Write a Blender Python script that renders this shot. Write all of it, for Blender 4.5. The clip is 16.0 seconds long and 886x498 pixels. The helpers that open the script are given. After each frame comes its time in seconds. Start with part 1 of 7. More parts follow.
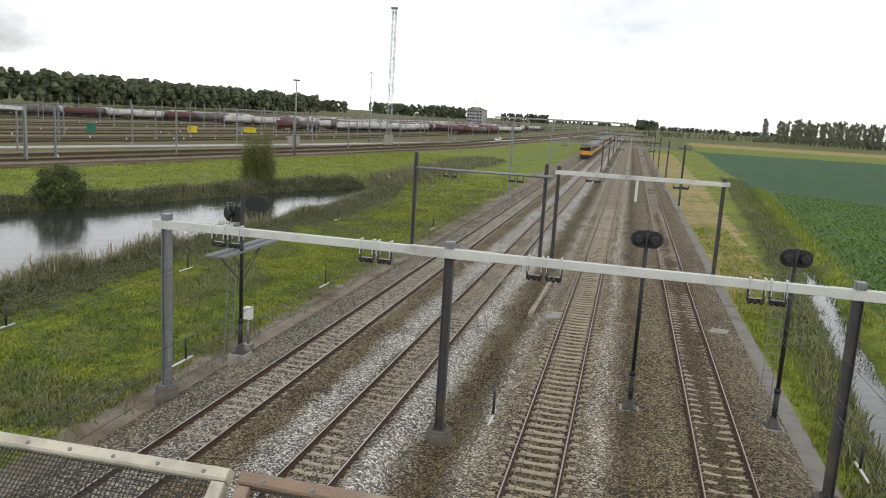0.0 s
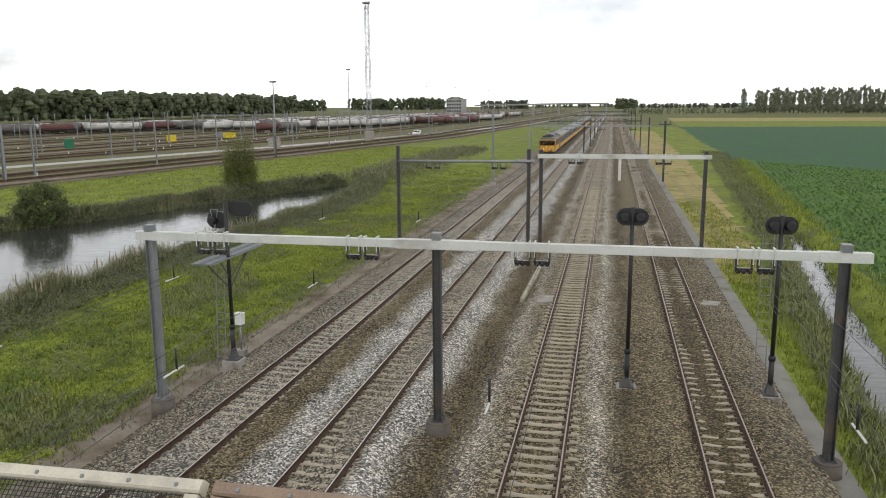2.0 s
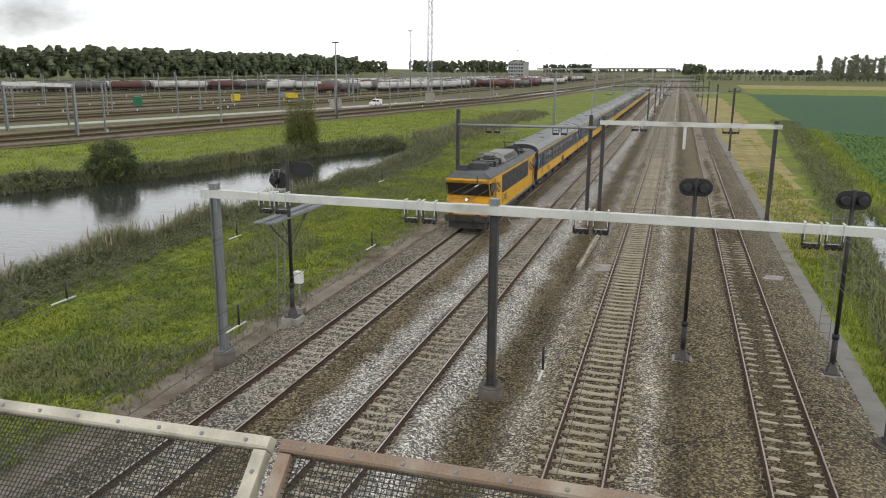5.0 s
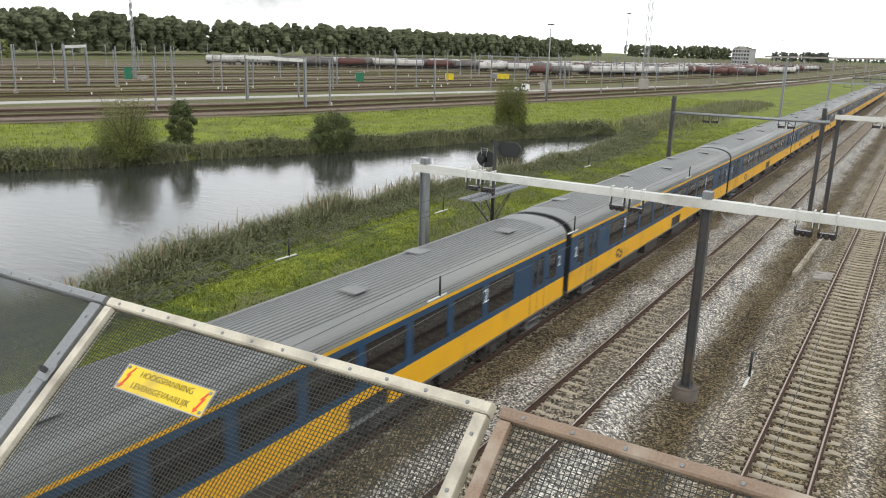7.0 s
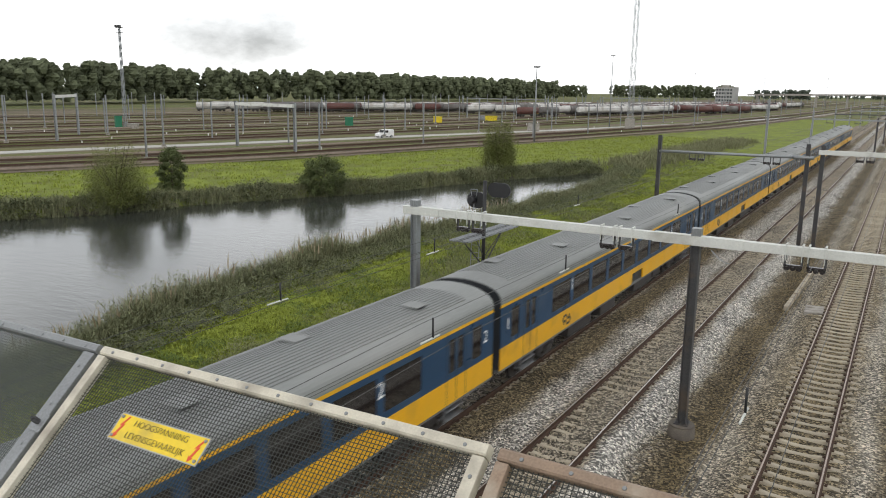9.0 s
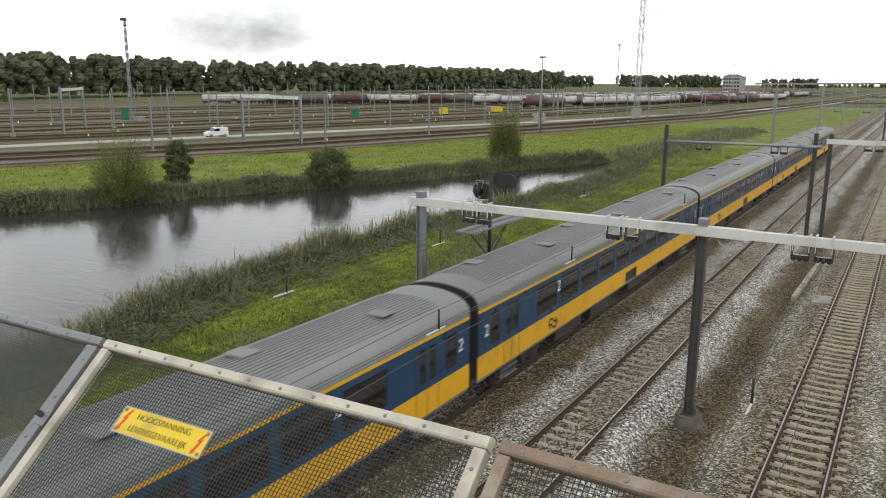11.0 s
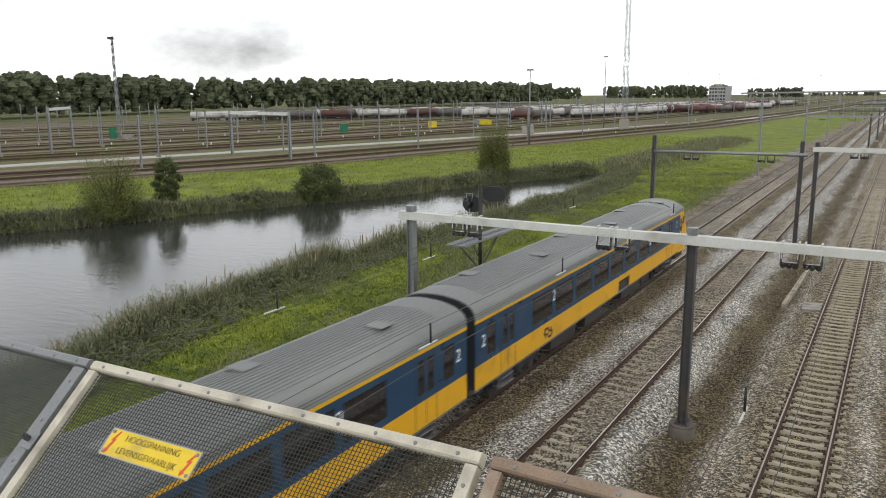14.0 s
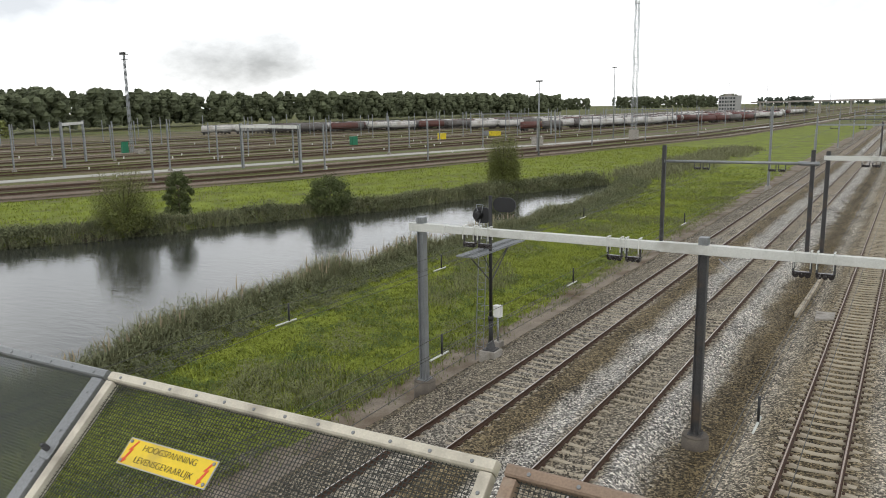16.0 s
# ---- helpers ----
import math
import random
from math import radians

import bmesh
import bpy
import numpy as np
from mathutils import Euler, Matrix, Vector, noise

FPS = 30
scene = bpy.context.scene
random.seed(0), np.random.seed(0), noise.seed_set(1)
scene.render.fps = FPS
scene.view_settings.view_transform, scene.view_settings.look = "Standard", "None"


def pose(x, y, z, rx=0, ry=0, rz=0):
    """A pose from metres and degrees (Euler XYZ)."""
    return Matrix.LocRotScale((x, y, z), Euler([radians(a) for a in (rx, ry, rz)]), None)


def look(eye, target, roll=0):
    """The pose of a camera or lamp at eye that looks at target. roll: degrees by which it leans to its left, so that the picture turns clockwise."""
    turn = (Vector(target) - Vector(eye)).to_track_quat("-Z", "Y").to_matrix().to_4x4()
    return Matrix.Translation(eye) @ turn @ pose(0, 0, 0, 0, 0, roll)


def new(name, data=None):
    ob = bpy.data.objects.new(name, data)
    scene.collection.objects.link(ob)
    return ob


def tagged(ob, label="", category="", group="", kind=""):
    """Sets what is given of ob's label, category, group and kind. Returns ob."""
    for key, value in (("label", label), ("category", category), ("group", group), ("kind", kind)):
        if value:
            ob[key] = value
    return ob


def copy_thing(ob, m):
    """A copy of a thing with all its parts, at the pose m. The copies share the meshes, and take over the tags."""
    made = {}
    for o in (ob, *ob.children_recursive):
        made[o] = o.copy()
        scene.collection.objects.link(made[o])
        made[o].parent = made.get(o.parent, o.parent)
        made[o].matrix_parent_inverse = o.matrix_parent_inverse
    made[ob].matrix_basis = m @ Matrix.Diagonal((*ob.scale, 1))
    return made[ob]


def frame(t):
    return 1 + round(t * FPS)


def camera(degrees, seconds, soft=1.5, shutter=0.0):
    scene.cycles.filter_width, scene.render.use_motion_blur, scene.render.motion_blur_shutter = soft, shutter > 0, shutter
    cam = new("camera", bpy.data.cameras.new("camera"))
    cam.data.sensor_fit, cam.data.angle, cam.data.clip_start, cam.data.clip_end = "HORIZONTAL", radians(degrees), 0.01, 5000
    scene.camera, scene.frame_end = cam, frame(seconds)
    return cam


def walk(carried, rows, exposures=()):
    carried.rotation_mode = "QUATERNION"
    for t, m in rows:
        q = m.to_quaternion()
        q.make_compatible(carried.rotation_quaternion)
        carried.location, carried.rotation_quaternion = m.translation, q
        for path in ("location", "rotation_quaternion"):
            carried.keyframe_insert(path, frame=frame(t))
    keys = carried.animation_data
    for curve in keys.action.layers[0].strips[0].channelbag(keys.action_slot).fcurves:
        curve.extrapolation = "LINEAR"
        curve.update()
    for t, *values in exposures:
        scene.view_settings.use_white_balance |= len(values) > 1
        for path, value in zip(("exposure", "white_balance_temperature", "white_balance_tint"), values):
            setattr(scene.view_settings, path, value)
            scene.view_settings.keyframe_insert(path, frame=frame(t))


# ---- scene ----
cam = camera(59.56, 16.0, soft=1.0, shutter=0.2)
PATH = [
    (0, pose(1.827, -0.105, 10.126, 80.052, -3.405, 13.677)),
    (0.5, pose(1.890, -0.052, 10.125, 80.434, -0.790, 12.220)),
    (1, pose(1.902, -0.026, 10.113, 80.044, 0.209, 11.734)),
    (1.5, pose(1.883, 0.000, 10.097, 79.788, 0.657, 11.818)),
    (2, pose(1.880, -0.013, 10.101, 79.471, 0.402, 12.178)),
    (2.5, pose(1.885, -0.017, 10.107, 78.919, 0.025, 12.984)),
    (3, pose(1.877, -0.011, 10.107, 78.434, -0.358, 13.689)),
    (5.5, pose(1.867, -0.080, 10.144, 76.209, -0.406, 19.259)),
    (6, pose(1.803, -0.095, 10.115, 75.918, 0.344, 26.001)),
    (6.5, pose(1.740, -0.079, 10.093, 75.252, -0.648, 32.353)),
    (7, pose(1.752, -0.088, 10.099, 75.312, -1.719, 31.842)),
    (7.5, pose(1.764, -0.096, 10.107, 76.638, -1.135, 31.005)),
    (8, pose(1.759, -0.100, 10.109, 77.447, -0.776, 31.241)),
    (8.5, pose(1.759, -0.102, 10.108, 78.037, -0.635, 31.199)),
    (9, pose(1.754, -0.109, 10.107, 78.380, -0.797, 30.967)),
    (11.5, pose(1.765, -0.087, 10.108, 77.634, -0.511, 31.541)),
    (12, pose(1.752, -0.105, 10.111, 77.854, -0.816, 31.552)),
    (12.5, pose(1.751, -0.102, 10.116, 78.280, -1.275, 31.256)),
    (13, pose(1.755, -0.095, 10.114, 78.455, -0.942, 30.840)),
    (13.5, pose(1.760, -0.083, 10.113, 78.570, -0.344, 30.694)),
    (14, pose(1.769, -0.078, 10.112, 78.720, 0.357, 30.531)),
    (14.5, pose(1.769, -0.082, 10.113, 78.890, 0.647, 30.694)),
    (15, pose(1.778, -0.097, 10.112, 79.114, 0.669, 30.831)),
    (15.5, pose(1.781, -0.112, 10.116, 79.319, 0.445, 30.972)),
    (16, pose(1.777, -0.110, 10.112, 79.576, 0.858, 31.203)),
]
walk(cam, PATH, [(0, 0.0), (3.2, 0.0), (5.3, 0.05), (6.2, 0.3), (6.8, 0.42), (7.4, 0.30), (8.2, 0.15), (9.2, 0.08), (12.0, 0.05), (16.0, 0.0)])

# ---------------------------------------------------------------- light
world = bpy.data.worlds.new("overcast_sky")
scene.world = world
world.use_nodes = True
SUN_EL, SUN_AZ = 42.0, 150.0
wn, wl = world.node_tree.nodes, world.node_tree.links
bgn = wn["Background"]


def wnode(kind, **kw):
    n = wn.new(kind)
    for k, v in kw.items():
        if k == "op":
            n.operation = v
        elif k == "blend":
            n.blend_type, n.data_type = v, "RGBA"
        else:
            n.inputs[k].default_value = v
    return n


sky = wn.new("ShaderNodeTexSky")
sky.sky_type, sky.sun_disc = "NISHITA", False
sky.sun_elevation, sky.sun_rotation = radians(SUN_EL), radians(SUN_AZ)
skyb = wnode("ShaderNodeMixRGB", Fac=1.0)
skyb.blend_type = "MULTIPLY"
skyb.inputs["Color2"].default_value = (0.12, 0.12, 0.12, 1)
wl.new(sky.outputs[0], skyb.inputs["Color1"])
tc = wn.new("ShaderNodeTexCoord")
mp = wn.new("ShaderNodeMapping")
mp.inputs["Scale"].default_value = (1.0, 1.0, 2.0)
wl.new(tc.outputs["Generated"], mp.inputs[0])
cn = wnode("ShaderNodeTexNoise", Scale=2.6, Detail=6.0, Roughness=0.55)
wl.new(mp.outputs[0], cn.inputs["Vector"])
cr = wn.new("ShaderNodeValToRGB")
cr.color_ramp.elements[0].position, cr.color_ramp.elements[0].color = 0.33, (0.62, 0.64, 0.67, 1)
cr.color_ramp.elements[1].position, cr.color_ramp.elements[1].color = 0.46, (1.06, 1.07, 1.08, 1)
wl.new(cn.outputs["Fac"], cr.inputs[0])
# one darker cloud over the yard, ragged by noise
cd = wnode("ShaderNodeVectorMath", op="DISTANCE")
mp2 = wn.new("ShaderNodeMapping")
mp2.inputs["Scale"].default_value = (1.0, 1.0, 3.2)
wl.new(tc.outputs["Generated"], mp2.inputs[0])
cd.inputs[1].default_value = (-0.690, 0.722, 0.054 * 3.2)
wl.new(mp2.outputs[0], cd.inputs[0])
n2 = wnode("ShaderNodeTexNoise", Scale=9.0, Detail=7.0, Roughness=0.6)
wl.new(mp.outputs[0], n2.inputs["Vector"])
ad = wnode("ShaderNodeMath", op="MULTIPLY_ADD")
ad.inputs[1].default_value, ad.inputs[2].default_value = 0.26, -0.13
wl.new(n2.outputs["Fac"], ad.inputs[0])
su = wnode("ShaderNodeMath", op="ADD")
wl.new(cd.outputs["Value"], su.inputs[0])
wl.new(ad.outputs[0], su.inputs[1])
mr = wn.new("ShaderNodeMapRange")
mr.inputs["From Min"].default_value, mr.inputs["From Max"].default_value = 0.02, 0.155
mr.inputs["To Min"].default_value, mr.inputs["To Max"].default_value = 0.36, 1.0
wl.new(su.outputs[0], mr.inputs["Value"])
dk = wn.new("ShaderNodeMixRGB")
dk.blend_type = "MULTIPLY"
dk.inputs["Fac"].default_value = 1.0
sx = wn.new("ShaderNodeSeparateXYZ")
wl.new(tc.outputs["Generated"], sx.inputs[0])
gr = wn.new("ShaderNodeMapRange")
gr.inputs["From Min"].default_value, gr.inputs["From Max"].default_value = 0.0, 0.75
gr.inputs["To Min"].default_value, gr.inputs["To Max"].default_value = 1.62, 0.82
wl.new(sx.outputs["Z"], gr.inputs["Value"])
gm = wn.new("ShaderNodeMixRGB")
gm.blend_type = "MULTIPLY"
gm.inputs["Fac"].default_value = 1.0
wl.new(cr.outputs[0], gm.inputs["Color1"])
wl.new(gr.outputs[0], gm.inputs["Color2"])
wl.new(gm.outputs[0], dk.inputs["Color1"])
wl.new(mr.outputs[0], dk.inputs["Color2"])
mx = wn.new("ShaderNodeMixRGB")
mx.inputs["Fac"].default_value = 0.9
wl.new(skyb.outputs[0], mx.inputs["Color1"])
wl.new(dk.outputs[0], mx.inputs["Color2"])
wl.new(mx.outputs[0], bgn.inputs["Color"])
bgn.inputs["Strength"].default_value = 0.9

sun = new("sun", bpy.data.lights.new("sun", "SUN"))
sun.data.energy, sun.data.angle, sun.data.color = 0.6, radians(14), (1.0, 0.95, 0.86)
az = radians(SUN_AZ)
sd = Vector((math.sin(az) * math.cos(radians(SUN_EL)), math.cos(az) * math.cos(radians(SUN_EL)), math.sin(radians(SUN_EL))))
sun.matrix_world = look(sd * 100, (0, 0, 0))


# ---------------------------------------------------------------- materials
def mat(name, color, rough=0.7, metal=0.0, var=0.25, scale=3.0, fine=40.0, bump=0.15, dirt=None, dirt_amount=0.0,
        per_object=0.0, cells=0.0, spec=0.5, stretch=(1, 1, 1), per_island=0.0, bump_dist=0.02):
    m = bpy.data.materials.new(name)
    m.use_nodes = True
    n, l = m.node_tree.nodes, m.node_tree.links
    b = n["Principled BSDF"]
    b.inputs["Metallic"].default_value = metal
    b.inputs["Specular IOR Level"].default_value = spec
    t = n.new("ShaderNodeTexCoord")
    p = n.new("ShaderNodeMapping")
    p.inputs["Scale"].default_value = stretch
    l.new(t.outputs["Object"], p.inputs[0])
    a = n.new("ShaderNodeTexNoise")
    a.inputs["Scale"].default_value, a.inputs["Detail"].default_value = scale, 5
    f = n.new("ShaderNodeTexNoise")
    f.inputs["Scale"].default_value, f.inputs["Detail"].default_value = fine, 4
    l.new(p.outputs[0], a.inputs["Vector"])
    l.new(p.outputs[0], f.inputs["Vector"])
    s = n.new("ShaderNodeMath")
    s.operation = "ADD"
    l.new(a.outputs["Fac"], s.inputs[0])
    l.new(f.outputs["Fac"], s.inputs[1])
    last = s.outputs[0]
    if cells:
        v = n.new("ShaderNodeTexVoronoi")
        v.inputs["Scale"].default_value = cells
        l.new(p.outputs[0], v.inputs["Vector"])
        g = n.new("ShaderNodeSeparateColor")
        l.new(v.outputs["Color"], g.inputs[0])
        q = n.new("ShaderNodeMath")
        q.operation = "MULTIPLY_ADD"
        q.inputs[1].default_value = 1.6
        l.new(g.outputs[0], q.inputs[0])
        l.new(last, q.inputs[2])
        sub = n.new("ShaderNodeMath")
        sub.operation = "SUBTRACT"
        sub.inputs[1].default_value = 0.8
        l.new(q.outputs[0], sub.inputs[0])
        last = sub.outputs[0]
    if per_object:
        o = n.new("ShaderNodeObjectInfo")
        q = n.new("ShaderNodeMath")
        q.operation = "MULTIPLY_ADD"
        q.inputs[1].default_value = per_object
        l.new(o.outputs["Random"], q.inputs[0])
        l.new(last, q.inputs[2])
        last = q.outputs[0]
    if per_island:
        o = n.new("ShaderNodeNewGeometry")
        q = n.new("ShaderNodeMath")
        q.operation = "MULTIPLY_ADD"
        q.inputs[1].default_value = per_island
        l.new(o.outputs["Random Per Island"], q.inputs[0])
        l.new(last, q.inputs[2])
        last = q.outputs[0]
    r = n.new("ShaderNodeMapRange")
    hi = 1.35 + per_object + per_island
    r.inputs["From Min"].default_value, r.inputs["From Max"].default_value = 0.65, hi
    r.inputs["To Min"].default_value, r.inputs["To Max"].default_value = 1 - var, 1 + var
    r.clamp = False
    l.new(last, r.inputs["Value"])
    c = n.new("ShaderNodeMixRGB")
    c.blend_type = "MULTIPLY"
    c.inputs["Fac"].default_value = 1
    c.inputs["Color1"].default_value = (*color, 1)
    l.new(r.outputs[0], c.inputs["Color2"])
    out = c.outputs[0]
    if dirt:
        dn = n.new("ShaderNodeTexNoise")
        dn.inputs["Scale"].default_value, dn.inputs["Detail"].default_value = scale * 0.6, 8
        dm = n.new("ShaderNodeMapping")
        dm.inputs["Location"].default_value = (7.3, 2.1, 5.9)
        l.new(p.outputs[0], dm.inputs[0])
        l.new(dm.outputs[0], dn.inputs["Vector"])
        dr = n.new("ShaderNodeMapRange")
        dr.inputs["From Min"].default_value, dr.inputs["From Max"].default_value = 0.62 - 0.3 * dirt_amount, 0.72
        l.new(dn.outputs["Fac"], dr.inputs["Value"])
        d = n.new("ShaderNodeMixRGB")
        d.inputs["Color2"].default_value = (*dirt, 1)
        l.new(dr.outputs[0], d.inputs["Fac"])
        l.new(out, d.inputs["Color1"])
        out = d.outputs[0]
    l.new(out, b.inputs["Base Color"])
    rr = n.new("ShaderNodeMapRange")
    rr.inputs["From Min"].default_value, rr.inputs["From Max"].default_value = 0.3, 0.7
    rr.inputs["To Min"].default_value, rr.inputs["To Max"].default_value = max(rough - 0.1, 0.02), min(rough + 0.12, 1)
    l.new(a.outputs["Fac"], rr.inputs["Value"])
    l.new(rr.outputs[0], b.inputs["Roughness"])
    if bump:
        bp = n.new("ShaderNodeBump")
        bp.inputs["Strength"].default_value, bp.inputs["Distance"].default_value = bump, bump_dist
        l.new(last, bp.inputs["Height"])
        l.new(bp.outputs[0], b.inputs["Normal"])
    return m


M = {}
M["grass"] = mat("grass_ground", (0.175, 0.215, 0.035), 0.9, var=0.55, scale=0.35, fine=6, bump=0.6, bump_dist=0.08,
                 dirt=(0.13, 0.135, 0.055), dirt_amount=0.35, spec=0.15)
M["grass_far"] = mat("far_meadow", (0.13, 0.145, 0.058), 0.9, var=0.4, scale=0.06, fine=1.5, bump=0.3, dirt=(0.15, 0.13, 0.06),
                     dirt_amount=0.5, spec=0.1)
M["dry_grass"] = mat("dry_mown_grass", (0.33, 0.275, 0.12), 0.95, var=0.4, scale=0.5, fine=7, bump=0.4, dirt=(0.17, 0.18, 0.05),
                     dirt_amount=0.3, spec=0.1)
M["soil"] = mat("trodden_soil", (0.25, 0.215, 0.175), 0.95, var=0.35, scale=0.9, fine=14, bump=0.5, dirt=(0.12, 0.085, 0.055),
                dirt_amount=0.5, spec=0.1)
M["path"] = mat("grit_path", (0.26, 0.25, 0.225), 0.95, var=0.22, scale=1.1, fine=30, bump=0.3, dirt=(0.16, 0.17, 0.09), dirt_amount=0.2, spec=0.1)
M["crop"] = mat("crop_rows", (0.075, 0.135, 0.038), 0.85, var=0.4, scale=0.25, fine=5, bump=0.8, bump_dist=0.15, spec=0.2, dirt=(0.10, 0.17, 0.03), dirt_amount=0.4)
M["crop_dark"] = mat("dark_crop", (0.045, 0.105, 0.045), 0.85, var=0.3, scale=0.2, fine=4, bump=0.6, bump_dist=0.15, spec=0.2)
M["mud"] = mat("wet_mud_bank", (0.06, 0.05, 0.035), 0.7, var=0.4, scale=1.0, fine=8, bump=0.5)
M["yard"] = mat("yard_ballast", (0.16, 0.132, 0.10), 0.95, var=0.4, scale=0.16, fine=2.2, bump=0.3, dirt=(0.13, 0.14, 0.05), dirt_amount=0.6, spec=0.1, stretch=(1, 0.2, 1))
M["road"] = mat("pale_concrete_road", (0.42, 0.41, 0.38), 0.9, var=0.15, scale=0.3, fine=6, bump=0.1)
M["concrete"] = mat("weathered_concrete", (0.33, 0.31, 0.28), 0.9, var=0.3, scale=2.5, fine=30, bump=0.25, dirt=(0.15, 0.13, 0.10), dirt_amount=0.35)
M["base"] = mat("stained_concrete_base", (0.125, 0.108, 0.09), 0.9, var=0.3, scale=2.5, fine=30, bump=0.25, dirt=(0.09, 0.08, 0.07), dirt_amount=0.4)
M["sleeper"] = mat("concrete_sleeper", (0.40, 0.355, 0.275), 0.92, var=0.3, scale=3, fine=40, bump=0.25, per_object=0.5, dirt=(0.16, 0.11, 0.07), dirt_amount=0.35, spec=0.2)
M["sleeper_far"] = mat("far_concrete_sleeper", (0.33, 0.29, 0.23), 0.92, var=0.3, scale=3, fine=20, bump=0.1, per_island=0.5, spec=0.2)
M["rust"] = mat("rusty_steel", (0.075, 0.043, 0.028), 0.8, metal=0.25, var=0.4, scale=4, fine=50, bump=0.15)
M["rail_top"] = mat("polished_rail_head", (0.50, 0.47, 0.44), 0.33, metal=1.0, var=0.12, scale=2, fine=20, bump=0.02)
M["rail_top_rusty"] = mat("dull_rail_head", (0.40, 0.33, 0.28), 0.42, metal=0.9, var=0.2, scale=2, fine=20, bump=0.02)
M["beam"] = mat("pale_painted_steel", (0.62, 0.63, 0.60), 0.55, var=0.14, scale=1.2, fine=25, bump=0.05, dirt=(0.36, 0.35, 0.31), dirt_amount=0.2)
M["galv"] = mat("galvanised_steel", (0.30, 0.315, 0.325), 0.5, metal=0.65, var=0.22, scale=3, fine=40, bump=0.05)
M["galv_dark"] = mat("dark_weathered_steel", (0.085, 0.085, 0.088), 0.6, metal=0.4, var=0.35, scale=2, fine=30, bump=0.08, dirt=(0.14, 0.11, 0.085), dirt_amount=0.2)
M["black"] = mat("black_signal_paint", (0.02, 0.02, 0.022), 0.5, var=0.3, scale=4, fine=40, bump=0.05)
M["insulator"] = mat("dark_glazed_insulator", (0.035, 0.03, 0.03), 0.25, var=0.2, scale=8, fine=40, bump=0.02)
M["wire"] = mat("copper_wire", (0.08, 0.08, 0.078), 0.5, metal=0.6, var=0.2, scale=1, fine=10, bump=0)
M["white"] = mat("white_plastic", (0.72, 0.72, 0.70), 0.5, var=0.1, scale=3, fine=30, bump=0.03)
M["fence_grey"] = mat("grey_zinc_frame", (0.27, 0.282, 0.288), 0.5, metal=0.45, var=0.2, scale=6, fine=80, bump=0.08, bump_dist=0.004)
M["fence_cream"] = mat("flaking_cream_paint", (0.60, 0.56, 0.46), 0.6, var=0.14, scale=9, fine=120, bump=0.25, bump_dist=0.003, dirt=(0.30, 0.27, 0.22), dirt_amount=0.55)
M["fence_rust"] = mat("rust_brown_paint", (0.27, 0.195, 0.14), 0.7, var=0.25, scale=9, fine=120, bump=0.3, bump_dist=0.003, dirt=(0.46, 0.41, 0.33), dirt_amount=0.5)
M["mesh_wire"] = mat("dark_woven_wire", (0.055, 0.06, 0.055), 0.6, metal=0.5, var=0.3, scale=30, fine=200, bump=0)
M["mesh_grey"] = mat("grey_woven_wire", (0.11, 0.125, 0.12), 0.5, metal=0.5, var=0.2, scale=30, fine=200, bump=0)
M["sign_yellow"] = mat("sign_yellow", (0.83, 0.60, 0.03), 0.4, var=0.06, scale=5, fine=60, bump=0.02, dirt=(0.62, 0.45, 0.06), dirt_amount=0.1)
M["sign_black"] = mat("sign_black", (0.05, 0.045, 0.03), 0.5, var=0.1, bump=0)
M["sign_red"] = mat("sign_red", (0.70, 0.09, 0.03), 0.5, var=0.1, bump=0)
M["sign_grey"] = mat("sign_border", (0.42, 0.42, 0.40), 0.5, var=0.1, bump=0)
M["t_yellow"] = mat("train_yellow_paint", (0.80, 0.42, 0.012), 0.38, var=0.09, scale=1.2, fine=25, bump=0.02, dirt=(0.55, 0.30, 0.03), dirt_amount=0.25)
M["t_blue"] = mat("train_blue_paint", (0.016, 0.056, 0.120), 0.35, var=0.14, scale=1.0, fine=25, bump=0.02, dirt=(0.035, 0.075, 0.13), dirt_amount=0.3)
M["t_roof"] = mat("train_roof_grey", (0.215, 0.225, 0.22), 0.5, var=0.28, scale=0.8, fine=18, bump=0.05, dirt=(0.32, 0.32, 0.31), dirt_amount=0.15, stretch=(1, 0.15, 1), per_object=0.9)
M["t_roof_side"] = mat("train_roof_edge_grey", (0.195, 0.245, 0.232), 0.45, var=0.15, scale=1.2, fine=20, bump=0.02, stretch=(1, 0.25, 1))
M["t_loco_roof"] = mat("loco_roof_grey", (0.105, 0.112, 0.118), 0.6, var=0.25, scale=1.2, fine=20, bump=0.04, dirt=(0.08, 0.075, 0.07), dirt_amount=0.4)
M["t_hood"] = mat("loco_hood_grey", (0.255, 0.25, 0.235), 0.55, var=0.15, scale=1.5, fine=25, bump=0.04, dirt=(0.25, 0.23, 0.20), dirt_amount=0.35)
# train yellow with more grime, and darkened to paint in the front's shade
M["t_nose_shaded"] = mat("grimy_shaded_yellow_nose", (0.66, 0.32, 0.010), 0.45, var=0.15, scale=1.6, fine=25, bump=0.02, dirt=(0.30, 0.15, 0.03), dirt_amount=0.5)
M["t_deck"] = mat("loco_roof_deck", (0.150, 0.132, 0.118), 0.75, var=0.3, scale=1.5, fine=20, bump=0.06, dirt=(0.07, 0.06, 0.05), dirt_amount=0.5)
M["t_kit"] = mat("sooty_roof_equipment", (0.045, 0.045, 0.047), 0.7, var=0.35, scale=3, fine=30, bump=0.08)
M["t_under"] = mat("grimy_underframe", (0.045, 0.040, 0.036), 0.8, var=0.4, scale=3, fine=30, bump=0.15)
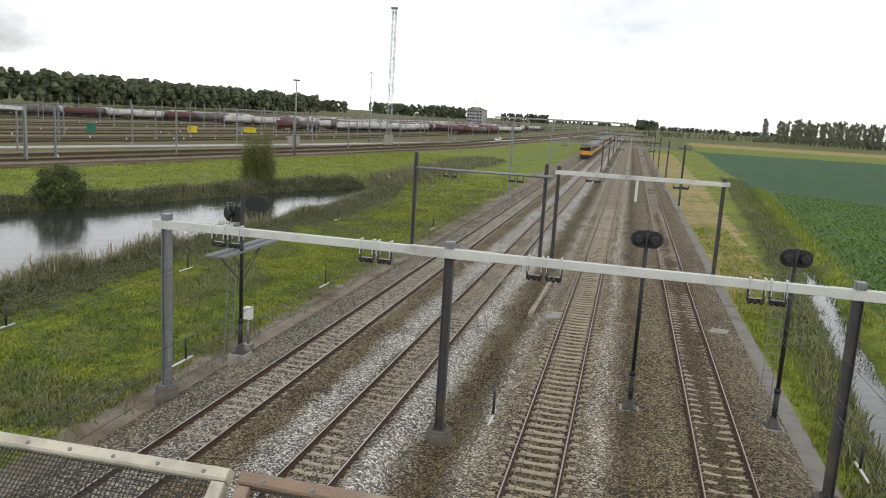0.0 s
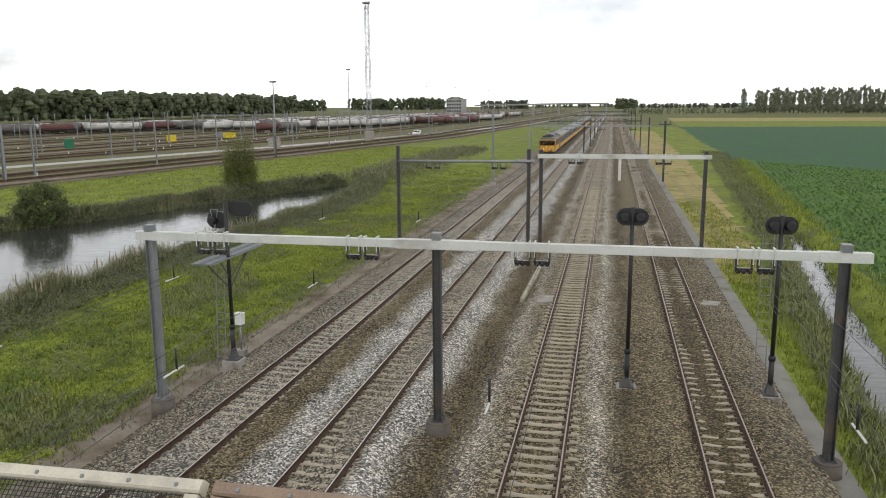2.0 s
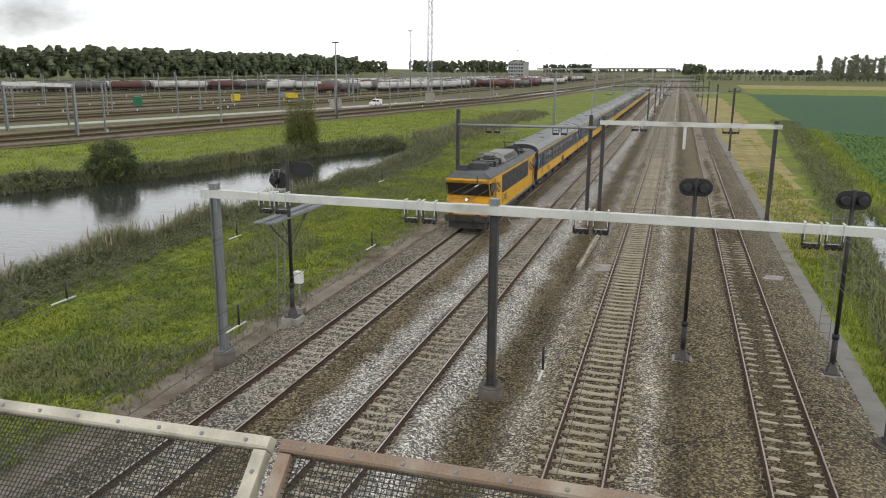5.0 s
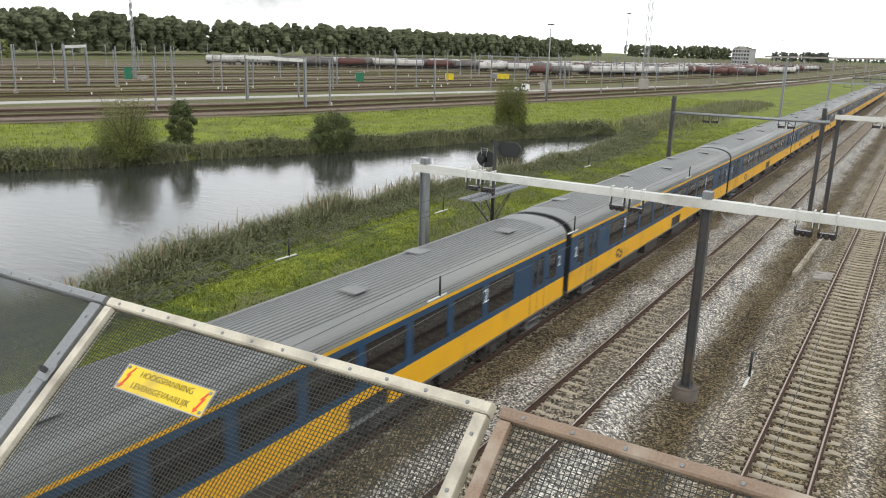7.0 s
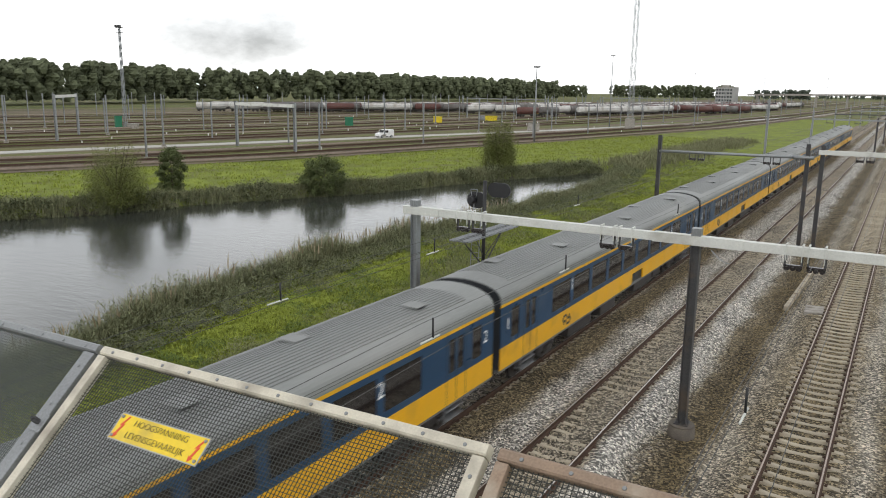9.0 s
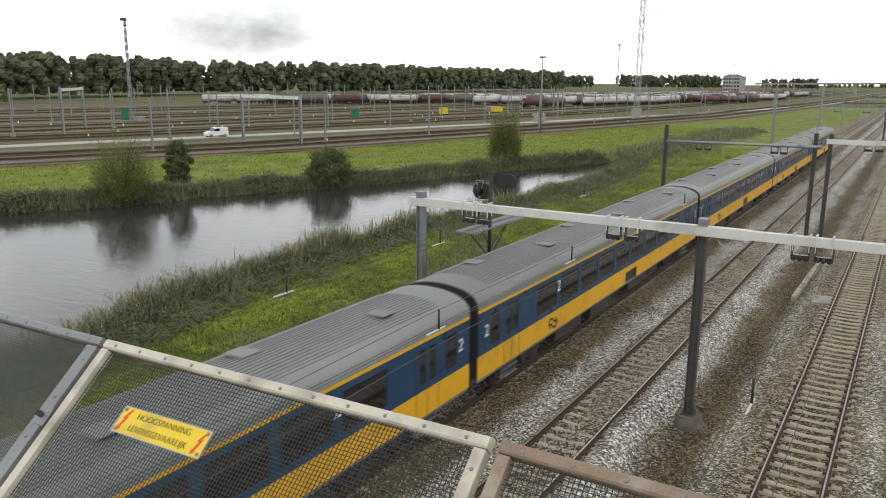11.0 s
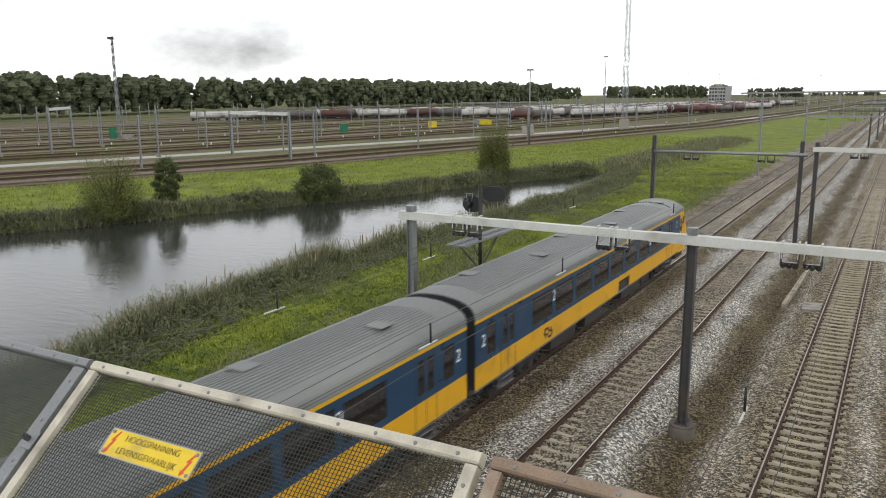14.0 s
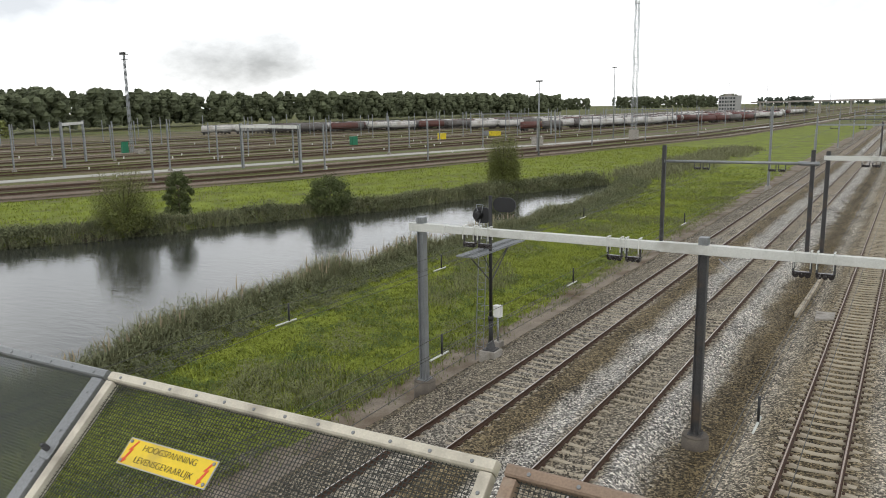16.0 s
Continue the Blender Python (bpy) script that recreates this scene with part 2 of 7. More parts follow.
M["t_skirt"] = mat("grey_underframe_skirt", (0.16, 0.165, 0.17), 0.7, var=0.25, scale=2, fine=30, bump=0.08, dirt=(0.10, 0.08, 0.065), dirt_amount=0.4)
M["t_dark"] = mat("dark_louvre_panel", (0.028, 0.031, 0.036), 0.5, var=0.2, scale=2, fine=30, bump=0.04)
M["t_white"] = mat("white_lettering", (0.85, 0.86, 0.86), 0.5, var=0.05, bump=0)
M["rubber"] = mat("black_rubber", (0.016, 0.016, 0.017), 0.7, var=0.2, scale=6, fine=40, bump=0.1)
M["reed"] = mat("reed_leaf", (0.20, 0.205, 0.115), 0.8, var=0.5, scale=0.5, fine=5, bump=0, per_island=0.9, spec=0.2)
M["reed_dark"] = mat("bank_weed_leaf", (0.150, 0.165, 0.085), 0.8, var=0.55, scale=0.5, fine=5, bump=0, per_island=1.0, spec=0.25)
M["nettle"] = mat("dark_weed_leaf", (0.105, 0.150, 0.040), 0.8, var=0.5, scale=0.5, fine=5, bump=0, per_island=0.9, spec=0.25)
M["clover"] = mat("fresh_grass_leaf", (0.270, 0.320, 0.048), 0.8, var=0.45, scale=0.5, fine=5, bump=0, per_island=0.8, spec=0.2)
# olive paled and greyed to put distance haze into the leaves
M["poplar"] = mat("haze_paled_poplar_leaf", (0.235, 0.250, 0.170), 0.85, var=0.5, scale=0.1, fine=1, bump=0, per_island=0.9, spec=0.15)
M["reed_plume"] = mat("reed_plume", (0.30, 0.25, 0.17), 0.9, var=0.3, scale=1, fine=5, bump=0, per_island=0.6, spec=0.1)
M["tuft"] = mat("grass_tuft", (0.235, 0.275, 0.050), 0.85, var=0.62, scale=0.4, fine=5, bump=0, per_island=0.9, spec=0.15)
M["weed"] = mat("weed_leaf", (0.20, 0.215, 0.10), 0.85, var=0.45, scale=0.4, fine=5, bump=0, per_island=0.9, spec=0.15)
M["crop_leaf"] = mat("crop_leaf", (0.125, 0.215, 0.06), 0.8, var=0.4, scale=0.3, fine=5, bump=0, per_island=0.7, spec=0.2)
M["leaf"] = mat("tree_leaf", (0.085, 0.105, 0.04), 0.75, var=0.5, scale=0.6, fine=4, bump=0, per_island=1.0, spec=0.25)
M["leaf_olive"] = mat("willow_leaf", (0.16, 0.18, 0.055), 0.75, var=0.45, scale=0.6, fine=4, bump=0, per_island=1.0, spec=0.25)
# leaf green with some distance haze painted in as grey
M["wood_leaf"] = mat("haze_greyed_wood_leaf", (0.110, 0.125, 0.075), 0.85, var=0.5, scale=0.05, fine=0.6, bump=0, per_island=0.8, spec=0.1)
# aerial haze is mixed into this leaf colour, greyer and less green
M["haze_leaf"] = mat("haze_tinted_wood_leaf", (0.11, 0.13, 0.105), 0.9, var=0.3, scale=0.02, fine=0.2, bump=0, per_island=0.5, spec=0.1)
M["bark"] = mat("tree_bark", (0.09, 0.07, 0.05), 0.9, var=0.35, scale=3, fine=25, bump=0.4)
M["tank_white"] = mat("tank_white", (0.56, 0.55, 0.53), 0.5, var=0.15, scale=0.5, fine=5, bump=0, dirt=(0.30, 0.26, 0.21), dirt_amount=0.4)
M["tank_grey"] = mat("tank_grey", (0.145, 0.135, 0.13), 0.6, var=0.25, scale=0.5, fine=5, bump=0, dirt=(0.10, 0.08, 0.065), dirt_amount=0.4)
M["tank_brown"] = mat("tank_brown", (0.12, 0.05, 0.042), 0.65, var=0.25, scale=0.5, fine=5, bump=0)
M["tank_red"] = mat("hopper_red", (0.15, 0.022, 0.028), 0.6, var=0.2, scale=0.5, fine=5, bump=0)
M["green_box"] = mat("green_painted_hut", (0.015, 0.16, 0.085), 0.6, var=0.15, scale=1, fine=10, bump=0.02)
M["yellow_box"] = mat("yellow_crate", (0.68, 0.52, 0.02), 0.6, var=0.15, scale=1, fine=10, bump=0.02)
M["building"] = mat("grey_building_wall", (0.36, 0.36, 0.35), 0.85, var=0.12, scale=0.2, fine=3, bump=0.05)
M["van_white"] = mat("white_van_paint", (0.80, 0.80, 0.80), 0.3, var=0.05, scale=1, fine=10, bump=0)


def glass_mat(name, tint, rough=0.06):
    m = bpy.data.materials.new(name)
    m.use_nodes = True
    b = m.node_tree.nodes["Principled BSDF"]
    b.inputs["Base Color"].default_value = (*tint, 1)
    b.inputs["Roughness"].default_value = rough
    b.inputs["Specular IOR Level"].default_value = 0.6
    n = m.node_tree.nodes.new("ShaderNodeTexNoise")
    n.inputs["Scale"].default_value = 1.5
    bp = m.node_tree.nodes.new("ShaderNodeBump")
    bp.inputs["Strength"].default_value, bp.inputs["Distance"].default_value = 0.04, 0.02
    m.node_tree.links.new(n.outputs["Fac"], bp.inputs["Height"])
    m.node_tree.links.new(bp.outputs[0], b.inputs["Normal"])
    return m


M["glass"] = glass_mat("tinted_train_glass", (0.022, 0.019, 0.018))
M["pane"] = glass_mat("building_glass", (0.05, 0.055, 0.06), 0.15)


def water_mat():
    m = bpy.data.materials.new("still_canal_water")
    m.use_nodes = True
    n, l = m.node_tree.nodes, m.node_tree.links
    b = n["Principled BSDF"]
    b.inputs["Base Color"].default_value = (0.042, 0.046, 0.040, 1)
    b.inputs["Roughness"].default_value = 0.06
    b.inputs["IOR"].default_value = 1.333
    b.inputs["Specular IOR Level"].default_value = 1.0
    t = n.new("ShaderNodeTexCoord")
    p = n.new("ShaderNodeMapping")
    p.inputs["Scale"].default_value = (0.5, 1.6, 1)
    p.inputs["Rotation"].default_value = (0, 0, radians(35))
    l.new(t.outputs["Object"], p.inputs[0])
    a = n.new("ShaderNodeTexNoise")
    a.inputs["Scale"].default_value, a.inputs["Detail"].default_value = 1.6, 5
    l.new(p.outputs[0], a.inputs["Vector"])
    bp = n.new("ShaderNodeBump")
    bp.inputs["Strength"].default_value, bp.inputs["Distance"].default_value = 0.32, 0.06
    l.new(a.outputs["Fac"], bp.inputs["Height"])
    l.new(bp.outputs[0], b.inputs["Normal"])
    return m


M["water"] = water_mat()

# stone tints across the four tracks: place across the line, lightness, warmth
STONE_BANDS = ((-13.2, .15, .75), (-12.4, .21, .45), (-11.3, .22, .5), (-10.9, .29, .25), (-9.8, .28, .3), (-9.3, .175, .85), (-8.5, .165, .9),
               (-7.9, .40, .12), (-7.2, .46, .05), (-6.8, .22, .6), (-6.0, .27, .4), (-5.2, .26, .45), (-4.8, .46, .05), (-4.2, .42, .12),
               (-3.8, .19, .7), (-3.2, .115, 1.0), (-2.6, .15, .95), (-2.0, .38, .35), (-1.3, .24, .7), (0.0, .175, .9), (1.1, .22, .75),
               (1.6, .40, .3), (2.1, .22, .7), (2.6, .10, 1.0), (3.1, .17, .95), (4.2, .215, .85), (4.8, .15, .95), (5.5, .105, 1.0), (6.4, .17, .9), (8.2, .20, .65))


def stone_mat(name, island):
    """Crushed stone: broad tints across the line, each stone its own shade."""
    m = bpy.data.materials.new(name)
    m.use_nodes = True
    n, l = m.node_tree.nodes, m.node_tree.links
    b = n["Principled BSDF"]
    b.inputs["Roughness"].default_value = 0.82
    b.inputs["Specular IOR Level"].default_value = 0.3

    def op(kind, a, c, d=None):
        q = n.new("ShaderNodeMath")
        q.operation = kind
        for k, w in enumerate((a, c, d)):
            if w is None:
                continue
            if isinstance(w, (int, float)):
                q.inputs[k].default_value = w
            else:
                l.new(w, q.inputs[k])
        return q.outputs[0]

    def noise_tex(scale, detail, stretch):
        p = n.new("ShaderNodeMapping")
        p.inputs["Scale"].default_value = stretch
        l.new(t.outputs["Object"], p.inputs[0])
        q = n.new("ShaderNodeTexNoise")
        q.inputs["Scale"].default_value, q.inputs["Detail"].default_value = scale, detail
        l.new(p.outputs[0], q.inputs["Vector"])
        return q.outputs["Fac"]
    t = n.new("ShaderNodeTexCoord")
    xyz = n.new("ShaderNodeSeparateXYZ")
    l.new(t.outputs["Object"], xyz.inputs[0])
    wob = op("MULTIPLY_ADD", noise_tex(0.9, 5, (1, 0.35, 1)), 1.3, -0.65)
    wob2 = op("MULTIPLY_ADD", noise_tex(7.0, 3, (1, 1, 1)), 0.7, -0.35)
    xx = op("ADD", op("ADD", xyz.outputs["X"], wob), wob2)
    fac = op("MULTIPLY_ADD", xx, 1 / 22.0, 13.5 / 22.0)
    cr_ = n.new("ShaderNodeValToRGB")
    el = cr_.color_ramp.elements
    for k, (x, v, w) in enumerate(STONE_BANDS):
        e = el[k] if k < 1 else (el.new((x + 13.5) / 22.0) if k < len(STONE_BANDS) - 1 else el[len(el) - 1])
        e.position = (x + 13.5) / 22.0
        e.color = (v * 1.05, v * (1.02 - 0.21 * w), v * (0.95 - 0.53 * w), 1)
    l.new(fac, cr_.inputs[0])
    if island:
        o = n.new("ShaderNodeNewGeometry")
        rnd = o.outputs["Random Per Island"]
    else:
        v = n.new("ShaderNodeTexVoronoi")
        v.inputs["Scale"].default_value = 17.0
        l.new(t.outputs["Object"], v.inputs["Vector"])
        g = n.new("ShaderNodeSeparateColor")
        l.new(v.outputs["Color"], g.inputs[0])
        rnd = g.outputs[0]
    shade = op("ADD", op("MULTIPLY_ADD", op("POWER", rnd, 2.2), 2.1, 0.24), op("MULTIPLY_ADD", noise_tex(0.45, 6, (1, 0.5, 1)), 0.9, -0.45))
    c = n.new("ShaderNodeMixRGB")
    c.blend_type = "MULTIPLY"
    c.inputs["Fac"].default_value = 1
    l.new(cr_.outputs[0], c.inputs["Color1"])
    l.new(shade, c.inputs["Color2"])
    l.new(c.outputs[0], b.inputs["Base Color"])
    if not island:
        bp = n.new("ShaderNodeBump")
        bp.inputs["Strength"].default_value, bp.inputs["Distance"].default_value = 1.0, 0.045
        l.new(op("SUBTRACT", rnd, op("MULTIPLY", v.outputs["Distance"], 1.2)), bp.inputs["Height"])
        l.new(bp.outputs[0], b.inputs["Normal"])
    return m


M["ballast"] = stone_mat("crushed_stone_ballast", False)
M["stone"] = stone_mat("loose_stone", True)


def lamp_mat():
    m = bpy.data.materials.new("lit_headlamp")
    m.use_nodes = True
    b = m.node_tree.nodes["Principled BSDF"]
    b.inputs["Base Color"].default_value = (0.9, 0.85, 0.7, 1)
    b.inputs["Emission Color"].default_value = (1.0, 0.88, 0.62, 1)
    b.inputs["Emission Strength"].default_value = 0.9
    return m


M["lamp"] = lamp_mat()


# ---------------------------------------------------------------- mesh tools
def part(name, bm, material, parent=None, label="", smooth=False):
    me = bpy.data.meshes.new(name)
    bm.normal_update()
    bm.to_mesh(me)
    bm.free()
    for q in (material if isinstance(material, (list, tuple)) else [material]):
        me.materials.append(q)
    if smooth:
        for f in me.polygons:
            f.use_smooth = True
    ob = new(name, me)
    if parent is not None:
        ob.parent = parent
    if label:
        ob["label"] = label
    return ob


def thing(name, m, label, category, group="", kind=""):
    ob = new(name)
    ob.empty_display_size = 0.2
    ob.matrix_basis = m
    return tagged(ob, label, category, group, kind)


def raw(name, verts, faces, material, parent=None, label=""):
    me = bpy.data.meshes.new(name)
    me.from_pydata([tuple(v) for v in verts], [], faces)
    for q in (material if isinstance(material, (list, tuple)) else [material]):
        me.materials.append(q)
    ob = new(name, me)
    if parent is not None:
        ob.parent = parent
    if label:
        ob["label"] = label
    return ob


def box(bm, x0, x1, y0, y1, z0, z1, bevel=0.0, mi=0):
    vs = [bm.verts.new(p) for p in ((x0, y0, z0), (x1, y0, z0), (x1, y1, z0), (x0, y1, z0), (x0, y0, z1), (x1, y0, z1), (x1, y1, z1), (x0, y1, z1))]
    fs = [bm.faces.new([vs[i] for i in q]) for q in ((3, 2, 1, 0), (4, 5, 6, 7), (0, 1, 5, 4), (1, 2, 6, 5), (2, 3, 7, 6), (3, 0, 4, 7))]
    for f in fs:
        f.material_index = mi
    if bevel:
        bmesh.ops.bevel(bm, geom=list({e for f in fs for e in f.edges}), offset=bevel, segments=2, affect="EDGES", profile=0.6)
    return vs


def rod(bm, a, b, r0, r1=None, n=8, caps=True, mi=0):
    a, b = Vector(a), Vector(b)
    r1 = r0 if r1 is None else r1
    d = (b - a).normalized()
    u = d.orthogonal().normalized()
    w = d.cross(u)
    ra = [bm.verts.new(a + (u * math.cos(2 * math.pi * i / n) + w * math.sin(2 * math.pi * i / n)) * r0) for i in range(n)]
    rb = [bm.verts.new(b + (u * math.cos(2 * math.pi * i / n) + w * math.sin(2 * math.pi * i / n)) * r1) for i in range(n)]
    for i in range(n):
        f = bm.faces.new((ra[i], ra[(i + 1) % n], rb[(i + 1) % n], rb[i]))
        f.smooth, f.material_index = n > 6, mi
    if caps:
        bm.faces.new(ra[::-1]).material_index = mi
        bm.faces.new(rb).material_index = mi


def prism(bm, pts, y0, y1, axis="y", mi=0, close=True):
    """Sweeps a closed outline of (x, z) from y0 to y1; with axis x the outline is (y, z)."""
    def P(p, s):
        return (p[0], s, p[1]) if axis == "y" else ((s, p[0], p[1]) if axis == "x" else (p[0], p[1], s))
    a = [bm.verts.new(P(p, y0)) for p in pts]
    b = [bm.verts.new(P(p, y1)) for p in pts]
    n = len(pts)
    for i in range(n):
        bm.faces.new((a[i], a[(i + 1) % n], b[(i + 1) % n], b[i])).material_index = mi
    if close:
        bm.faces.new(a[::-1]).material_index = mi
        bm.faces.new(b).material_index = mi
    return a, b


def bar(bm, a, b, w, h, mi=0):
    """A straight square bar from a to b."""
    a, b = Vector(a), Vector(b)
    d = (b - a).normalized()
    up = Vector((0, 0, 1)) if abs(d.z) < 0.95 else Vector((1, 0, 0))
    u = d.cross(up).normalized()
    w2 = u.cross(d)
    cs = [(u * sx * w / 2 + w2 * sz * h / 2) for sx, sz in ((-1, -1), (1, -1), (1, 1), (-1, 1))]
    va = [bm.verts.new(a + c) for c in cs]
    vb = [bm.verts.new(b + c) for c in cs]
    for i in range(4):
        bm.faces.new((va[i], va[(i + 1) % 4], vb[(i + 1) % 4], vb[i])).material_index = mi
    bm.faces.new(va[::-1]).material_index = mi
    bm.faces.new(vb).material_index = mi


def tube(bm, pts, r, n=5):
    """One bent round wire through the points."""
    rings = []
    for i, p in enumerate(pts):
        d = (pts[min(i + 1, len(pts) - 1)] - pts[max(i - 1, 0)]).normalized()
        u = d.cross(Vector((0, 0, 1))).normalized()
        w = u.cross(d)
        rings.append([bm.verts.new(p + (u * math.cos(2 * math.pi * k / n) + w * math.sin(2 * math.pi * k / n)) * r) for k in range(n)])
    for a, b in zip(rings, rings[1:]):
        for k in range(n):
            bm.faces.new((a[k], a[(k + 1) % n], b[(k + 1) % n], b[k]))


def lettering(text, size, material, parent, m, name="lettering", align="CENTER", shear=0.0, thick=0.002, label="", thin=0.0):
    cu = bpy.data.curves.new(name, "FONT")
    cu.body, cu.size, cu.align_x, cu.align_y, cu.extrude, cu.shear = text, size, align, "CENTER", thick, shear
    cu.offset = -thin
    tmp = new("tmp_text", cu)
    bpy.context.view_layer.update()
    me = bpy.data.meshes.new_from_object(tmp.evaluated_get(bpy.context.evaluated_depsgraph_get()))
    bpy.data.objects.remove(tmp)
    me.materials.clear()
    me.materials.append(material)
    ob = new(name, me)
    ob.parent = parent
    ob.matrix_basis = m
    if label:
        ob["label"] = label
    return ob


def interp(pts, y):
    """x on a line of (y, x) corners, eased between them."""
    return float(np.interp(y, [p[0] for p in pts], [p[1] for p in pts]))


rng = np.random.default_rng(7)

# ---------------------------------------------------------------- ground and water
T1, T2, T3, T4 = -10.35, -6.04, 0.0, 5.55
NEAR_BANK = [(-60, -21), (0, -24.5), (10, -27.0), (21, -29.3), (31, -31.2), (41, -31.8), (54, -31.2), (64, -30.6), (78, -30.4), (92, -31.4), (104, -33.6), (112, -35.9)]
FAR_BANK = [(-60, -96), (0, -82), (20, -74.5), (36, -66.0), (44, -61.5), (54.5, -58.0), (66, -52.8), (72, -49.8), (80, -47.8), (92, -44.2), (98, -41.3), (107, -38.4), (112, -36.0)]
DITCH = [(-40, 5.0), (10, 10.2), (25, 12.2), (42, 14.0), (66, 17.0), (110, 20.5), (170, 25.0)]
FIELD_EDGE = [(-60, 6.0), (10, 13.0), (25, 15.0), (42, 16.8), (62, 18.9), (76, 20.2), (112, 22.8), (161, 25.4), (212, 26.5), (347, 31.4), (700, 46.0)]
DRY_EDGE = [(50, 12.0), (60, 12.4), (96, 14.4), (166, 16.4), (308, 18.1), (340, 18.5)]
WATER_Z, GRASS_Z = -1.55, -0.8


def sm(a, b, v):
    v = min(max((v - a) / (b - a), 0), 1)
    return v * v * (3 - 2 * v)


def height(x, y):
    n1 = noise.noise((x * 0.13, y * 0.13, 1.7))
    n2 = noise.noise((x * 0.7, y * 0.7, 4.2))
    z = GRASS_Z + 0.10 * n1 + 0.05 * n2
    if -40 < x < 22 and y < 320:
        # trackbed: raised ballast bed with shoulders
        bed = sm(-15.2, -12.4, x) * (1 - sm(8.0, 10.4, x))
        z = z * (1 - bed) + (-0.75 + 0.02 * n2) * bed
    if y < 114 and x < -20:
        a, b = interp(FAR_BANK, y), interp(NEAR_BANK, y)
        w = 0.9 * noise.noise((x * 0.2, y * 0.2, 9.0))
        d = min(x - a, b - x) + w
        if y > 106:
            d = min(d, (114 - y) * 0.5)
        z += (WATER_Z - 0.9 - z) * sm(-1.6, 1.0, d)
    if x > 3 and y < 170:
        c = interp(DITCH, y)
        d = abs(x - c) + 0.25 * noise.noise((x * 0.4, y * 0.4, 3.0))
        z += (WATER_Z - 0.6 - z) * (1 - sm(0.35, 1.9, d)) * (1 - 0.75 * sm(60, 85, y))
    return z


def crop_end(x):
    """Where the leafy crop stops and the darker one begins."""
    return max(110.0, 161.0 - 1.2 * (x - 25.0))


def ground_kind(x, y):
    j = 0.9 * noise.noise((x * 0.35, y * 0.35, 2.0)) + 0.45 * noise.noise((x * 1.3, y * 1.3, 6.0))
    if y < 330 and -15.9 + j < x < -12.0:
        return 1
    if y < 330 and -12.0 <= x < 7.4:
        return 1
    if y < 330 and 7.4 <= x < 9.25 + 0.25 * j:
        return 2
    if 9.25 < x < interp(DRY_EDGE, y) + 0.7 * j and 50 < y < 330:
        return 3 if j > -0.55 else 0
    if x > interp(FIELD_EDGE, y) + 0.4 * j and -60 < y < 700:
        if y < crop_end(x):
            return 4
        if y < 385:
            return 5
        if y < 530:
            return 0
        if y < 640:
            return 3
        return 6
    if y < 112 and interp(FAR_BANK, y) - 0.5 < x < interp(NEAR_BANK, y) + 0.5:
        return 7
    if y > 380 or x < -140 or x > 140:
        return 6
    return 0


def ladder_steps(stops):
    out = [stops[0][0]]
    for (a, _), (b, s) in zip(stops, stops[1:]):
        k = max(1, int(round((b - a) / s)))
        out += [a + (b - a) * (i + 1) / k for i in range(k)]
    return out


gx = ladder_steps([(-4500, 0), (-1200, 800), (-400, 200), (-120, 30), (-75, 3), (-14, 1.0), (-9, 0.6), (8, 2.0), (9.6, 0.4), (24, 0.6), (60, 1.3), (140, 6), (300, 40), (1200, 200), (4500, 900)])
gy = ladder_steps([(-400, 0), (-60, 60), (0, 10), (12, 3), (75, 0.9), (130, 2.0), (330, 4), (800, 60), (4800, 800)])
gv = [(x, y, height(x, y)) for y in gy for x in gx]
nx = len(gx)
gf = [(j * nx + i, j * nx + i + 1, (j + 1) * nx + i + 1, (j + 1) * nx + i) for j in range(len(gy) - 1) for i in range(nx - 1)]
ground = raw("ground", gv, gf, [M["grass"], M["soil"], M["path"], M["dry_grass"], M["crop"], M["crop_dark"], M["grass_far"], M["mud"]])
for p in ground.data.polygons:
    c = p.center
    p.material_index = ground_kind(c.x, c.y)
    p.use_smooth = True
tagged(ground, "green verge, crop fields and bare soil around the railway", "ground", kind="structure")

wv = []
for y, _ in NEAR_BANK[:-1] + [(111, 0)]:
    wv += [(interp(FAR_BANK, y) - 3, y, WATER_Z), (interp(NEAR_BANK, y) + 3, y, WATER_Z)]
wf = [(2 * i, 2 * i + 1, 2 * i + 3, 2 * i + 2) for i in range(len(wv) // 2 - 1)]
tagged(raw("canal_water", wv, wf, M["water"]), "still grey canal water mirroring the cloudy sky", "water", kind="structure")
dv = []
for y, x in DITCH:
    dv += [(x - 1.3, y, WATER_Z + 0.004), (x + 1.3, y, WATER_Z + 0.004)]
df = [(2 * i, 2 * i + 1, 2 * i + 3, 2 * i + 2) for i in range(len(dv) // 2 - 1)]
tagged(raw("ditch_water", dv, df, M["water"]), "narrow water-filled ditch beside the field", "water", kind="structure")


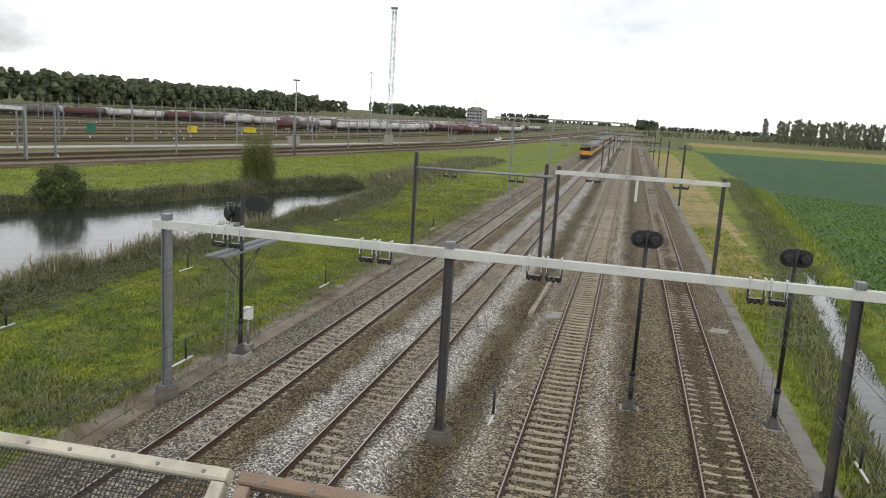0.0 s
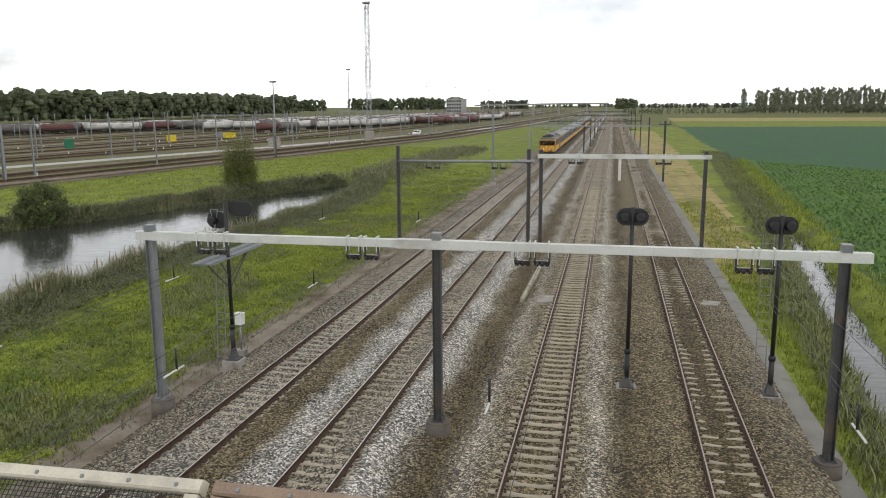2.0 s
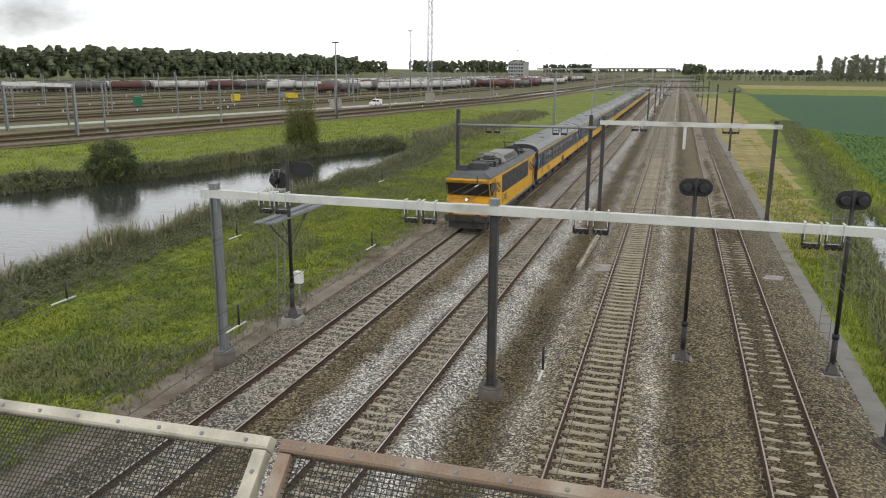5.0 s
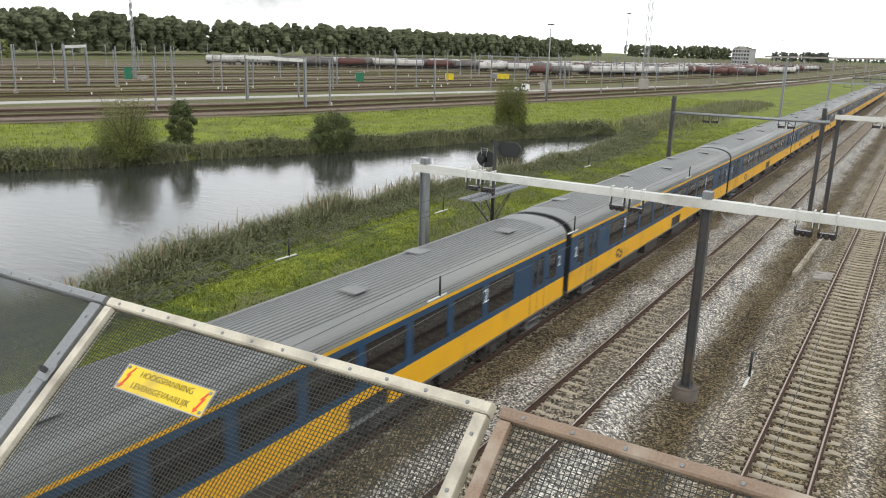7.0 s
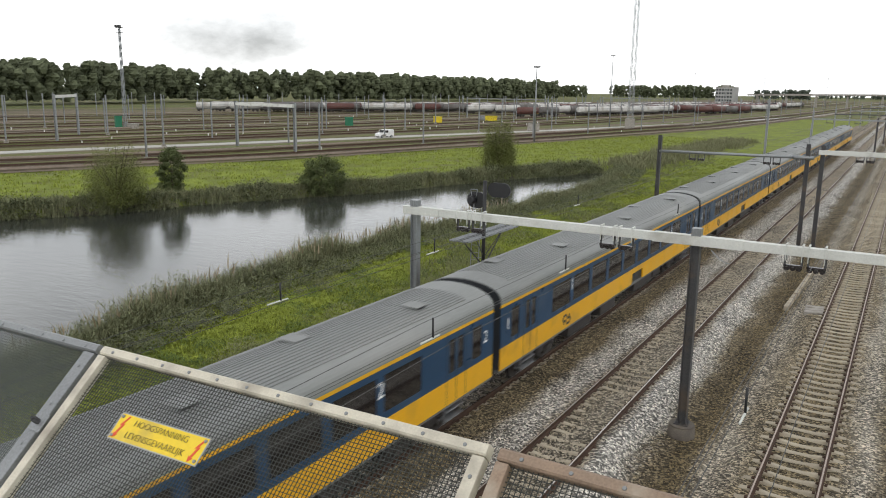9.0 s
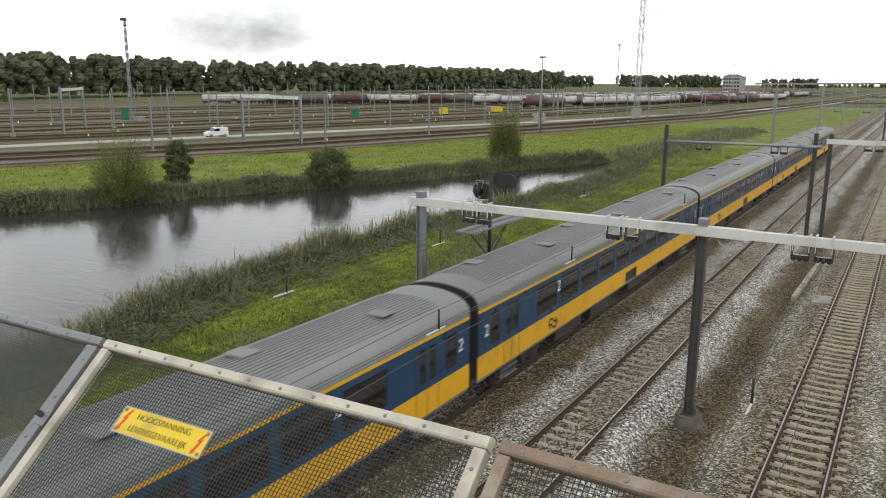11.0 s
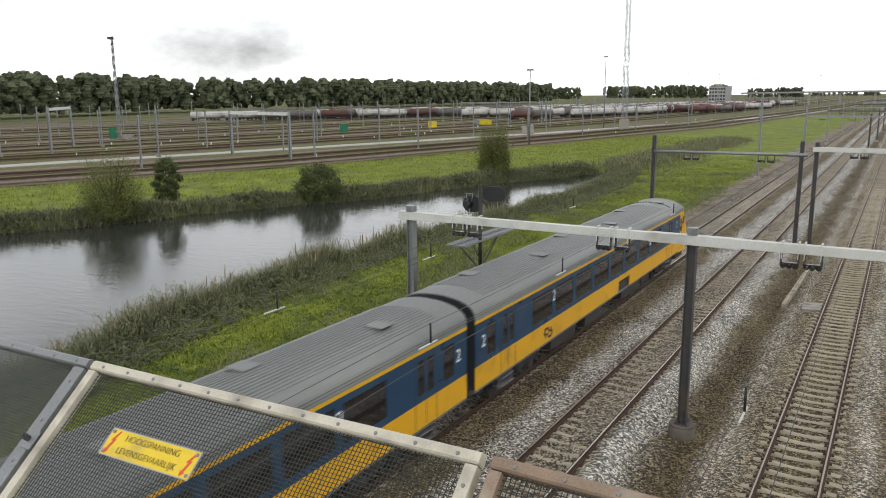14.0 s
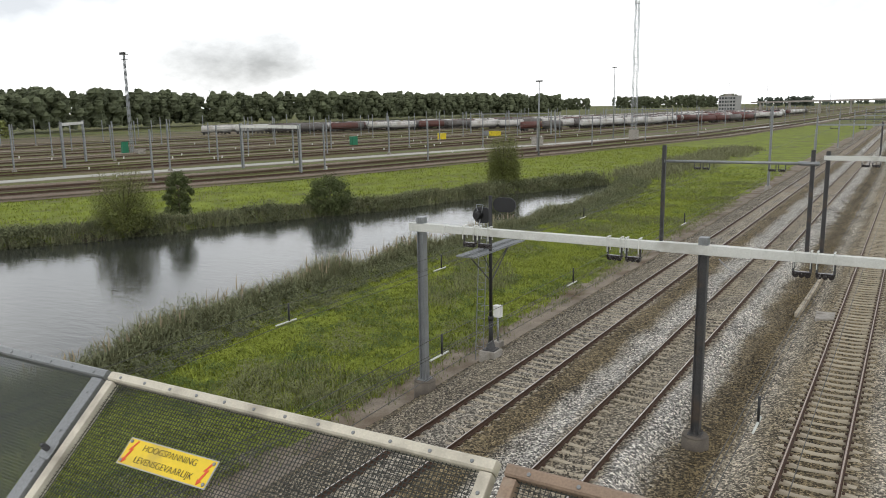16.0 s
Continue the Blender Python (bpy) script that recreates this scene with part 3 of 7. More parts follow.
# ballast beds, lumpy, one per pair of tracks
def ballast(name, x0, x1, label, split):
    xs = np.linspace(x0, x1, int((x1 - x0) / 0.16) + 1)
    ys = ladder_steps([(-30, 0), (10, 4), (60, 0.22), (130, 0.8), (330, 6), (900, 60)])
    verts = []
    for y in ys:
        for x in xs:
            d = (x - x0) if x0 < -5 else (x1 - x)
            shoulder = -0.46 + 0.30 * sm(0.0, 0.85, d) - 0.27 * sm(-4.75, -3.9, x) * (1 - sm(-2.1, -1.35, x))
            lump = 0.014 * noise.noise((x * 2.1, y * 2.1, 0.4)) + 0.016 * noise.noise((x * 6, y * 6, 7.7))
            heap = 0.0
            for c in split:
                k = abs(x - c[0])
                if k < 1.35:
                    heap = c[1] + 0.05 * sm(0.85, 1.0, k)
                    # patches where stones spill over the sleepers
                    heap += c[2] * (max(0.0, noise.noise((x * 0.5, y * 0.28, c[0])) - 0.02) - 0.35 * max(0.0, noise.noise((x * 0.4, y * 0.2, c[0] + 9)) - 0.05))
            verts.append((float(x), y, shoulder + lump + heap - 0.012))
    n = len(xs)
    faces = [(j * n + i, j * n + i + 1, (j + 1) * n + i + 1, (j + 1) * n + i) for j in range(len(ys) - 1) for i in range(n - 1)]
    ob = raw(name, verts, faces, M["ballast"])
    for p in ob.data.polygons:
        p.use_smooth = True
    return tagged(ob, label, "ballast", kind="structure")


ballast("ballast_west", -13.3, -2.55, "coarse grey crushed-stone ballast under two tracks", ((T1, -0.030, 0.10), (T2, -0.026, 0.16)))
ballast("ballast_east", -2.55, 8.3, "brown rust-stained ballast under two tracks", ((T3, -0.060, 0.03), (T4, -0.018, 0.07)))


# loose stones lying on the beds
sn = 80000
sx_ = rng.uniform(-13.0, 8.0, sn)
sy_ = 12 + 52 * rng.uniform(0, 1, sn) ** 1.6
verts, faces = [], []
for x, y in zip(sx_.tolist(), sy_.tolist()):
    dip = 0.27 * sm(-4.75, -3.9, x) * (1 - sm(-2.1, -1.35, x))
    if min(abs(abs(x - c) - 0.7535) for c in (T1, T2, T3, T4)) < 0.09:
        continue
    if (abs(x - T3) < 1.3 or abs(x - T4) < 1.3) and rng.random() < 0.75:
        continue
    sh = 0.30 * (1 - sm(0.0, 0.85, x + 13.3)) + 0.30 * (1 - sm(0.0, 0.85, 8.3 - x))
    z = -0.168 - dip - sh - (0.03 if x > -2.5 else 0.0) - (0.03 if abs(x - T3) < 0.9 else 0.0) - (0.02 if min(abs(x - T1), abs(x - T2)) < 0.9 else 0.0)
    r, o, a = rng.uniform(0.018, 0.042), len(verts), rng.uniform(0, 1.5)
    for k in range(4):
        q = a + k * 1.571
        verts.append((x + r * math.cos(q) * 1.2, y + r * math.sin(q), z - 0.012))
    verts.append((x + r * 0.3 * math.cos(a), y + r * 0.3 * math.sin(a), z + r * 0.9))
    faces += [(o + k, o + (k + 1) % 4, o + 4) for k in range(4)]
tagged(raw("loose_stones", verts, faces, M["stone"]), "loose angular ballast stones lying on the trackbed", "stones", kind="stuff")


# ---------------------------------------------------------------- tracks
RAIL = [(-0.036, -0.006), (-0.020, 0.0), (0.024, 0.0), (0.036, -0.006), (0.038, -0.035), (0.012, -0.05), (0.009, -0.12), (0.07, -0.15), (0.07, -0.158), (-0.07, -0.158), (-0.07, -0.15), (-0.009, -0.12), (-0.012, -0.05), (-0.038, -0.035)]


def sleeper_mesh():
    bm = bmesh.new()
    # humps under the rails, a lower waist between them, sides battered
    ring = []
    for x, z, w in ((-1.28, -0.225, 0.10), (-1.2, -0.188, 0.10), (-0.92, -0.160, 0.095), (-0.55, -0.158, 0.085), (-0.28, -0.186, 0.062), (0.0, -0.196, 0.06),
                    (0.28, -0.186, 0.062), (0.55, -0.158, 0.085), (0.92, -0.160, 0.095), (1.2, -0.188, 0.10), (1.28, -0.225, 0.10)):
        ring.append([bm.verts.new(q) for q in ((x, -0.155, -0.34), (x, -w, z), (x, w, z), (x, 0.155, -0.34))])
    for a, b in zip(ring, ring[1:]):
        for k in range(3):
            bm.faces.new((a[k], b[k], b[k + 1], a[k + 1]))
    bm.faces.new(ring[0])
    bm.faces.new(ring[-1][::-1])
    me = bpy.data.meshes.new("sleeper")
    bm.normal_update()
    bm.to_mesh(me)
    bm.free()
    me.materials.append(M["sleeper"])
    return me


def clip_mesh():
    bm = bmesh.new()
    for s in (-1, 1):
        box(bm, s * 0.11 - 0.035, s * 0.11 + 0.035, -0.06, 0.06, -0.16, -0.125)
    me = bpy.data.meshes.new("rail_clip")
    bm.to_mesh(me)
    bm.free()
    me.materials.append(M["rust"])
    return me


SLEEPER, CLIPS = sleeper_mesh(), clip_mesh()


def main_track(cx, top, label):
    tr = thing("railway_track", pose(cx, 0, 0), label, "railway track", "parallel main line tracks", "structure")
    for s in (-1, 1):
        bm = bmesh.new()
        a, b = prism(bm, RAIL, -40, 1500)
        for f in bm.faces:
            if f.calc_center_median().z > -0.002:
                f.material_index = 1
        for v in bm.verts:
            v.co.x += s * 0.7535
        part("rail", bm, [M["rust"], top], tr)
    k = 0
    y = 9.0
    while y < 96:
        ob = new("sleeper", SLEEPER)
        ob.parent = tr
        ob.matrix_basis = pose(rng.uniform(-0.015, 0.015), y, rng.uniform(-0.006, 0.004), 0, 0, rng.uniform(-0.5, 0.5))
        for s in (-1, 1):
            if y < 60:
                c = new("rail_clip", CLIPS)
                c.parent = ob
                c.matrix_basis = pose(s * 0.7535, 0, 0)
        y += 0.6
    v, f = [], []
    while y < 420:
        o = len(v)
        v += [(-1.25, y - 0.12, -0.34), (1.25, y - 0.12, -0.34), (1.25, y + 0.12, -0.34), (-1.25, y + 0.12, -0.34),
              (-1.25, y - 0.12, -0.162), (1.25, y - 0.12, -0.162), (1.25, y + 0.12, -0.162), (-1.25, y + 0.12, -0.162)]
        f += [(o + 4, o + 5, o + 6, o + 7), (o, o + 1, o + 5, o + 4), (o + 1, o + 2, o + 6, o + 5), (o + 2, o + 3, o + 7, o + 6), (o + 3, o, o + 4, o + 7)]
        y += 0.6
    tagged(raw("far_sleepers", v, f, M["sleeper_far"], tr), kind="stuff")
    return tr


main_track(T1, M["rail_top"], "straight railway track on stone-covered concrete sleepers")
main_track(T2, M["rail_top"], "straight railway track, sleepers half buried in grey stones")
main_track(T3, M["rail_top_rusty"], "railway track with clear pale concrete sleepers")
main_track(T4, M["rail_top_rusty"], "railway track on brown stained ballast beside the path")


# ---------------------------------------------------------------- overhead line portals
def h_post(bm, x, y, z0, z1, w=0.24, d=0.24, t=0.022):
    pts = [(-w / 2, -d / 2), (w / 2, -d / 2), (w / 2, -d / 2 + t), (t / 2, -d / 2 + t), (t / 2, d / 2 - t), (w / 2, d / 2 - t), (w / 2, d / 2), (-w / 2, d / 2), (-w / 2, d / 2 - t), (-t / 2, d / 2 - t), (-t / 2, -d / 2 + t), (-w / 2, -d / 2 + t)]
    a = [bm.verts.new((x + p[1], y + p[0], z0)) for p in pts]
    b = [bm.verts.new((x + p[1], y + p[0], z1)) for p in pts]
    n = len(pts)
    for i in range(n):
        bm.faces.new((a[(i + 1) % n], a[i], b[i], b[(i + 1) % n]))
    bm.faces.new(a)
    bm.faces.new(b[::-1])


def wire_bracket(par, x, z, slim=False):
    """Hanger under a portal beam: three straps over the beam, a channel and four insulators."""
    hang = None
    for dx in () if slim else (-0.5, -0.08, 0.08, 0.5):
        bm = bmesh.new()
        bar(bm, (x + dx, -0.155, z - 0.42), (x + dx, -0.155, z + 0.05), 0.045, 0.02)
        bar(bm, (x + dx, 0.155, z - 0.42), (x + dx, 0.155, z + 0.05), 0.045, 0.02)
        bar(bm, (x + dx, -0.165, z + 0.05), (x + dx, 0.165, z + 0.05), 0.045, 0.03)
        hang = part("hanger_strap", bm, M["beam"], par)
    for s in (-0.3, 0.3):
        bm = bmesh.new()
        box(bm, x + s - 0.25, x + s + 0.25, -0.07, 0.07, z - 0.60, z - 0.54, 0.01)
        arm = part("bracket_arm", bm, M["insulator"], hang if hang else par)
        for dx in (-0.22, 0.22):
            bm = bmesh.new()
            rod(bm, (x + s + dx, 0, z - 0.545), (x + s + dx, 0, z - (0.1 if slim else 0.26)), 0.034, n=6)
            part("drop_rod", bm, M["galv_dark"], hang if hang else arm)
        for dx in (-0.16, 0.0, 0.16):
            bm = bmesh.new()
            spin = ((-0.14, 0.05), (-0.06, 0.05), (-0.05, 0.085), (0.05, 0.085), (0.06, 0.05), (0.14, 0.05))
            rings = [[bm.verts.new((x + s + dx + r * math.cos(a * 0.785), y, z - 0.63 + r * math.sin(a * 0.785))) for a in range(8)] for y, r in spin]
            for ra, rb in zip(rings, rings[1:]):
                for k in range(8):
                    bm.faces.new((ra[k], ra[(k + 1) % 8], rb[(k + 1) % 8], rb[k]))
            bm.faces.new(rings[0])
            bm.faces.new(rings[-1][::-1])
            part("insulator", bm, M["insulator"], hang if hang else arm, "dark glazed insulator")


def near_portal():
    z = 5.95
    p = thing("catenary_portal", pose(0, 23.25, 0), "pale steel overhead-line portal spanning four tracks", "catenary portal", "portals along the line")
    bm = bmesh.new()
    box(bm, -13.72, -4.6, -0.13, 0.13, z - 0.26, z, 0.012)
    box(bm, -2.1, 9.0, -0.13, 0.13, z - 0.26, z, 0.012)
    part("beam", bm, M["beam"], p)
    for a, b, n in ((-4.65, -2.05, "beam_sleeve"), (-13.82, -12.3, "end_sleeve"), (7.7, 9.1, "end_sleeve")):
        bm = bmesh.new()
        box(bm, a, b, -0.15, 0.15, z - 0.28, z + 0.012, 0.008)
        for k in range(7):
            xx = a + 0.1 + (b - a - 0.2) * k / 6
            for zz in (z - 0.06, z - 0.21):
                rod(bm, (xx, -0.165, zz), (xx, -0.15, zz), 0.016, n=6)
        part(n, bm, M["beam"], p)
    for x, ft, ground_z, mt, lb in ((-13.35, 0.02, -0.6, M["galv"], "galvanised post"), (-3.37, -0.02, -0.45, M["galv_dark"], "dark post"), (8.42, -0.30, -0.6, M["galv_dark"], "dark post")):
        bm = bmesh.new()
        h_post(bm, x, 0, ft, z - 0.28, 0.26, 0.27)
        post = part("post", bm, mt, p, lb)
        bm = bmesh.new()
        box(bm, x - 0.21, x + 0.21, -0.21, 0.21, ft - 0.005, ft + 0.035)
        for sx, sy in ((-1, 0), (1, 0), (0, -1), (0, 1)):
            bar(bm, (x + sx * 0.19, sy * 0.19, ft + 0.02), (x + sx * 0.12, sy * 0.12, ft + 0.26), 0.02, 0.02)
        for sx in (-0.16, 0.16):
            for sy in (-0.16, 0.16):
                rod(bm, (x + sx, sy, ft + 0.03), (x + sx, sy, ft + 0.09), 0.022, n=6)
        part("foot_plate", bm, mt, post)
        bm = bmesh.new()
        rod(bm, (x, 0, ground_z - 0.35), (x, 0, ft - 0.05), 0.43, 0.40, n=20)
        rod(bm, (x, 0, ft - 0.05), (x, 0, ft), 0.40, 0.37, n=20)
        part("concrete_base", bm, M["base"], p, "round cast concrete base")
        bm = bmesh.new()
        box(bm, x - 0.14, x + 0.14, -0.15, 0.15, z + 0.012, z + 0.24, 0.01)
        for s in (-0.1, 0.0, 0.1):
            box(bm, x + s - 0.012, x + s + 0.012, -0.17, 0.17, z + 0.012, z + 0.22)
        part("post_cap", bm, M["galv"], p, "grey post cap above the beam")
    for x in (-11.05, -5.80, -0.38, 6.03):
        wire_bracket(p, x, z)
    bm = bmesh.new()
    prev = None
    for i in range(9):
        a = math.pi * i / 8
        q = Vector((-2.9 + 0.55 * i / 8, -0.16, z - 0.35 - 0.35 * math.sin(a * 0.5)))
        if prev:
            rod(bm, prev, q, 0.018, n=6)
        prev = q
    part("earth_cable", bm, M["galv"], p)
    return p


near_portal()


def second_portal():
    p = thing("catenary_portal", pose(0, 56.9, 0), "overhead-line portal, slim grey beam joined to a pale box beam", "catenary portal", "portals along the line")
    z = 6.55
    bm = bmesh.new()
    box(bm, -3.35, 8.75, -0.13, 0.13, z - 0.30, z, 0.012)
    part("beam", bm, M["beam"], p)
    bm = bmesh.new()
    rod(bm, (-13.9, 0, 5.95), (-4.0, 0, 6.0), 0.10, n=10)
    rod(bm, (-4.9, 0, 6.0), (-3.6, 0, 6.0), 0.14, n=10)
    part("slim_beam", bm, M["galv"], p, "slim galvanised tube beam")
    for x, top, mt, f in ((-13.9, 7.1, M["galv_dark"], -0.4), (-4.0, 6.9, M["galv_dark"], -0.2), (-3.1, 6.85, M["galv_dark"], -0.2), (8.35, 6.8, M["galv_dark"], 0.0)):
        bm = bmesh.new()
        h_post(bm, x, 0, f, top, 0.24, 0.26)
        box(bm, x - 0.2, x + 0.2, -0.2, 0.2, f, f + 0.04)
        post = part("post", bm, mt, p)
        bm = bmesh.new()
        rod(bm, (x, 0, -1.1), (x, 0, f), 0.42, 0.38, n=16)
        part("concrete_base", bm, M["concrete"], p)
    bm = bmesh.new()
    rod(bm, (-4.0, 0, 6.9), (-4.0, 0, 8.3), 0.03, 0.015, n=6)
    part("lightning_rod", bm, M["galv"], p)
    for x in (-11.2, -6.2, -0.6, 5.5):
        wire_bracket(p, x, z - (0.44 if x < -5 else 0.0), slim=x < -5)
    bm = bmesh.new()
    box(bm, 2.40, 2.60, -0.08, 0.08, 4.7, z - 0.3)
    part("drop_post", bm, M["beam"], p, "pale drop post hung under the beam")
    return p


second_portal()


def far_portal(y, half):
    p = thing("catenary_portal", pose(0, y, 0), "distant dark overhead-line portal over the tracks", "catenary portal", "portals along the line")
    for x in (-13.0, -3.2, 8.5):
        bm = bmesh.new()
        h_post(bm, x, 0, -0.1, 7.6 if x != -3.2 else 6.6, 0.24, 0.26)
        part("post", bm, M["galv"] if x < -5 else M["galv_dark"], p)
        bm = bmesh.new()
        rod(bm, (x, 0, -1.1), (x, 0, -0.05), 0.42, 0.36, n=12)
        part("concrete_base", bm, M["concrete"], p)
    bm = bmesh.new()
    box(bm, -13.2, 8.7, -0.1, 0.1, 5.95, 6.2)
    part("beam", bm, M["galv_dark"] if half else M["galv"], p)
    for x in (T1, T2, T3, T4):
        bm = bmesh.new()
        box(bm, x - 0.6, x + 0.6, -0.06, 0.06, 5.45, 5.55)
        for s in (-0.55, 0.55):
            rod(bm, (x + s, 0, 5.5), (x + s, 0, 5.97), 0.03, n=6)
        part("hanger", bm, M["insulator"], p)


def side_post(x, y):
    p = thing("catenary_post", pose(x, y, 0), "steel overhead-line post with a short crossarm", "catenary post", "posts along the line")
    bm = bmesh.new()
    h_post(bm, 0, 0, 0.0, 9.6 if x < 0 else 7.9, 0.24, 0.26)
    part("post", bm, M["galv"] if x < 0 else M["galv_dark"], p)
    bm = bmesh.new()
    zt = 9.0 if x < 0 else 7.4
    box(bm, -0.75, 0.75, 0.125, 0.2, zt, zt + 0.1)
    for q in (-0.65, 0.65):
        rod(bm, (q, 0.16, zt + 0.1), (q, 0.16, zt + 0.45), 0.05, 0.03, n=6)
    part("arm", bm, M["galv_dark"], p)
    bm = bmesh.new()
    rod(bm, (0, 0, -1.1), (0, 0, 0.02), 0.45, 0.36, n=14)
    part("concrete_base", bm, M["concrete"], p)


side_post(-13.3, 101.2)
side_post(8.6, 105.3)
for i, y in enumerate((148, 192, 238, 290, 350, 430, 540)):
    far_portal(y, i % 2)

# overhead wires: a messenger and a contact wire over each track
wires = []
for x, off in ((T1, -0.2), (T2, 0.0), (T3, -0.1), (T4, 0.25)):
    w = thing("overhead_wire", pose(0, 0, 0), "thin overhead contact and messenger wires along the track", "overhead wire", "wires over the tracks")
    for nm, z, dx in (("messenger_wire", 5.62, 0.0), ("contact_wire", 5.28, 0.05), ("contact_wire", 5.28, -0.05), ("feeder_wire", 5.5, 0.9)):
        bm = bmesh.new()
        stops = [-40, 12.2, 23.25, 56.9, 103, 148, 192, 238, 290]
        pts = []
        for a, b in zip(stops, stops[1:]):
            for k in range(6 if b < 290 else 7):
                s = k / 6
                sag = (0.35 if nm != "contact_wire" else 0.05) * 4 * s * (1 - s) * ((b - a) / 50) ** 2
                q = Vector((x + off * (1 if b < 60 else 0.4) + dx, a + (b - a) * s, z - sag + (0.25 if a >= 56 else 0)))
                pts.append(q)
        tube(bm, pts, 0.0065)
        part(nm, bm, M["wire"], w)
    wires.append(w)
for x, y in ((T1 + 0.05, 12.7), (-5.92, 12.3), (T1 + 0.1, 19.4), (-6.0, 19.4), (0.05, 11.8), (5.6, 11.8), (T1, 31.5), (T2, 31.5)):
    d = thing("wire_spacer", pose(x, y, 5.4), "black rod with a pale insulated bar clipped on a wire", "wire fitting", "spacers on the overhead wires")
    bm = bmesh.new()
    rod(bm, (0, 0.12, -0.12), (0, 0.12, 0.30), 0.022, n=8)
    part("rod", bm, M["black"], d)
    bm = bmesh.new()
    rod(bm, (0, -0.32, -0.12), (0, 0.36, -0.12), 0.02, n=8)
    part("bar", bm, M["beam"], d, "pale insulated bar")


# ---------------------------------------------------------------- signals
def signal_head(name, par, x, z, w, h, y=0.0, label="", lamps=(-0.26, 0.26)):
    bm = bmesh.new()
    pts = []
    r = h / 2
    for i in range(13):
        a = -math.pi / 2 + math.pi * i / 12
        pts.append((x + w / 2 - r + r * math.cos(a), z + r * math.sin(a)))
    for i in range(13):
        a = math.pi / 2 + math.pi * i / 12
        pts.append((x - w / 2 + r + r * math.cos(a), z + r * math.sin(a)))
    prism(bm, pts, y - 0.03, y + 0.03)
    board = part(name, bm, M["black"], par, label)
    for lx in lamps:
        bm = bmesh.new()
        rod(bm, (x + lx, y - 0.30, z), (x + lx, y - 0.03, z), 0.13, 0.19, n=16)
        rod(bm, (x + lx, y + 0.03, z), (x + lx, y + 0.30, z), 0.17, 0.15, n=16)
        part("lamp_housing", bm, M["black"], board)
    return board


def ladder(par, x0, y, z0, z1, w=0.36, lean=0.0):
    bm = bmesh.new()
    for s in (-w / 2, w / 2):
        bar(bm, (x0 + s, y, z0), (x0 + s + lean, y, z1), 0.05, 0.02)
    n = int((z1 - z0) / 0.3)
    for i in range(1, n):
        t = i / n
        rod(bm, (x0 - w / 2 + lean * t, y, z0 + (z1 - z0) * t), (x0 + w / 2 + lean * t, y, z0 + (z1 - z0) * t), 0.014, n=6)
    part("ladder", bm, M["galv"], par, "galvanised ladder")


def mast(par, z0, z1, base=True):
    bm = bmesh.new()
    rod(bm, (0, 0, z0), (0, 0, z0 + 1.3), 0.095, n=12)
    rod(bm, (0, 0, z0 + 1.3), (0, 0, z1), 0.075, n=12)
    rod(bm, (0, 0, z0 + 1.25), (0, 0, z0 + 1.42), 0.12, n=12)
    part("mast", bm, M["black"], par)
    bm = bmesh.new()
    box(bm, -0.26, 0.26, -0.26, 0.26, z0 - 0.02, z0 + 0.03)
    rod(bm, (0, 0, z0 + 0.03), (0, 0, z0 + 0.42), 0.22, 0.1, n=4)
    part("foot_plate", bm, M["galv_dark"], par)
    bm = bmesh.new()
    box(bm, -0.36, 0.36, -0.36, 0.36, z0 - 0.5, z0 - 0.02, 0.02)
    part("concrete_base", bm, M["concrete"], par)


sm_ = thing("railway_signal", pose(2.69, 28.05, 0), "black two-lamp railway signal on a tall thin mast", "railway signal", "signals by the portal")
mast(sm_, -0.15, 6.5)
signal_head("signal_board", sm_, 0, 6.15, 1.12, 0.62)
sr = thing("railway_signal", pose(7.69, 28.17, 0), "black two-lamp railway signal with a ladder on its mast", "railway signal", "signals by the portal")
mast(sr, -0.15, 6.3)
signal_head("signal_board", sr, 0, 5.95, 1.08, 0.62)
ladder(sr, -0.36, 0.12, -0.3, 5.6)
sl = thing("railway_signal", pose(-12.72, 27.4, 0), "black railway signal with work platform and ladder by the verge", "railway signal", "signals by the portal")
mast(sl, 0.12, 6.55)
signal_head("signal_board", sl, -0.45, 5.72, 0.86, 0.66, 0.16, lamps=(-0.16,))
signal_head("side_board", sl, 0.58, 6.2, 1.0, 0.58, 0.12, lamps=())
ladder(sl, -0.62, 0.1, -0.5, 5.4, lean=0.25)
bm = bmesh.new()
bm.free()
for ya, yb_ in ((-1.5, 0.25), (0.35, 3.0)):
    bm = bmesh.new()
    box(bm, -0.75, 0.12, ya, yb_, 4.24, 4.28)
    plat = part("platform", bm, M["galv"], sl, "grey grating work platform")
    for k in range(8):
        bm = bmesh.new()
        box(bm, -0.75 + k * 0.115, -0.70 + k * 0.115, ya, yb_, 4.28, 4.30)
        part("grating_bar", bm, M["galv"], plat)
for s in (-1.2, 2.4):
    bm = bmesh.new()
    bar(bm, (0, 0.05, 3.0), (-0.3, s, 4.24), 0.04, 0.04)
    part("platform_brace", bm, M["galv_dark"], sl)
    bm = bmesh.new()
    bar(bm, (0, 0.05, 3.4), (0.05, s * 0.6, 4.24), 0.03, 0.03)
    part("platform_brace", bm, M["galv_dark"], sl)
bm = bmesh.new()
for zz in (1.9, 3.3):
    bar(bm, (-0.5, 0.08, zz), (0.0, 0.0, zz + 0.1), 0.03, 0.03)
for s in (-1, 1):
    rod(bm, (-0.55, 0.1, 5.4), (-0.55 + s * 0.16, 0.1, 6.15), 0.015, n=6)
rod(bm, (-0.71, 0.1, 6.15), (-0.39, 0.1, 6.15), 0.015, n=6)
part("stay", bm, M["galv"], sl)

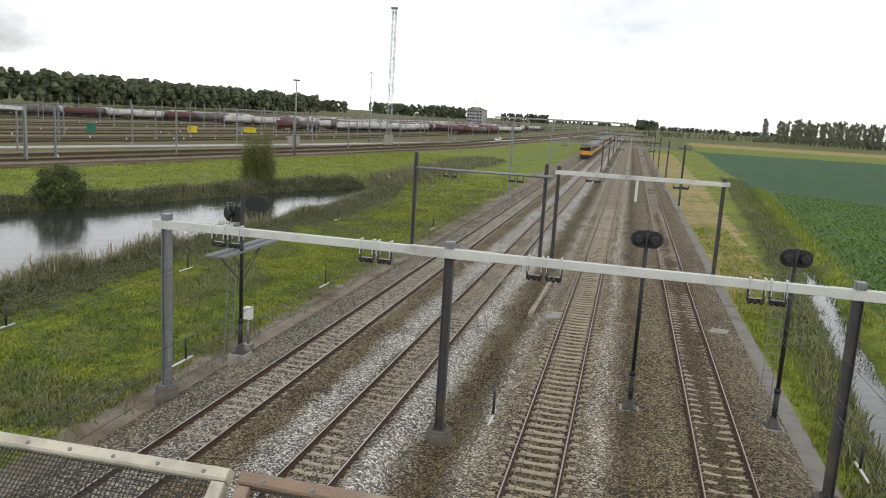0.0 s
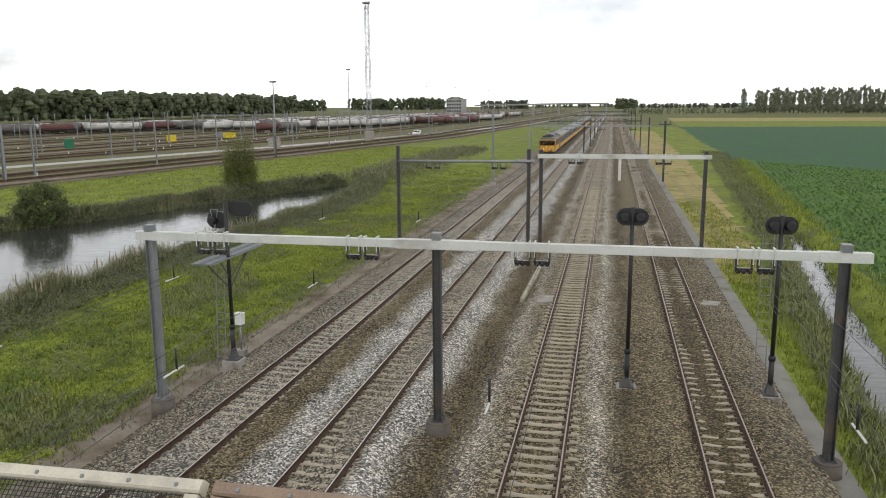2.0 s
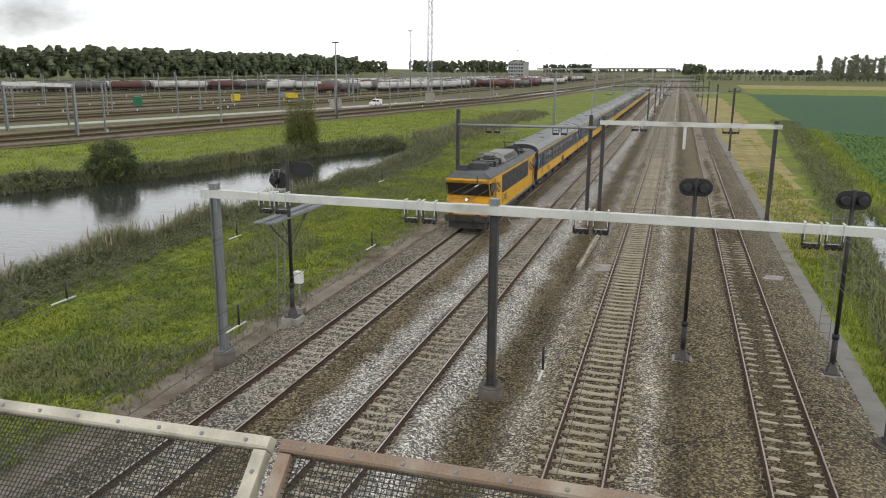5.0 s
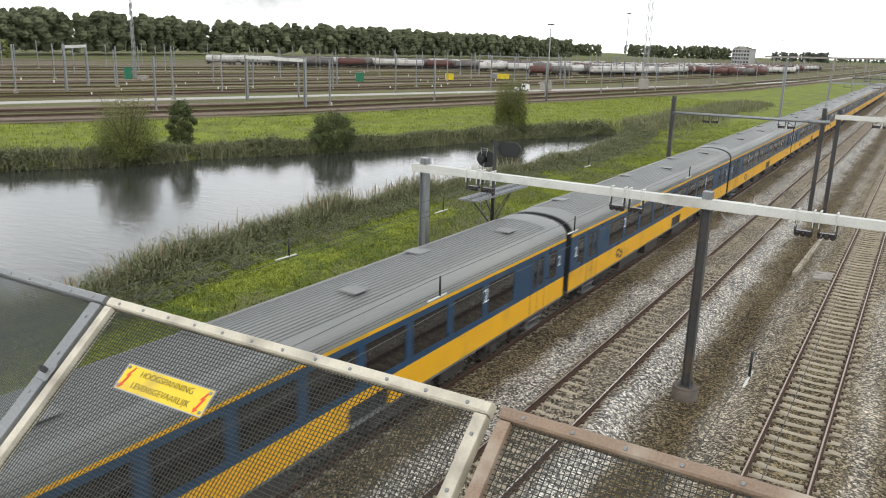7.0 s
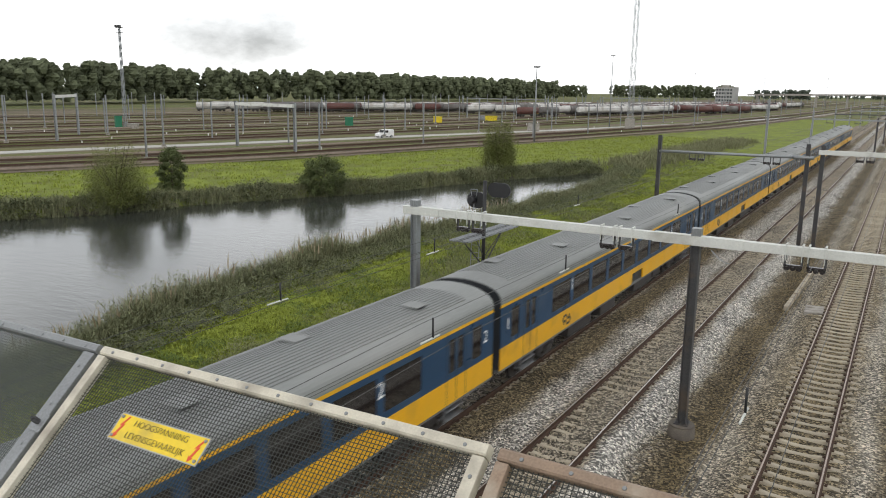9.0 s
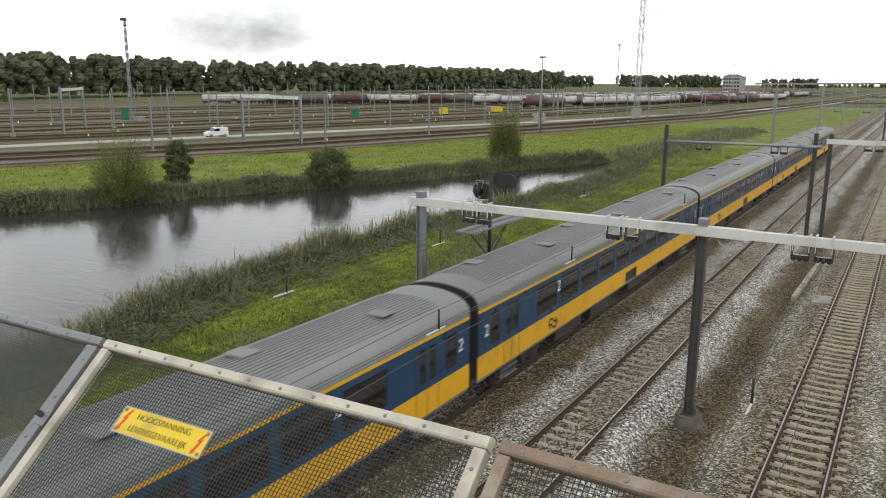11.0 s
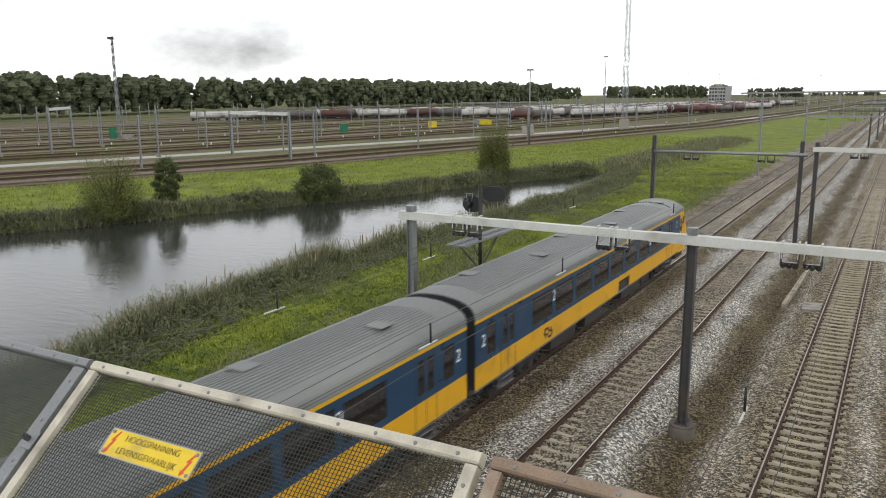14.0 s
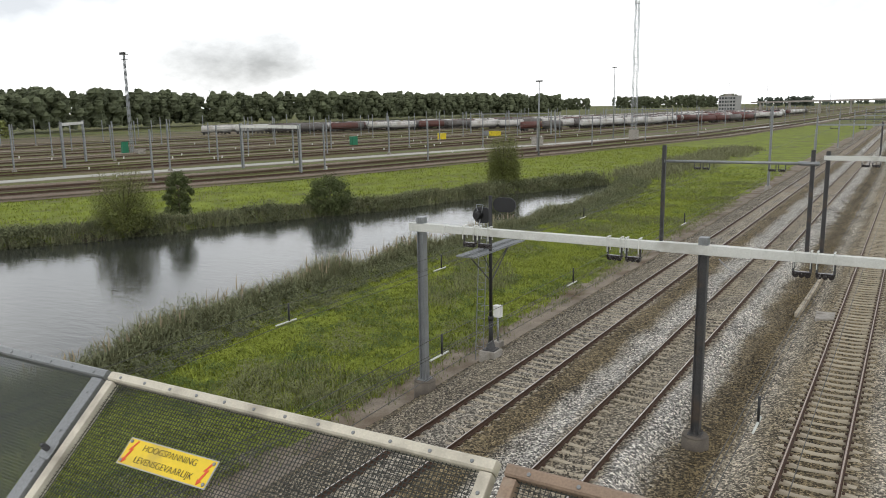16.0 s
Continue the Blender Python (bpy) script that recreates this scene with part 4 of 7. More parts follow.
rb = thing("relay_cabinet", pose(-13.78, 30.1, 0), "small pale grey relay cabinet on a thin leg", "relay cabinet")
bm = bmesh.new()
box(bm, -0.17, 0.17, -0.14, 0.14, 0.72, 1.22, 0.012)
cab = part("cabinet", bm, M["white"], rb)
bm = bmesh.new()
box(bm, -0.19, 0.19, -0.16, 0.16, 1.22, 1.25, 0.008)
part("lid", bm, M["white"], cab)
bm = bmesh.new()
rod(bm, (0, 0, -0.45), (0, 0, 0.72), 0.045, n=10)
part("leg", bm, M["galv"], rb)
bm = bmesh.new()
box(bm, -0.2, 0.2, -0.2, 0.2, -0.75, -0.42, 0.02)
part("concrete_base", bm, M["concrete"], rb)

# cable trough and slabs between the tracks, slabs beside the path
ct = thing("cable_trough", pose(-2.50, 45.4, -0.42, 0, 0, -1.2), "pale concrete cable trough lying in the ballast", "cable trough")
for i in range(10):
    bm = bmesh.new()
    box(bm, -0.11, 0.11, i * 0.97 - 4.8, i * 0.97 - 3.84, 0, 0.22, 0.015)
    part("trough_lid", bm, M["sleeper"], ct)
for x, y, r, n, lb in ((-1.35, 40.3, 8, 3, "stack of concrete slabs beside the track"), (7.15, 41.2, -12, 2, "two concrete slabs lying beside the path")):
    sb = thing("slab_stack", pose(x, y, -0.30, 0, 0, r), lb, "concrete slabs", "loose concrete slabs")
    for i in range(n):
        bm = bmesh.new()
        box(bm, -0.42 + 0.05 * i, 0.42 + 0.05 * i, i * 0.5 - 0.6, i * 0.5 - 0.16, 0.0, 0.2, 0.02)
        part("slab", bm, M["concrete"], sb)


# ---------------------------------------------------------------- footbridge with mesh screens
FX0, FXJ, FY, FZ, SLOPE = -1.20, 0.72, 1.95, 8.99, math.radians(41)
# the screens sag a little towards the west
SAG = Matrix.Translation((FXJ, FY, FZ)) @ pose(0, 0, 0, 0, -0.9, 0) @ Matrix.Translation((-FXJ, -FY, -FZ))


def screen_panel(w, wire, frame_mat, left_mat, label, pitch, post_w=0.045, sign=False, length=1.55):
    """A mesh screen in its own plane: x along the bridge, y down the slope from the top rail."""
    p = thing("mesh_screen", pose(0, 0, 0), label, "mesh screen", "screens along the footbridge")
    bm = bmesh.new()
    prof = [(-0.004, -0.022), (0.0, 0.018), (0.008, 0.026), (0.036, 0.026), (0.042, 0.018), (0.042, -0.022)]
    prism(bm, prof, 0, w, axis="x")
    top = part("top_rail", bm, frame_mat, p)
    k = int(w / 0.155)
    rivet = None
    for i in range(k):
        x = 0.08 + (w - 0.16) * i / max(1, k - 1)
        if rivet is None:
            b2 = bmesh.new()
            rod(b2, (0, 0, 0), (0, 0, 0.004), 0.0075, 0.006, n=8)
            rv = part("rivet", b2, M["fence_grey"], top)
            rivet = rv.data
        else:
            rv = new("rivet", rivet)
            rv.parent = top
        rv.matrix_basis = pose(x, 0.024, 0.026)
    for x0, mt in ((0.0, left_mat), (w - post_w, frame_mat)):
        bm = bmesh.new()
        box(bm, x0, x0 + post_w, 0.047, length, -0.022, 0.024, 0.004)
        side = part("side_rail", bm, mt, p)
        if post_w > 0.05 or x0 > 0:
            for i in range(8):
                rv = new("rivet", rivet)
                rv.parent = side
                rv.matrix_basis = pose(x0 + post_w * 0.5, 0.12 + i * 0.19, 0.024)
    bm = bmesh.new()
    n = int((w - 0.06) / pitch)
    t = 0.0023
    for i in range(n):
        x = 0.03 + (w - 0.06) * (i + 0.5) / n
        bar(bm, (x, 0.03, 0.0), (x, length - 0.02, 0.0), t, t)
    n = int((length - 0.05) / pitch)
    for i in range(n):
        y = 0.04 + (length - 0.06) * (i + 0.5) / n
        bar(bm, (0.03, y, t), (w - 0.03, y, t), t, t)
    tagged(part("wire_mesh", bm, wire, p), kind="stuff")
    return p


s0 = screen_panel(2.6, M["mesh_grey"], M["fence_grey"], M["fence_grey"], "grey mesh screen with bolted zinc frame on the footbridge", 0.013, post_w=0.07)
s1_ = screen_panel(FXJ - FX0, M["mesh_wire"], M["fence_cream"], M["fence_cream"], "cream-painted mesh screen carrying a yellow warning sign", 0.0155)
s2_ = screen_panel(2.6, M["mesh_wire"], M["fence_rust"], M["fence_rust"], "rust-brown framed mesh screen on the footbridge", 0.0165)
for p, x in ((s0, FX0 - 2.6 - 0.03), (s1_, FX0), (s2_, FXJ + 0.04)):
    y = Vector((0, -math.cos(SLOPE), -math.sin(SLOPE)))
    up = Vector((0, -math.sin(SLOPE), math.cos(SLOPE)))
    m = Matrix((Vector((1, 0, 0)), y, up)).transposed().to_4x4()
    p.matrix_basis = (SAG if x < FXJ else Matrix.Identity(4)) @ Matrix.Translation((x, FY, FZ)) @ m

hinge = thing("screen_clamp", SAG @ Matrix.Translation((FX0 - 0.045, FY, FZ)) @ Matrix((Vector((1, 0, 0)), Vector((0, -math.cos(SLOPE), -math.sin(SLOPE))), Vector((0, -math.sin(SLOPE), math.cos(SLOPE))))).transposed().to_4x4(),
              "grey clamp plate with bolt holding two screens", "clamp")
bm = bmesh.new()
box(bm, -0.03, 0.04, 0.36, 0.44, 0.028, 0.034, 0.002)
part("plate", bm, M["fence_grey"], hinge)
bm = bmesh.new()
rod(bm, (0.0, 0.40, 0.034), (0.0, 0.40, 0.062), 0.013, n=6)
rod(bm, (0.0, 0.40, 0.06), (0.0, 0.40, 0.075), 0.007, n=8)
part("bolt", bm, M["galv_dark"], hinge)

# warning sign wired to the middle screen
SGW, SGH = 0.49, 0.106
sg = thing("warning_sign", Matrix.Identity(4), "yellow high-voltage warning sign with red lightning marks", "warning sign")
bm = bmesh.new()
box(bm, -SGW / 2, SGW / 2, -SGH / 2, SGH / 2, 0, 0.003, 0.001)
part("plate", bm, M["sign_yellow"], sg)
bm = bmesh.new()
for a in ((-SGW / 2 - .004, SGW / 2 + .004, -SGH / 2 - .004, -SGH / 2), (-SGW / 2 - .004, SGW / 2 + .004, SGH / 2, SGH / 2 + .004), (-SGW / 2 - .004, -SGW / 2, -SGH / 2, SGH / 2), (SGW / 2, SGW / 2 + .004, -SGH / 2, SGH / 2)):
    box(bm, *a, -0.001, 0.0035)
part("border", bm, M["sign_grey"], sg)
lettering("HOOGSPANNING", 0.038, M["sign_black"], sg, pose(0, 0.026, 0.0045), thick=0.0006, name="lettering_line", thin=0.0007)
lettering("LEVENSGEVAARLIJK", 0.038, M["sign_black"], sg, pose(0, -0.026, 0.0045), thick=0.0006, name="lettering_line", thin=0.0007)
for s in (-1, 1):
    bm = bmesh.new()
    c = s * (SGW / 2 - 0.032)
    pts = [(0.014, 0.048), (-0.012, 0.004), (0.000, 0.006), (-0.012, -0.030), (-0.019, -0.026), (-0.013, -0.050), (0.006, -0.034), (-0.002, -0.031), (0.014, 0.014), (0.003, 0.012), (0.022, 0.046)]
    prism(bm, [(c + p[0], p[1]) for p in pts], 0.0035, 0.005, axis="z")
    part("lightning_mark", bm, M["sign_red"], sg, "red lightning mark")
for sx in (-1, 1):
    for sy in (-1, 1):
        bm = bmesh.new()
        rod(bm, (sx * (SGW / 2 - 0.012), sy * (SGH / 2 - 0.012), 0.003), (sx * (SGW / 2 - 0.012), sy * (SGH / 2 - 0.012), 0.008), 0.008, 0.006, n=8)
        part("fixing_bolt", bm, M["galv"], sg)
_y = Vector((0, -math.cos(SLOPE), -math.sin(SLOPE)))
_n = Vector((0, -math.sin(SLOPE), math.cos(SLOPE)))
SIGN_X, SIGN_D, SIGN_TILT = -0.60, 0.305, 0.5
sg.matrix_basis = SAG @ Matrix.Translation(Vector((SIGN_X, FY, FZ)) + _y * SIGN_D + _n * 0.012) @ Matrix((Vector((1, 0, 0)), -_y, _n)).transposed().to_4x4() @ pose(0, 0, 0, 0, 0, SIGN_TILT)

br = thing("footbridge", pose(0, 0, 0), "concrete footbridge deck with low parapet over the railway", "footbridge", kind="structure")
bm = bmesh.new()
box(bm, -26, 20, -4.2, 0.7, 7.45, 7.9)
part("deck", bm, M["concrete"], br)
bm = bmesh.new()
box(bm, -26, 20, 0.55, 0.78, 7.9, 8.06)
part("parapet", bm, M["concrete"], br)
for x in (-22, -16, 11, 16):
    bm = bmesh.new()
    box(bm, x - 0.3, x + 0.3, -2.2, -1.4, -1.2, 7.45)
    part("pier", bm, M["concrete"], br)


# ---------------------------------------------------------------- train
def wheelset(bm, y, r=0.46):
    for s in (-1, 1):
        rod(bm, (s * 0.68, y, r), (s * 0.81, y, r), r, n=20)
        rod(bm, (s * 0.81, y, r), (s * 1.02, y, r), 0.14, n=10)
    rod(bm, (-0.7, y, r), (0.7, y, r), 0.08, n=8)


def bogie(par, y, base=2.5, r=0.46):
    bm = bmesh.new()
    for s in (-1, 1):
        box(bm, s * 0.99 - 0.06, s * 0.99 + 0.06, y - base / 2 - 0.5, y + base / 2 + 0.5, 0.45, 0.68, 0.02)
        for k in (-1, 1):
            box(bm, s * 1.0 - 0.09, s * 1.0 + 0.09, y + k * base / 2 - 0.19, y + k * base / 2 + 0.19, 0.30, 0.60, 0.02)
            rod(bm, (s * 1.03, y + k * (base / 2 - 0.4), 0.35), (s * 1.03, y + k * (base / 2 - 0.4), 0.62), 0.1, n=8)
        rod(bm, (s * 1.05, y, 0.5), (s * 1.05, y, 0.95), 0.17, n=10)
    box(bm, -0.95, 0.95, y - 0.3, y + 0.3, 0.5, 0.78)
    bg = part("bogie", bm, M["t_under"], par)
    for k in (-1, 1):
        bm = bmesh.new()
        wheelset(bm, y + k * base / 2, r)
        part("wheelset", bm, M["t_under"], bg)


def logo(par, x, y, z, s, mt):
    """Two interlocked arrow strokes, drawn as plain bars."""
    for f in (1, -1):
        line = [Vector(q) for q in ((-0.66, -0.12), (-0.44, 0.17), (-0.08, 0.17), (0.18, -0.09), (0.52, -0.09))]
        left, right = [], []
        for i, q in enumerate(line):
            d = (line[min(i + 1, 4)] - line[max(i - 1, 0)]).normalized() * 0.075
            left.append(q + Vector((-d.y, d.x)))
            right.append(q - Vector((-d.y, d.x)))
        # the stroke ends in a half arrow
        head = [Vector((0.40, -0.015)), Vector((0.30, 0.15)), Vector((0.44, 0.15)), Vector((0.64, -0.165))]
        bm = bmesh.new()
        prism(bm, [(y + f * q.x * s, z + f * (q.y + 0.13) * s) for q in left[:-1] + head + right[::-1]], x - 0.003, x + 0.003, axis="x")
        part("emblem_stroke", bm, mt, par, "arrow-like emblem stroke")


CL, CW, FLOOR, SILL, WTOP, EAVE = 27.5, 1.41, 1.08, 1.84, 3.22, 3.36


def roof_profile(n=26, ribs=True):
    pts = []
    for i in range(n + 1):
        a = math.pi * i / n
        x = CW * math.cos(a)
        z = EAVE + 0.66 * max(0.0, math.sin(a)) ** 0.75
        pts.append((x, z))
    out = []
    for i, (x, z) in enumerate(pts):
        out.append((x, z))
    return out


def coach(number, cab=False):
    c = thing("passenger_coach", pose(0, 0, 0), "blue and yellow express coach with grey ribbed roof", "railway coach", "coaches of the train")
    gap = 0.28
    y0, y1 = gap, CL - gap
    yb = y1 - (1.9 if cab else 0.0)
    doors = [2.6, CL - (4.3 if cab else 2.6)]
    wins = []
    w0, w1 = 4.35, (CL - 6.1 if cab else CL - 4.35)
    n = 9 if not cab else 8
    pitch = (w1 - w0) / n
    for i in range(n):
        wins.append((w0 + pitch * (i + 0.5) - pitch * 0.425, w0 + pitch * (i + 0.5) + pitch * 0.425))
    small = [(1.05, 1.65)] + ([] if cab else [(CL - 1.65, CL - 1.05)])
    # lower yellow panels, upper blue walls with openings
    for s in (1, -1):
        bm = bmesh.new()
        x0, x1 = sorted((s * (CW - 0.06), s * CW))
        vent = (CL * 0.52, CL * 0.52 + 1.7)
        box(bm, x0, x1, y0, vent[0], FLOOR, SILL)
        box(bm, x0, x1, vent[1], yb, FLOOR, SILL)
        box(bm, x0, x1, vent[0], vent[1], FLOOR + 0.5, SILL)
        side = part("lower_panel", bm, M["t_yellow"], c, "yellow lower side")
        bm = bmesh.new()
        box(bm, s * (CW - 0.10) - 0.01, s * (CW - 0.10) + 0.01, vent[0], vent[1], FLOOR, FLOOR + 0.5)
        part("vent", bm, M["t_dark"], side, "dark ventilation grille")
        bm = bmesh.new()
        z2, z3 = 2.03, 3.04
        box(bm, x0, x1, y0, yb, SILL, z2)
        box(bm, x0, x1, y0, yb, z3, WTOP)
        ops = sorted(wins + small + [(d - 0.42 + k * 0.5, d - 0.42 + k * 0.5 + 0.34) for d in doors for k in (0, 1)])
        p = y0
        for a, b in ops:
            box(bm, x0, x1, p, a, z2, z3)
            p = b
        box(bm, x0, x1, p, yb, z2, z3)
        up = part("upper_panel", bm, M["t_blue"], c, "blue upper side")
        bm0 = None
        for a, b in ops:
            bm = bmesh.new()
            r = min(0.09, (b - a) * 0.3)
            pts = []
            for cx, cz, q in ((b - r, z3 - r, 0), (a + r, z3 - r, 1), (a + r, z2 + r, 2), (b - r, z2 + r, 3)):
                for i in range(4):
                    t = math.pi / 2 * (q + i / 3)
                    pts.append((cx + r * math.cos(t), cz + r * math.sin(t)))
            prism(bm, pts, s * (CW - 0.035), s * (CW - 0.012), axis="x")
            w = part("window", bm, M["glass"], up, "tinted window")
        for d in doors:
            bm = bmesh.new()
            for yy in (d - 0.56, d, d + 0.56):
                box(bm, s * CW - 0.003, s * CW + 0.004, yy - 0.012, yy + 0.012, FLOOR + 0.02, z3 + 0.1)
            part("door_seams", bm, M["t_dark"], c)
            bm = bmesh.new()
            for zz in (0.55, 0.82):
                box(bm, s * (CW - 0.18) - 0.16, s * (CW - 0.18) + 0.16, d - 0.5, d + 0.5, zz, zz + 0.04)
            for yy in (d - 0.5, d + 0.5):
                box(bm, s * (CW - 0.12) - 0.02, s * (CW - 0.12) + 0.02, yy - 0.02, yy + 0.02, 0.5, FLOOR)
            part("door_step", bm, M["t_skirt"], c)
        bm = bmesh.new()
        box(bm, x0 + s * 0.004, x1 + s * 0.004, y0, yb, WTOP, WTOP + 0.10)
        part("waist_stripe", bm, M["t_yellow"], c, "yellow line under the roof")
        bm = bmesh.new()
        box(bm, x0, x1, y0, yb, WTOP + 0.10, EAVE)
        part("roof_edge", bm, M["t_roof_side"], c)
        for yy, zz, sz in ((w0 + pitch, 2.72, 0.62), (0.8, 2.55, 0.56), (CL - (2.9 if cab else 0.8), 2.75 if cab else 2.55, 0.56), (w1 - pitch, 2.66, 0.62)):
            # numeral sits on the wall, upright, read from outside
            lettering(number, sz, M["t_white"], c, Matrix.Translation((s * (CW + 0.006), yy, zz)) @ pose(0, 0, 0, 90, 0, 90 if s > 0 else -90), name="class_number", label="white class number")
        logo(c, s * (CW + 0.004), 6.0, 1.42, 0.62, M["t_dark"])
    # roof
    bm = bmesh.new()
    prof = roof_profile()
    prism(bm, prof + [(-CW + 0.02, EAVE - 0.02), (CW - 0.02, EAVE - 0.02)], y0, yb)
    for f in bm.faces:
        f.smooth = False
    roof = part("roof", bm, [M["t_roof"]], c, "grey ribbed roof")
    bm = bmesh.new()
    for i in range(19):
        a = math.pi * (0.24 + 0.52 * i / 18)
        x, z = CW * math.cos(a), EAVE + 0.66 * max(0.0, math.sin(a)) ** 0.75
        box(bm, x - 0.018, x + 0.018, y0 + 1.2, yb - (2.6 if cab else 1.2), z - 0.03, z + 0.018)
    part("roof_ribs", bm, M["t_roof"], roof)
    for i in range(6):
        yy = 3.2 + (CL - 6.6) * i / 5
        xx = 0.42 if i % 2 else -0.42
        bm = bmesh.new()
        prism(bm, [(xx - 0.26, 3.9), (xx - 0.22, 4.035), (xx + 0.22, 4.035), (xx + 0.26, 3.9)], yy - 0.22, yy + 0.22)
        vent_ = part("roof_vent", bm, M["t_kit"], roof, "dark low roof vent")
        bm = bmesh.new()
        box(bm, xx - 0.30, xx + 0.30, yy - 0.30, yy + 0.30, 4.035, 4.06, 0.01)
        part("cowl", bm, M["t_roof"], vent_)
    if cab:
        bm = bmesh.new()
        arc = roof_profile(26)
        for (xa, za), (xb, zb) in zip(arc[5:21], arc[6:22]):
            bar(bm, (xa, yb - 1.4, za + 0.012), (xb, yb - 1.4, zb + 0.012), 0.05, 0.03)
        part("roof_seam", bm, M["t_dark"], roof)
    if number == "1" or cab:
        bm = bmesh.new()
        prism(bm, [(0.82, 3.82), (1.22, 3.60), (1.25, 3.66), (0.86, 3.89)], 2.0, 3.6)
        part("roof_grille", bm, M["t_dark"], roof)
    # ends, gangway, underframe
    for ye, s in ((y0, -1), (y1, 1)):
        if cab and s > 0:
            continue
        bm = bmesh.new()
        prism(bm, [(CW - 0.03, FLOOR), (CW - 0.03, EAVE), *[(x * 0.975, z - 0.03) for x, z in roof_profile(14)][1:-1], (-CW + 0.03, EAVE), (-CW + 0.03, FLOOR)], ye - 0.01 if s < 0 else ye - 0.05, ye + 0.05 if s < 0 else ye + 0.01)
        part("end_wall", bm, M["t_dark"], c)
        bm = bmesh.new()
        box(bm, -0.62, 0.62, min(ye, ye + s * gap), max(ye, ye + s * gap), 1.15, 3.35, 0.03)
        part("gangway", bm, M["rubber"], c, "black rubber gangway")
        bm = bmesh.new()
        box(bm, s * 0 - 1.2, 1.2, min(ye, ye + s * 0.1), max(ye, ye + s * 0.1), 0.95, 1.15)
        part("buffer_beam", bm, M["t_under"], c)
    bm = bmesh.new()
    box(bm, -1.25, 1.25, y0 + 0.1, yb - 0.1, 0.95, FLOOR)
    for a, b, w in ((6.8, 9.4, 1.2), (10.4, 12.4, 1.25), (15.4, 18.4, 1.2), (19.0, 20.4, 1.1)):
        box(bm, -w, w, a, b, 0.42, 0.95, 0.03)
    part("underframe", bm, M["t_under"], c)
    bm = bmesh.new()
    box(bm, -CW + 0.02, CW - 0.02, y0, yb, FLOOR - 0.09, FLOOR - 0.004)
    part("sole_bar", bm, M["t_skirt"], c)
    bm = bmesh.new()
    box(bm, -1.3, 1.3, y0 + 0.1, yb - 0.1, FLOOR, 3.3)
    part("interior", bm, M["t_dark"], c)
    bogie(c, 3.9)
    bogie(c, CL - 3.9)
    if cab:
        # raked yellow driving cab
        c["label"] = "blue and yellow driving coach with a yellow raked cab"
        bm = bmesh.new()
        low = [(yb, FLOOR), (yb, EAVE), (yb + 0.9, EAVE), (yb + 1.25, 2.55), (yb + 1.72, 2.30), (yb + 1.72, FLOOR - 0.1), (yb, FLOOR - 0.1)]
        prism(bm, low, -CW, CW, axis="x")
        bmesh.ops.bevel(bm, geom=[e for e in bm.edges if all(v.co.y > yb + 0.5 for v in e.verts)], offset=0.12, segments=3, affect="EDGES")
        shell = part("cab_shell", bm, M["t_yellow"], c, "yellow cab front")
        bm = bmesh.new()
        prism(bm, [(yb + 0.95, EAVE - 0.08), (yb + 1.225, 2.64), (yb + 1.27, 2.64), (yb + 1.0, EAVE - 0.08)], -1.15, 1.15, axis="x")
        part("windscreen", bm, M["glass"], shell)
        for s in (1, -1):
            bm = bmesh.new()
            box(bm, s * CW - 0.004, s * CW + 0.008, yb + 0.14, yb + 0.46, 2.2, 2.95, 0.003)
            part("cab_door_window", bm, M["glass"], shell)
            bm = bmesh.new()
            box(bm, s * CW - 0.004, s * CW + 0.008, yb + 0.68, yb + 1.02, 2.60, 3.02, 0.003)
            part("cab_side_window", bm, M["glass"], shell)
            bm = bmesh.new()
            for yy in (yb + 0.03, yb + 0.55):
                box(bm, s * CW - 0.003, s * CW + 0.006, yy - 0.012, yy + 0.012, 1.2, 3.2)
            part("cab_door_seams", bm, M["t_dark"], shell)
            bm = bmesh.new()
            rod(bm, (s * 0.87, yb + 1.7, 1.05), (s * 0.87, yb + 2.05, 1.05), 0.09, n=10)
            rod(bm, (s * 0.87, yb + 2.05, 1.05), (s * 0.87, yb + 2.10, 1.05), 0.23, n=14)
            part("buffer", bm, M["t_under"], c)
            bm = bmesh.new()
            rod(bm, (s * 0.8, yb + 1.70, 1.55), (s * 0.8, yb + 1.75, 1.55), 0.1, n=12)
            part("tail_lamp", bm, M["glass"], shell)
        bm = bmesh.new()
        prism(bm, [(x, z) for x, z in roof_profile(20)] + [(-CW + 0.02, EAVE - 0.02), (CW - 0.02, EAVE - 0.02)], yb, yb + 0.55)
        prism(bm, [(x * 0.98, EAVE + (z - EAVE) * 0.75) for x, z in roof_profile(20)] + [(-CW + 0.04, EAVE - 0.02), (CW - 0.04, EAVE - 0.02)], yb + 0.55, yb + 0.98)
        part("cab_roof", bm, M["t_roof"], c)
        bm = bmesh.new()
        box(bm, -1.2, 1.2, yb + 0.1, yb + 1.68, 0.55, FLOOR - 0.1)
        part("snow_guard", bm, M["t_under"], c)
    return c


LL = 18.0
STRETCH = 1.02


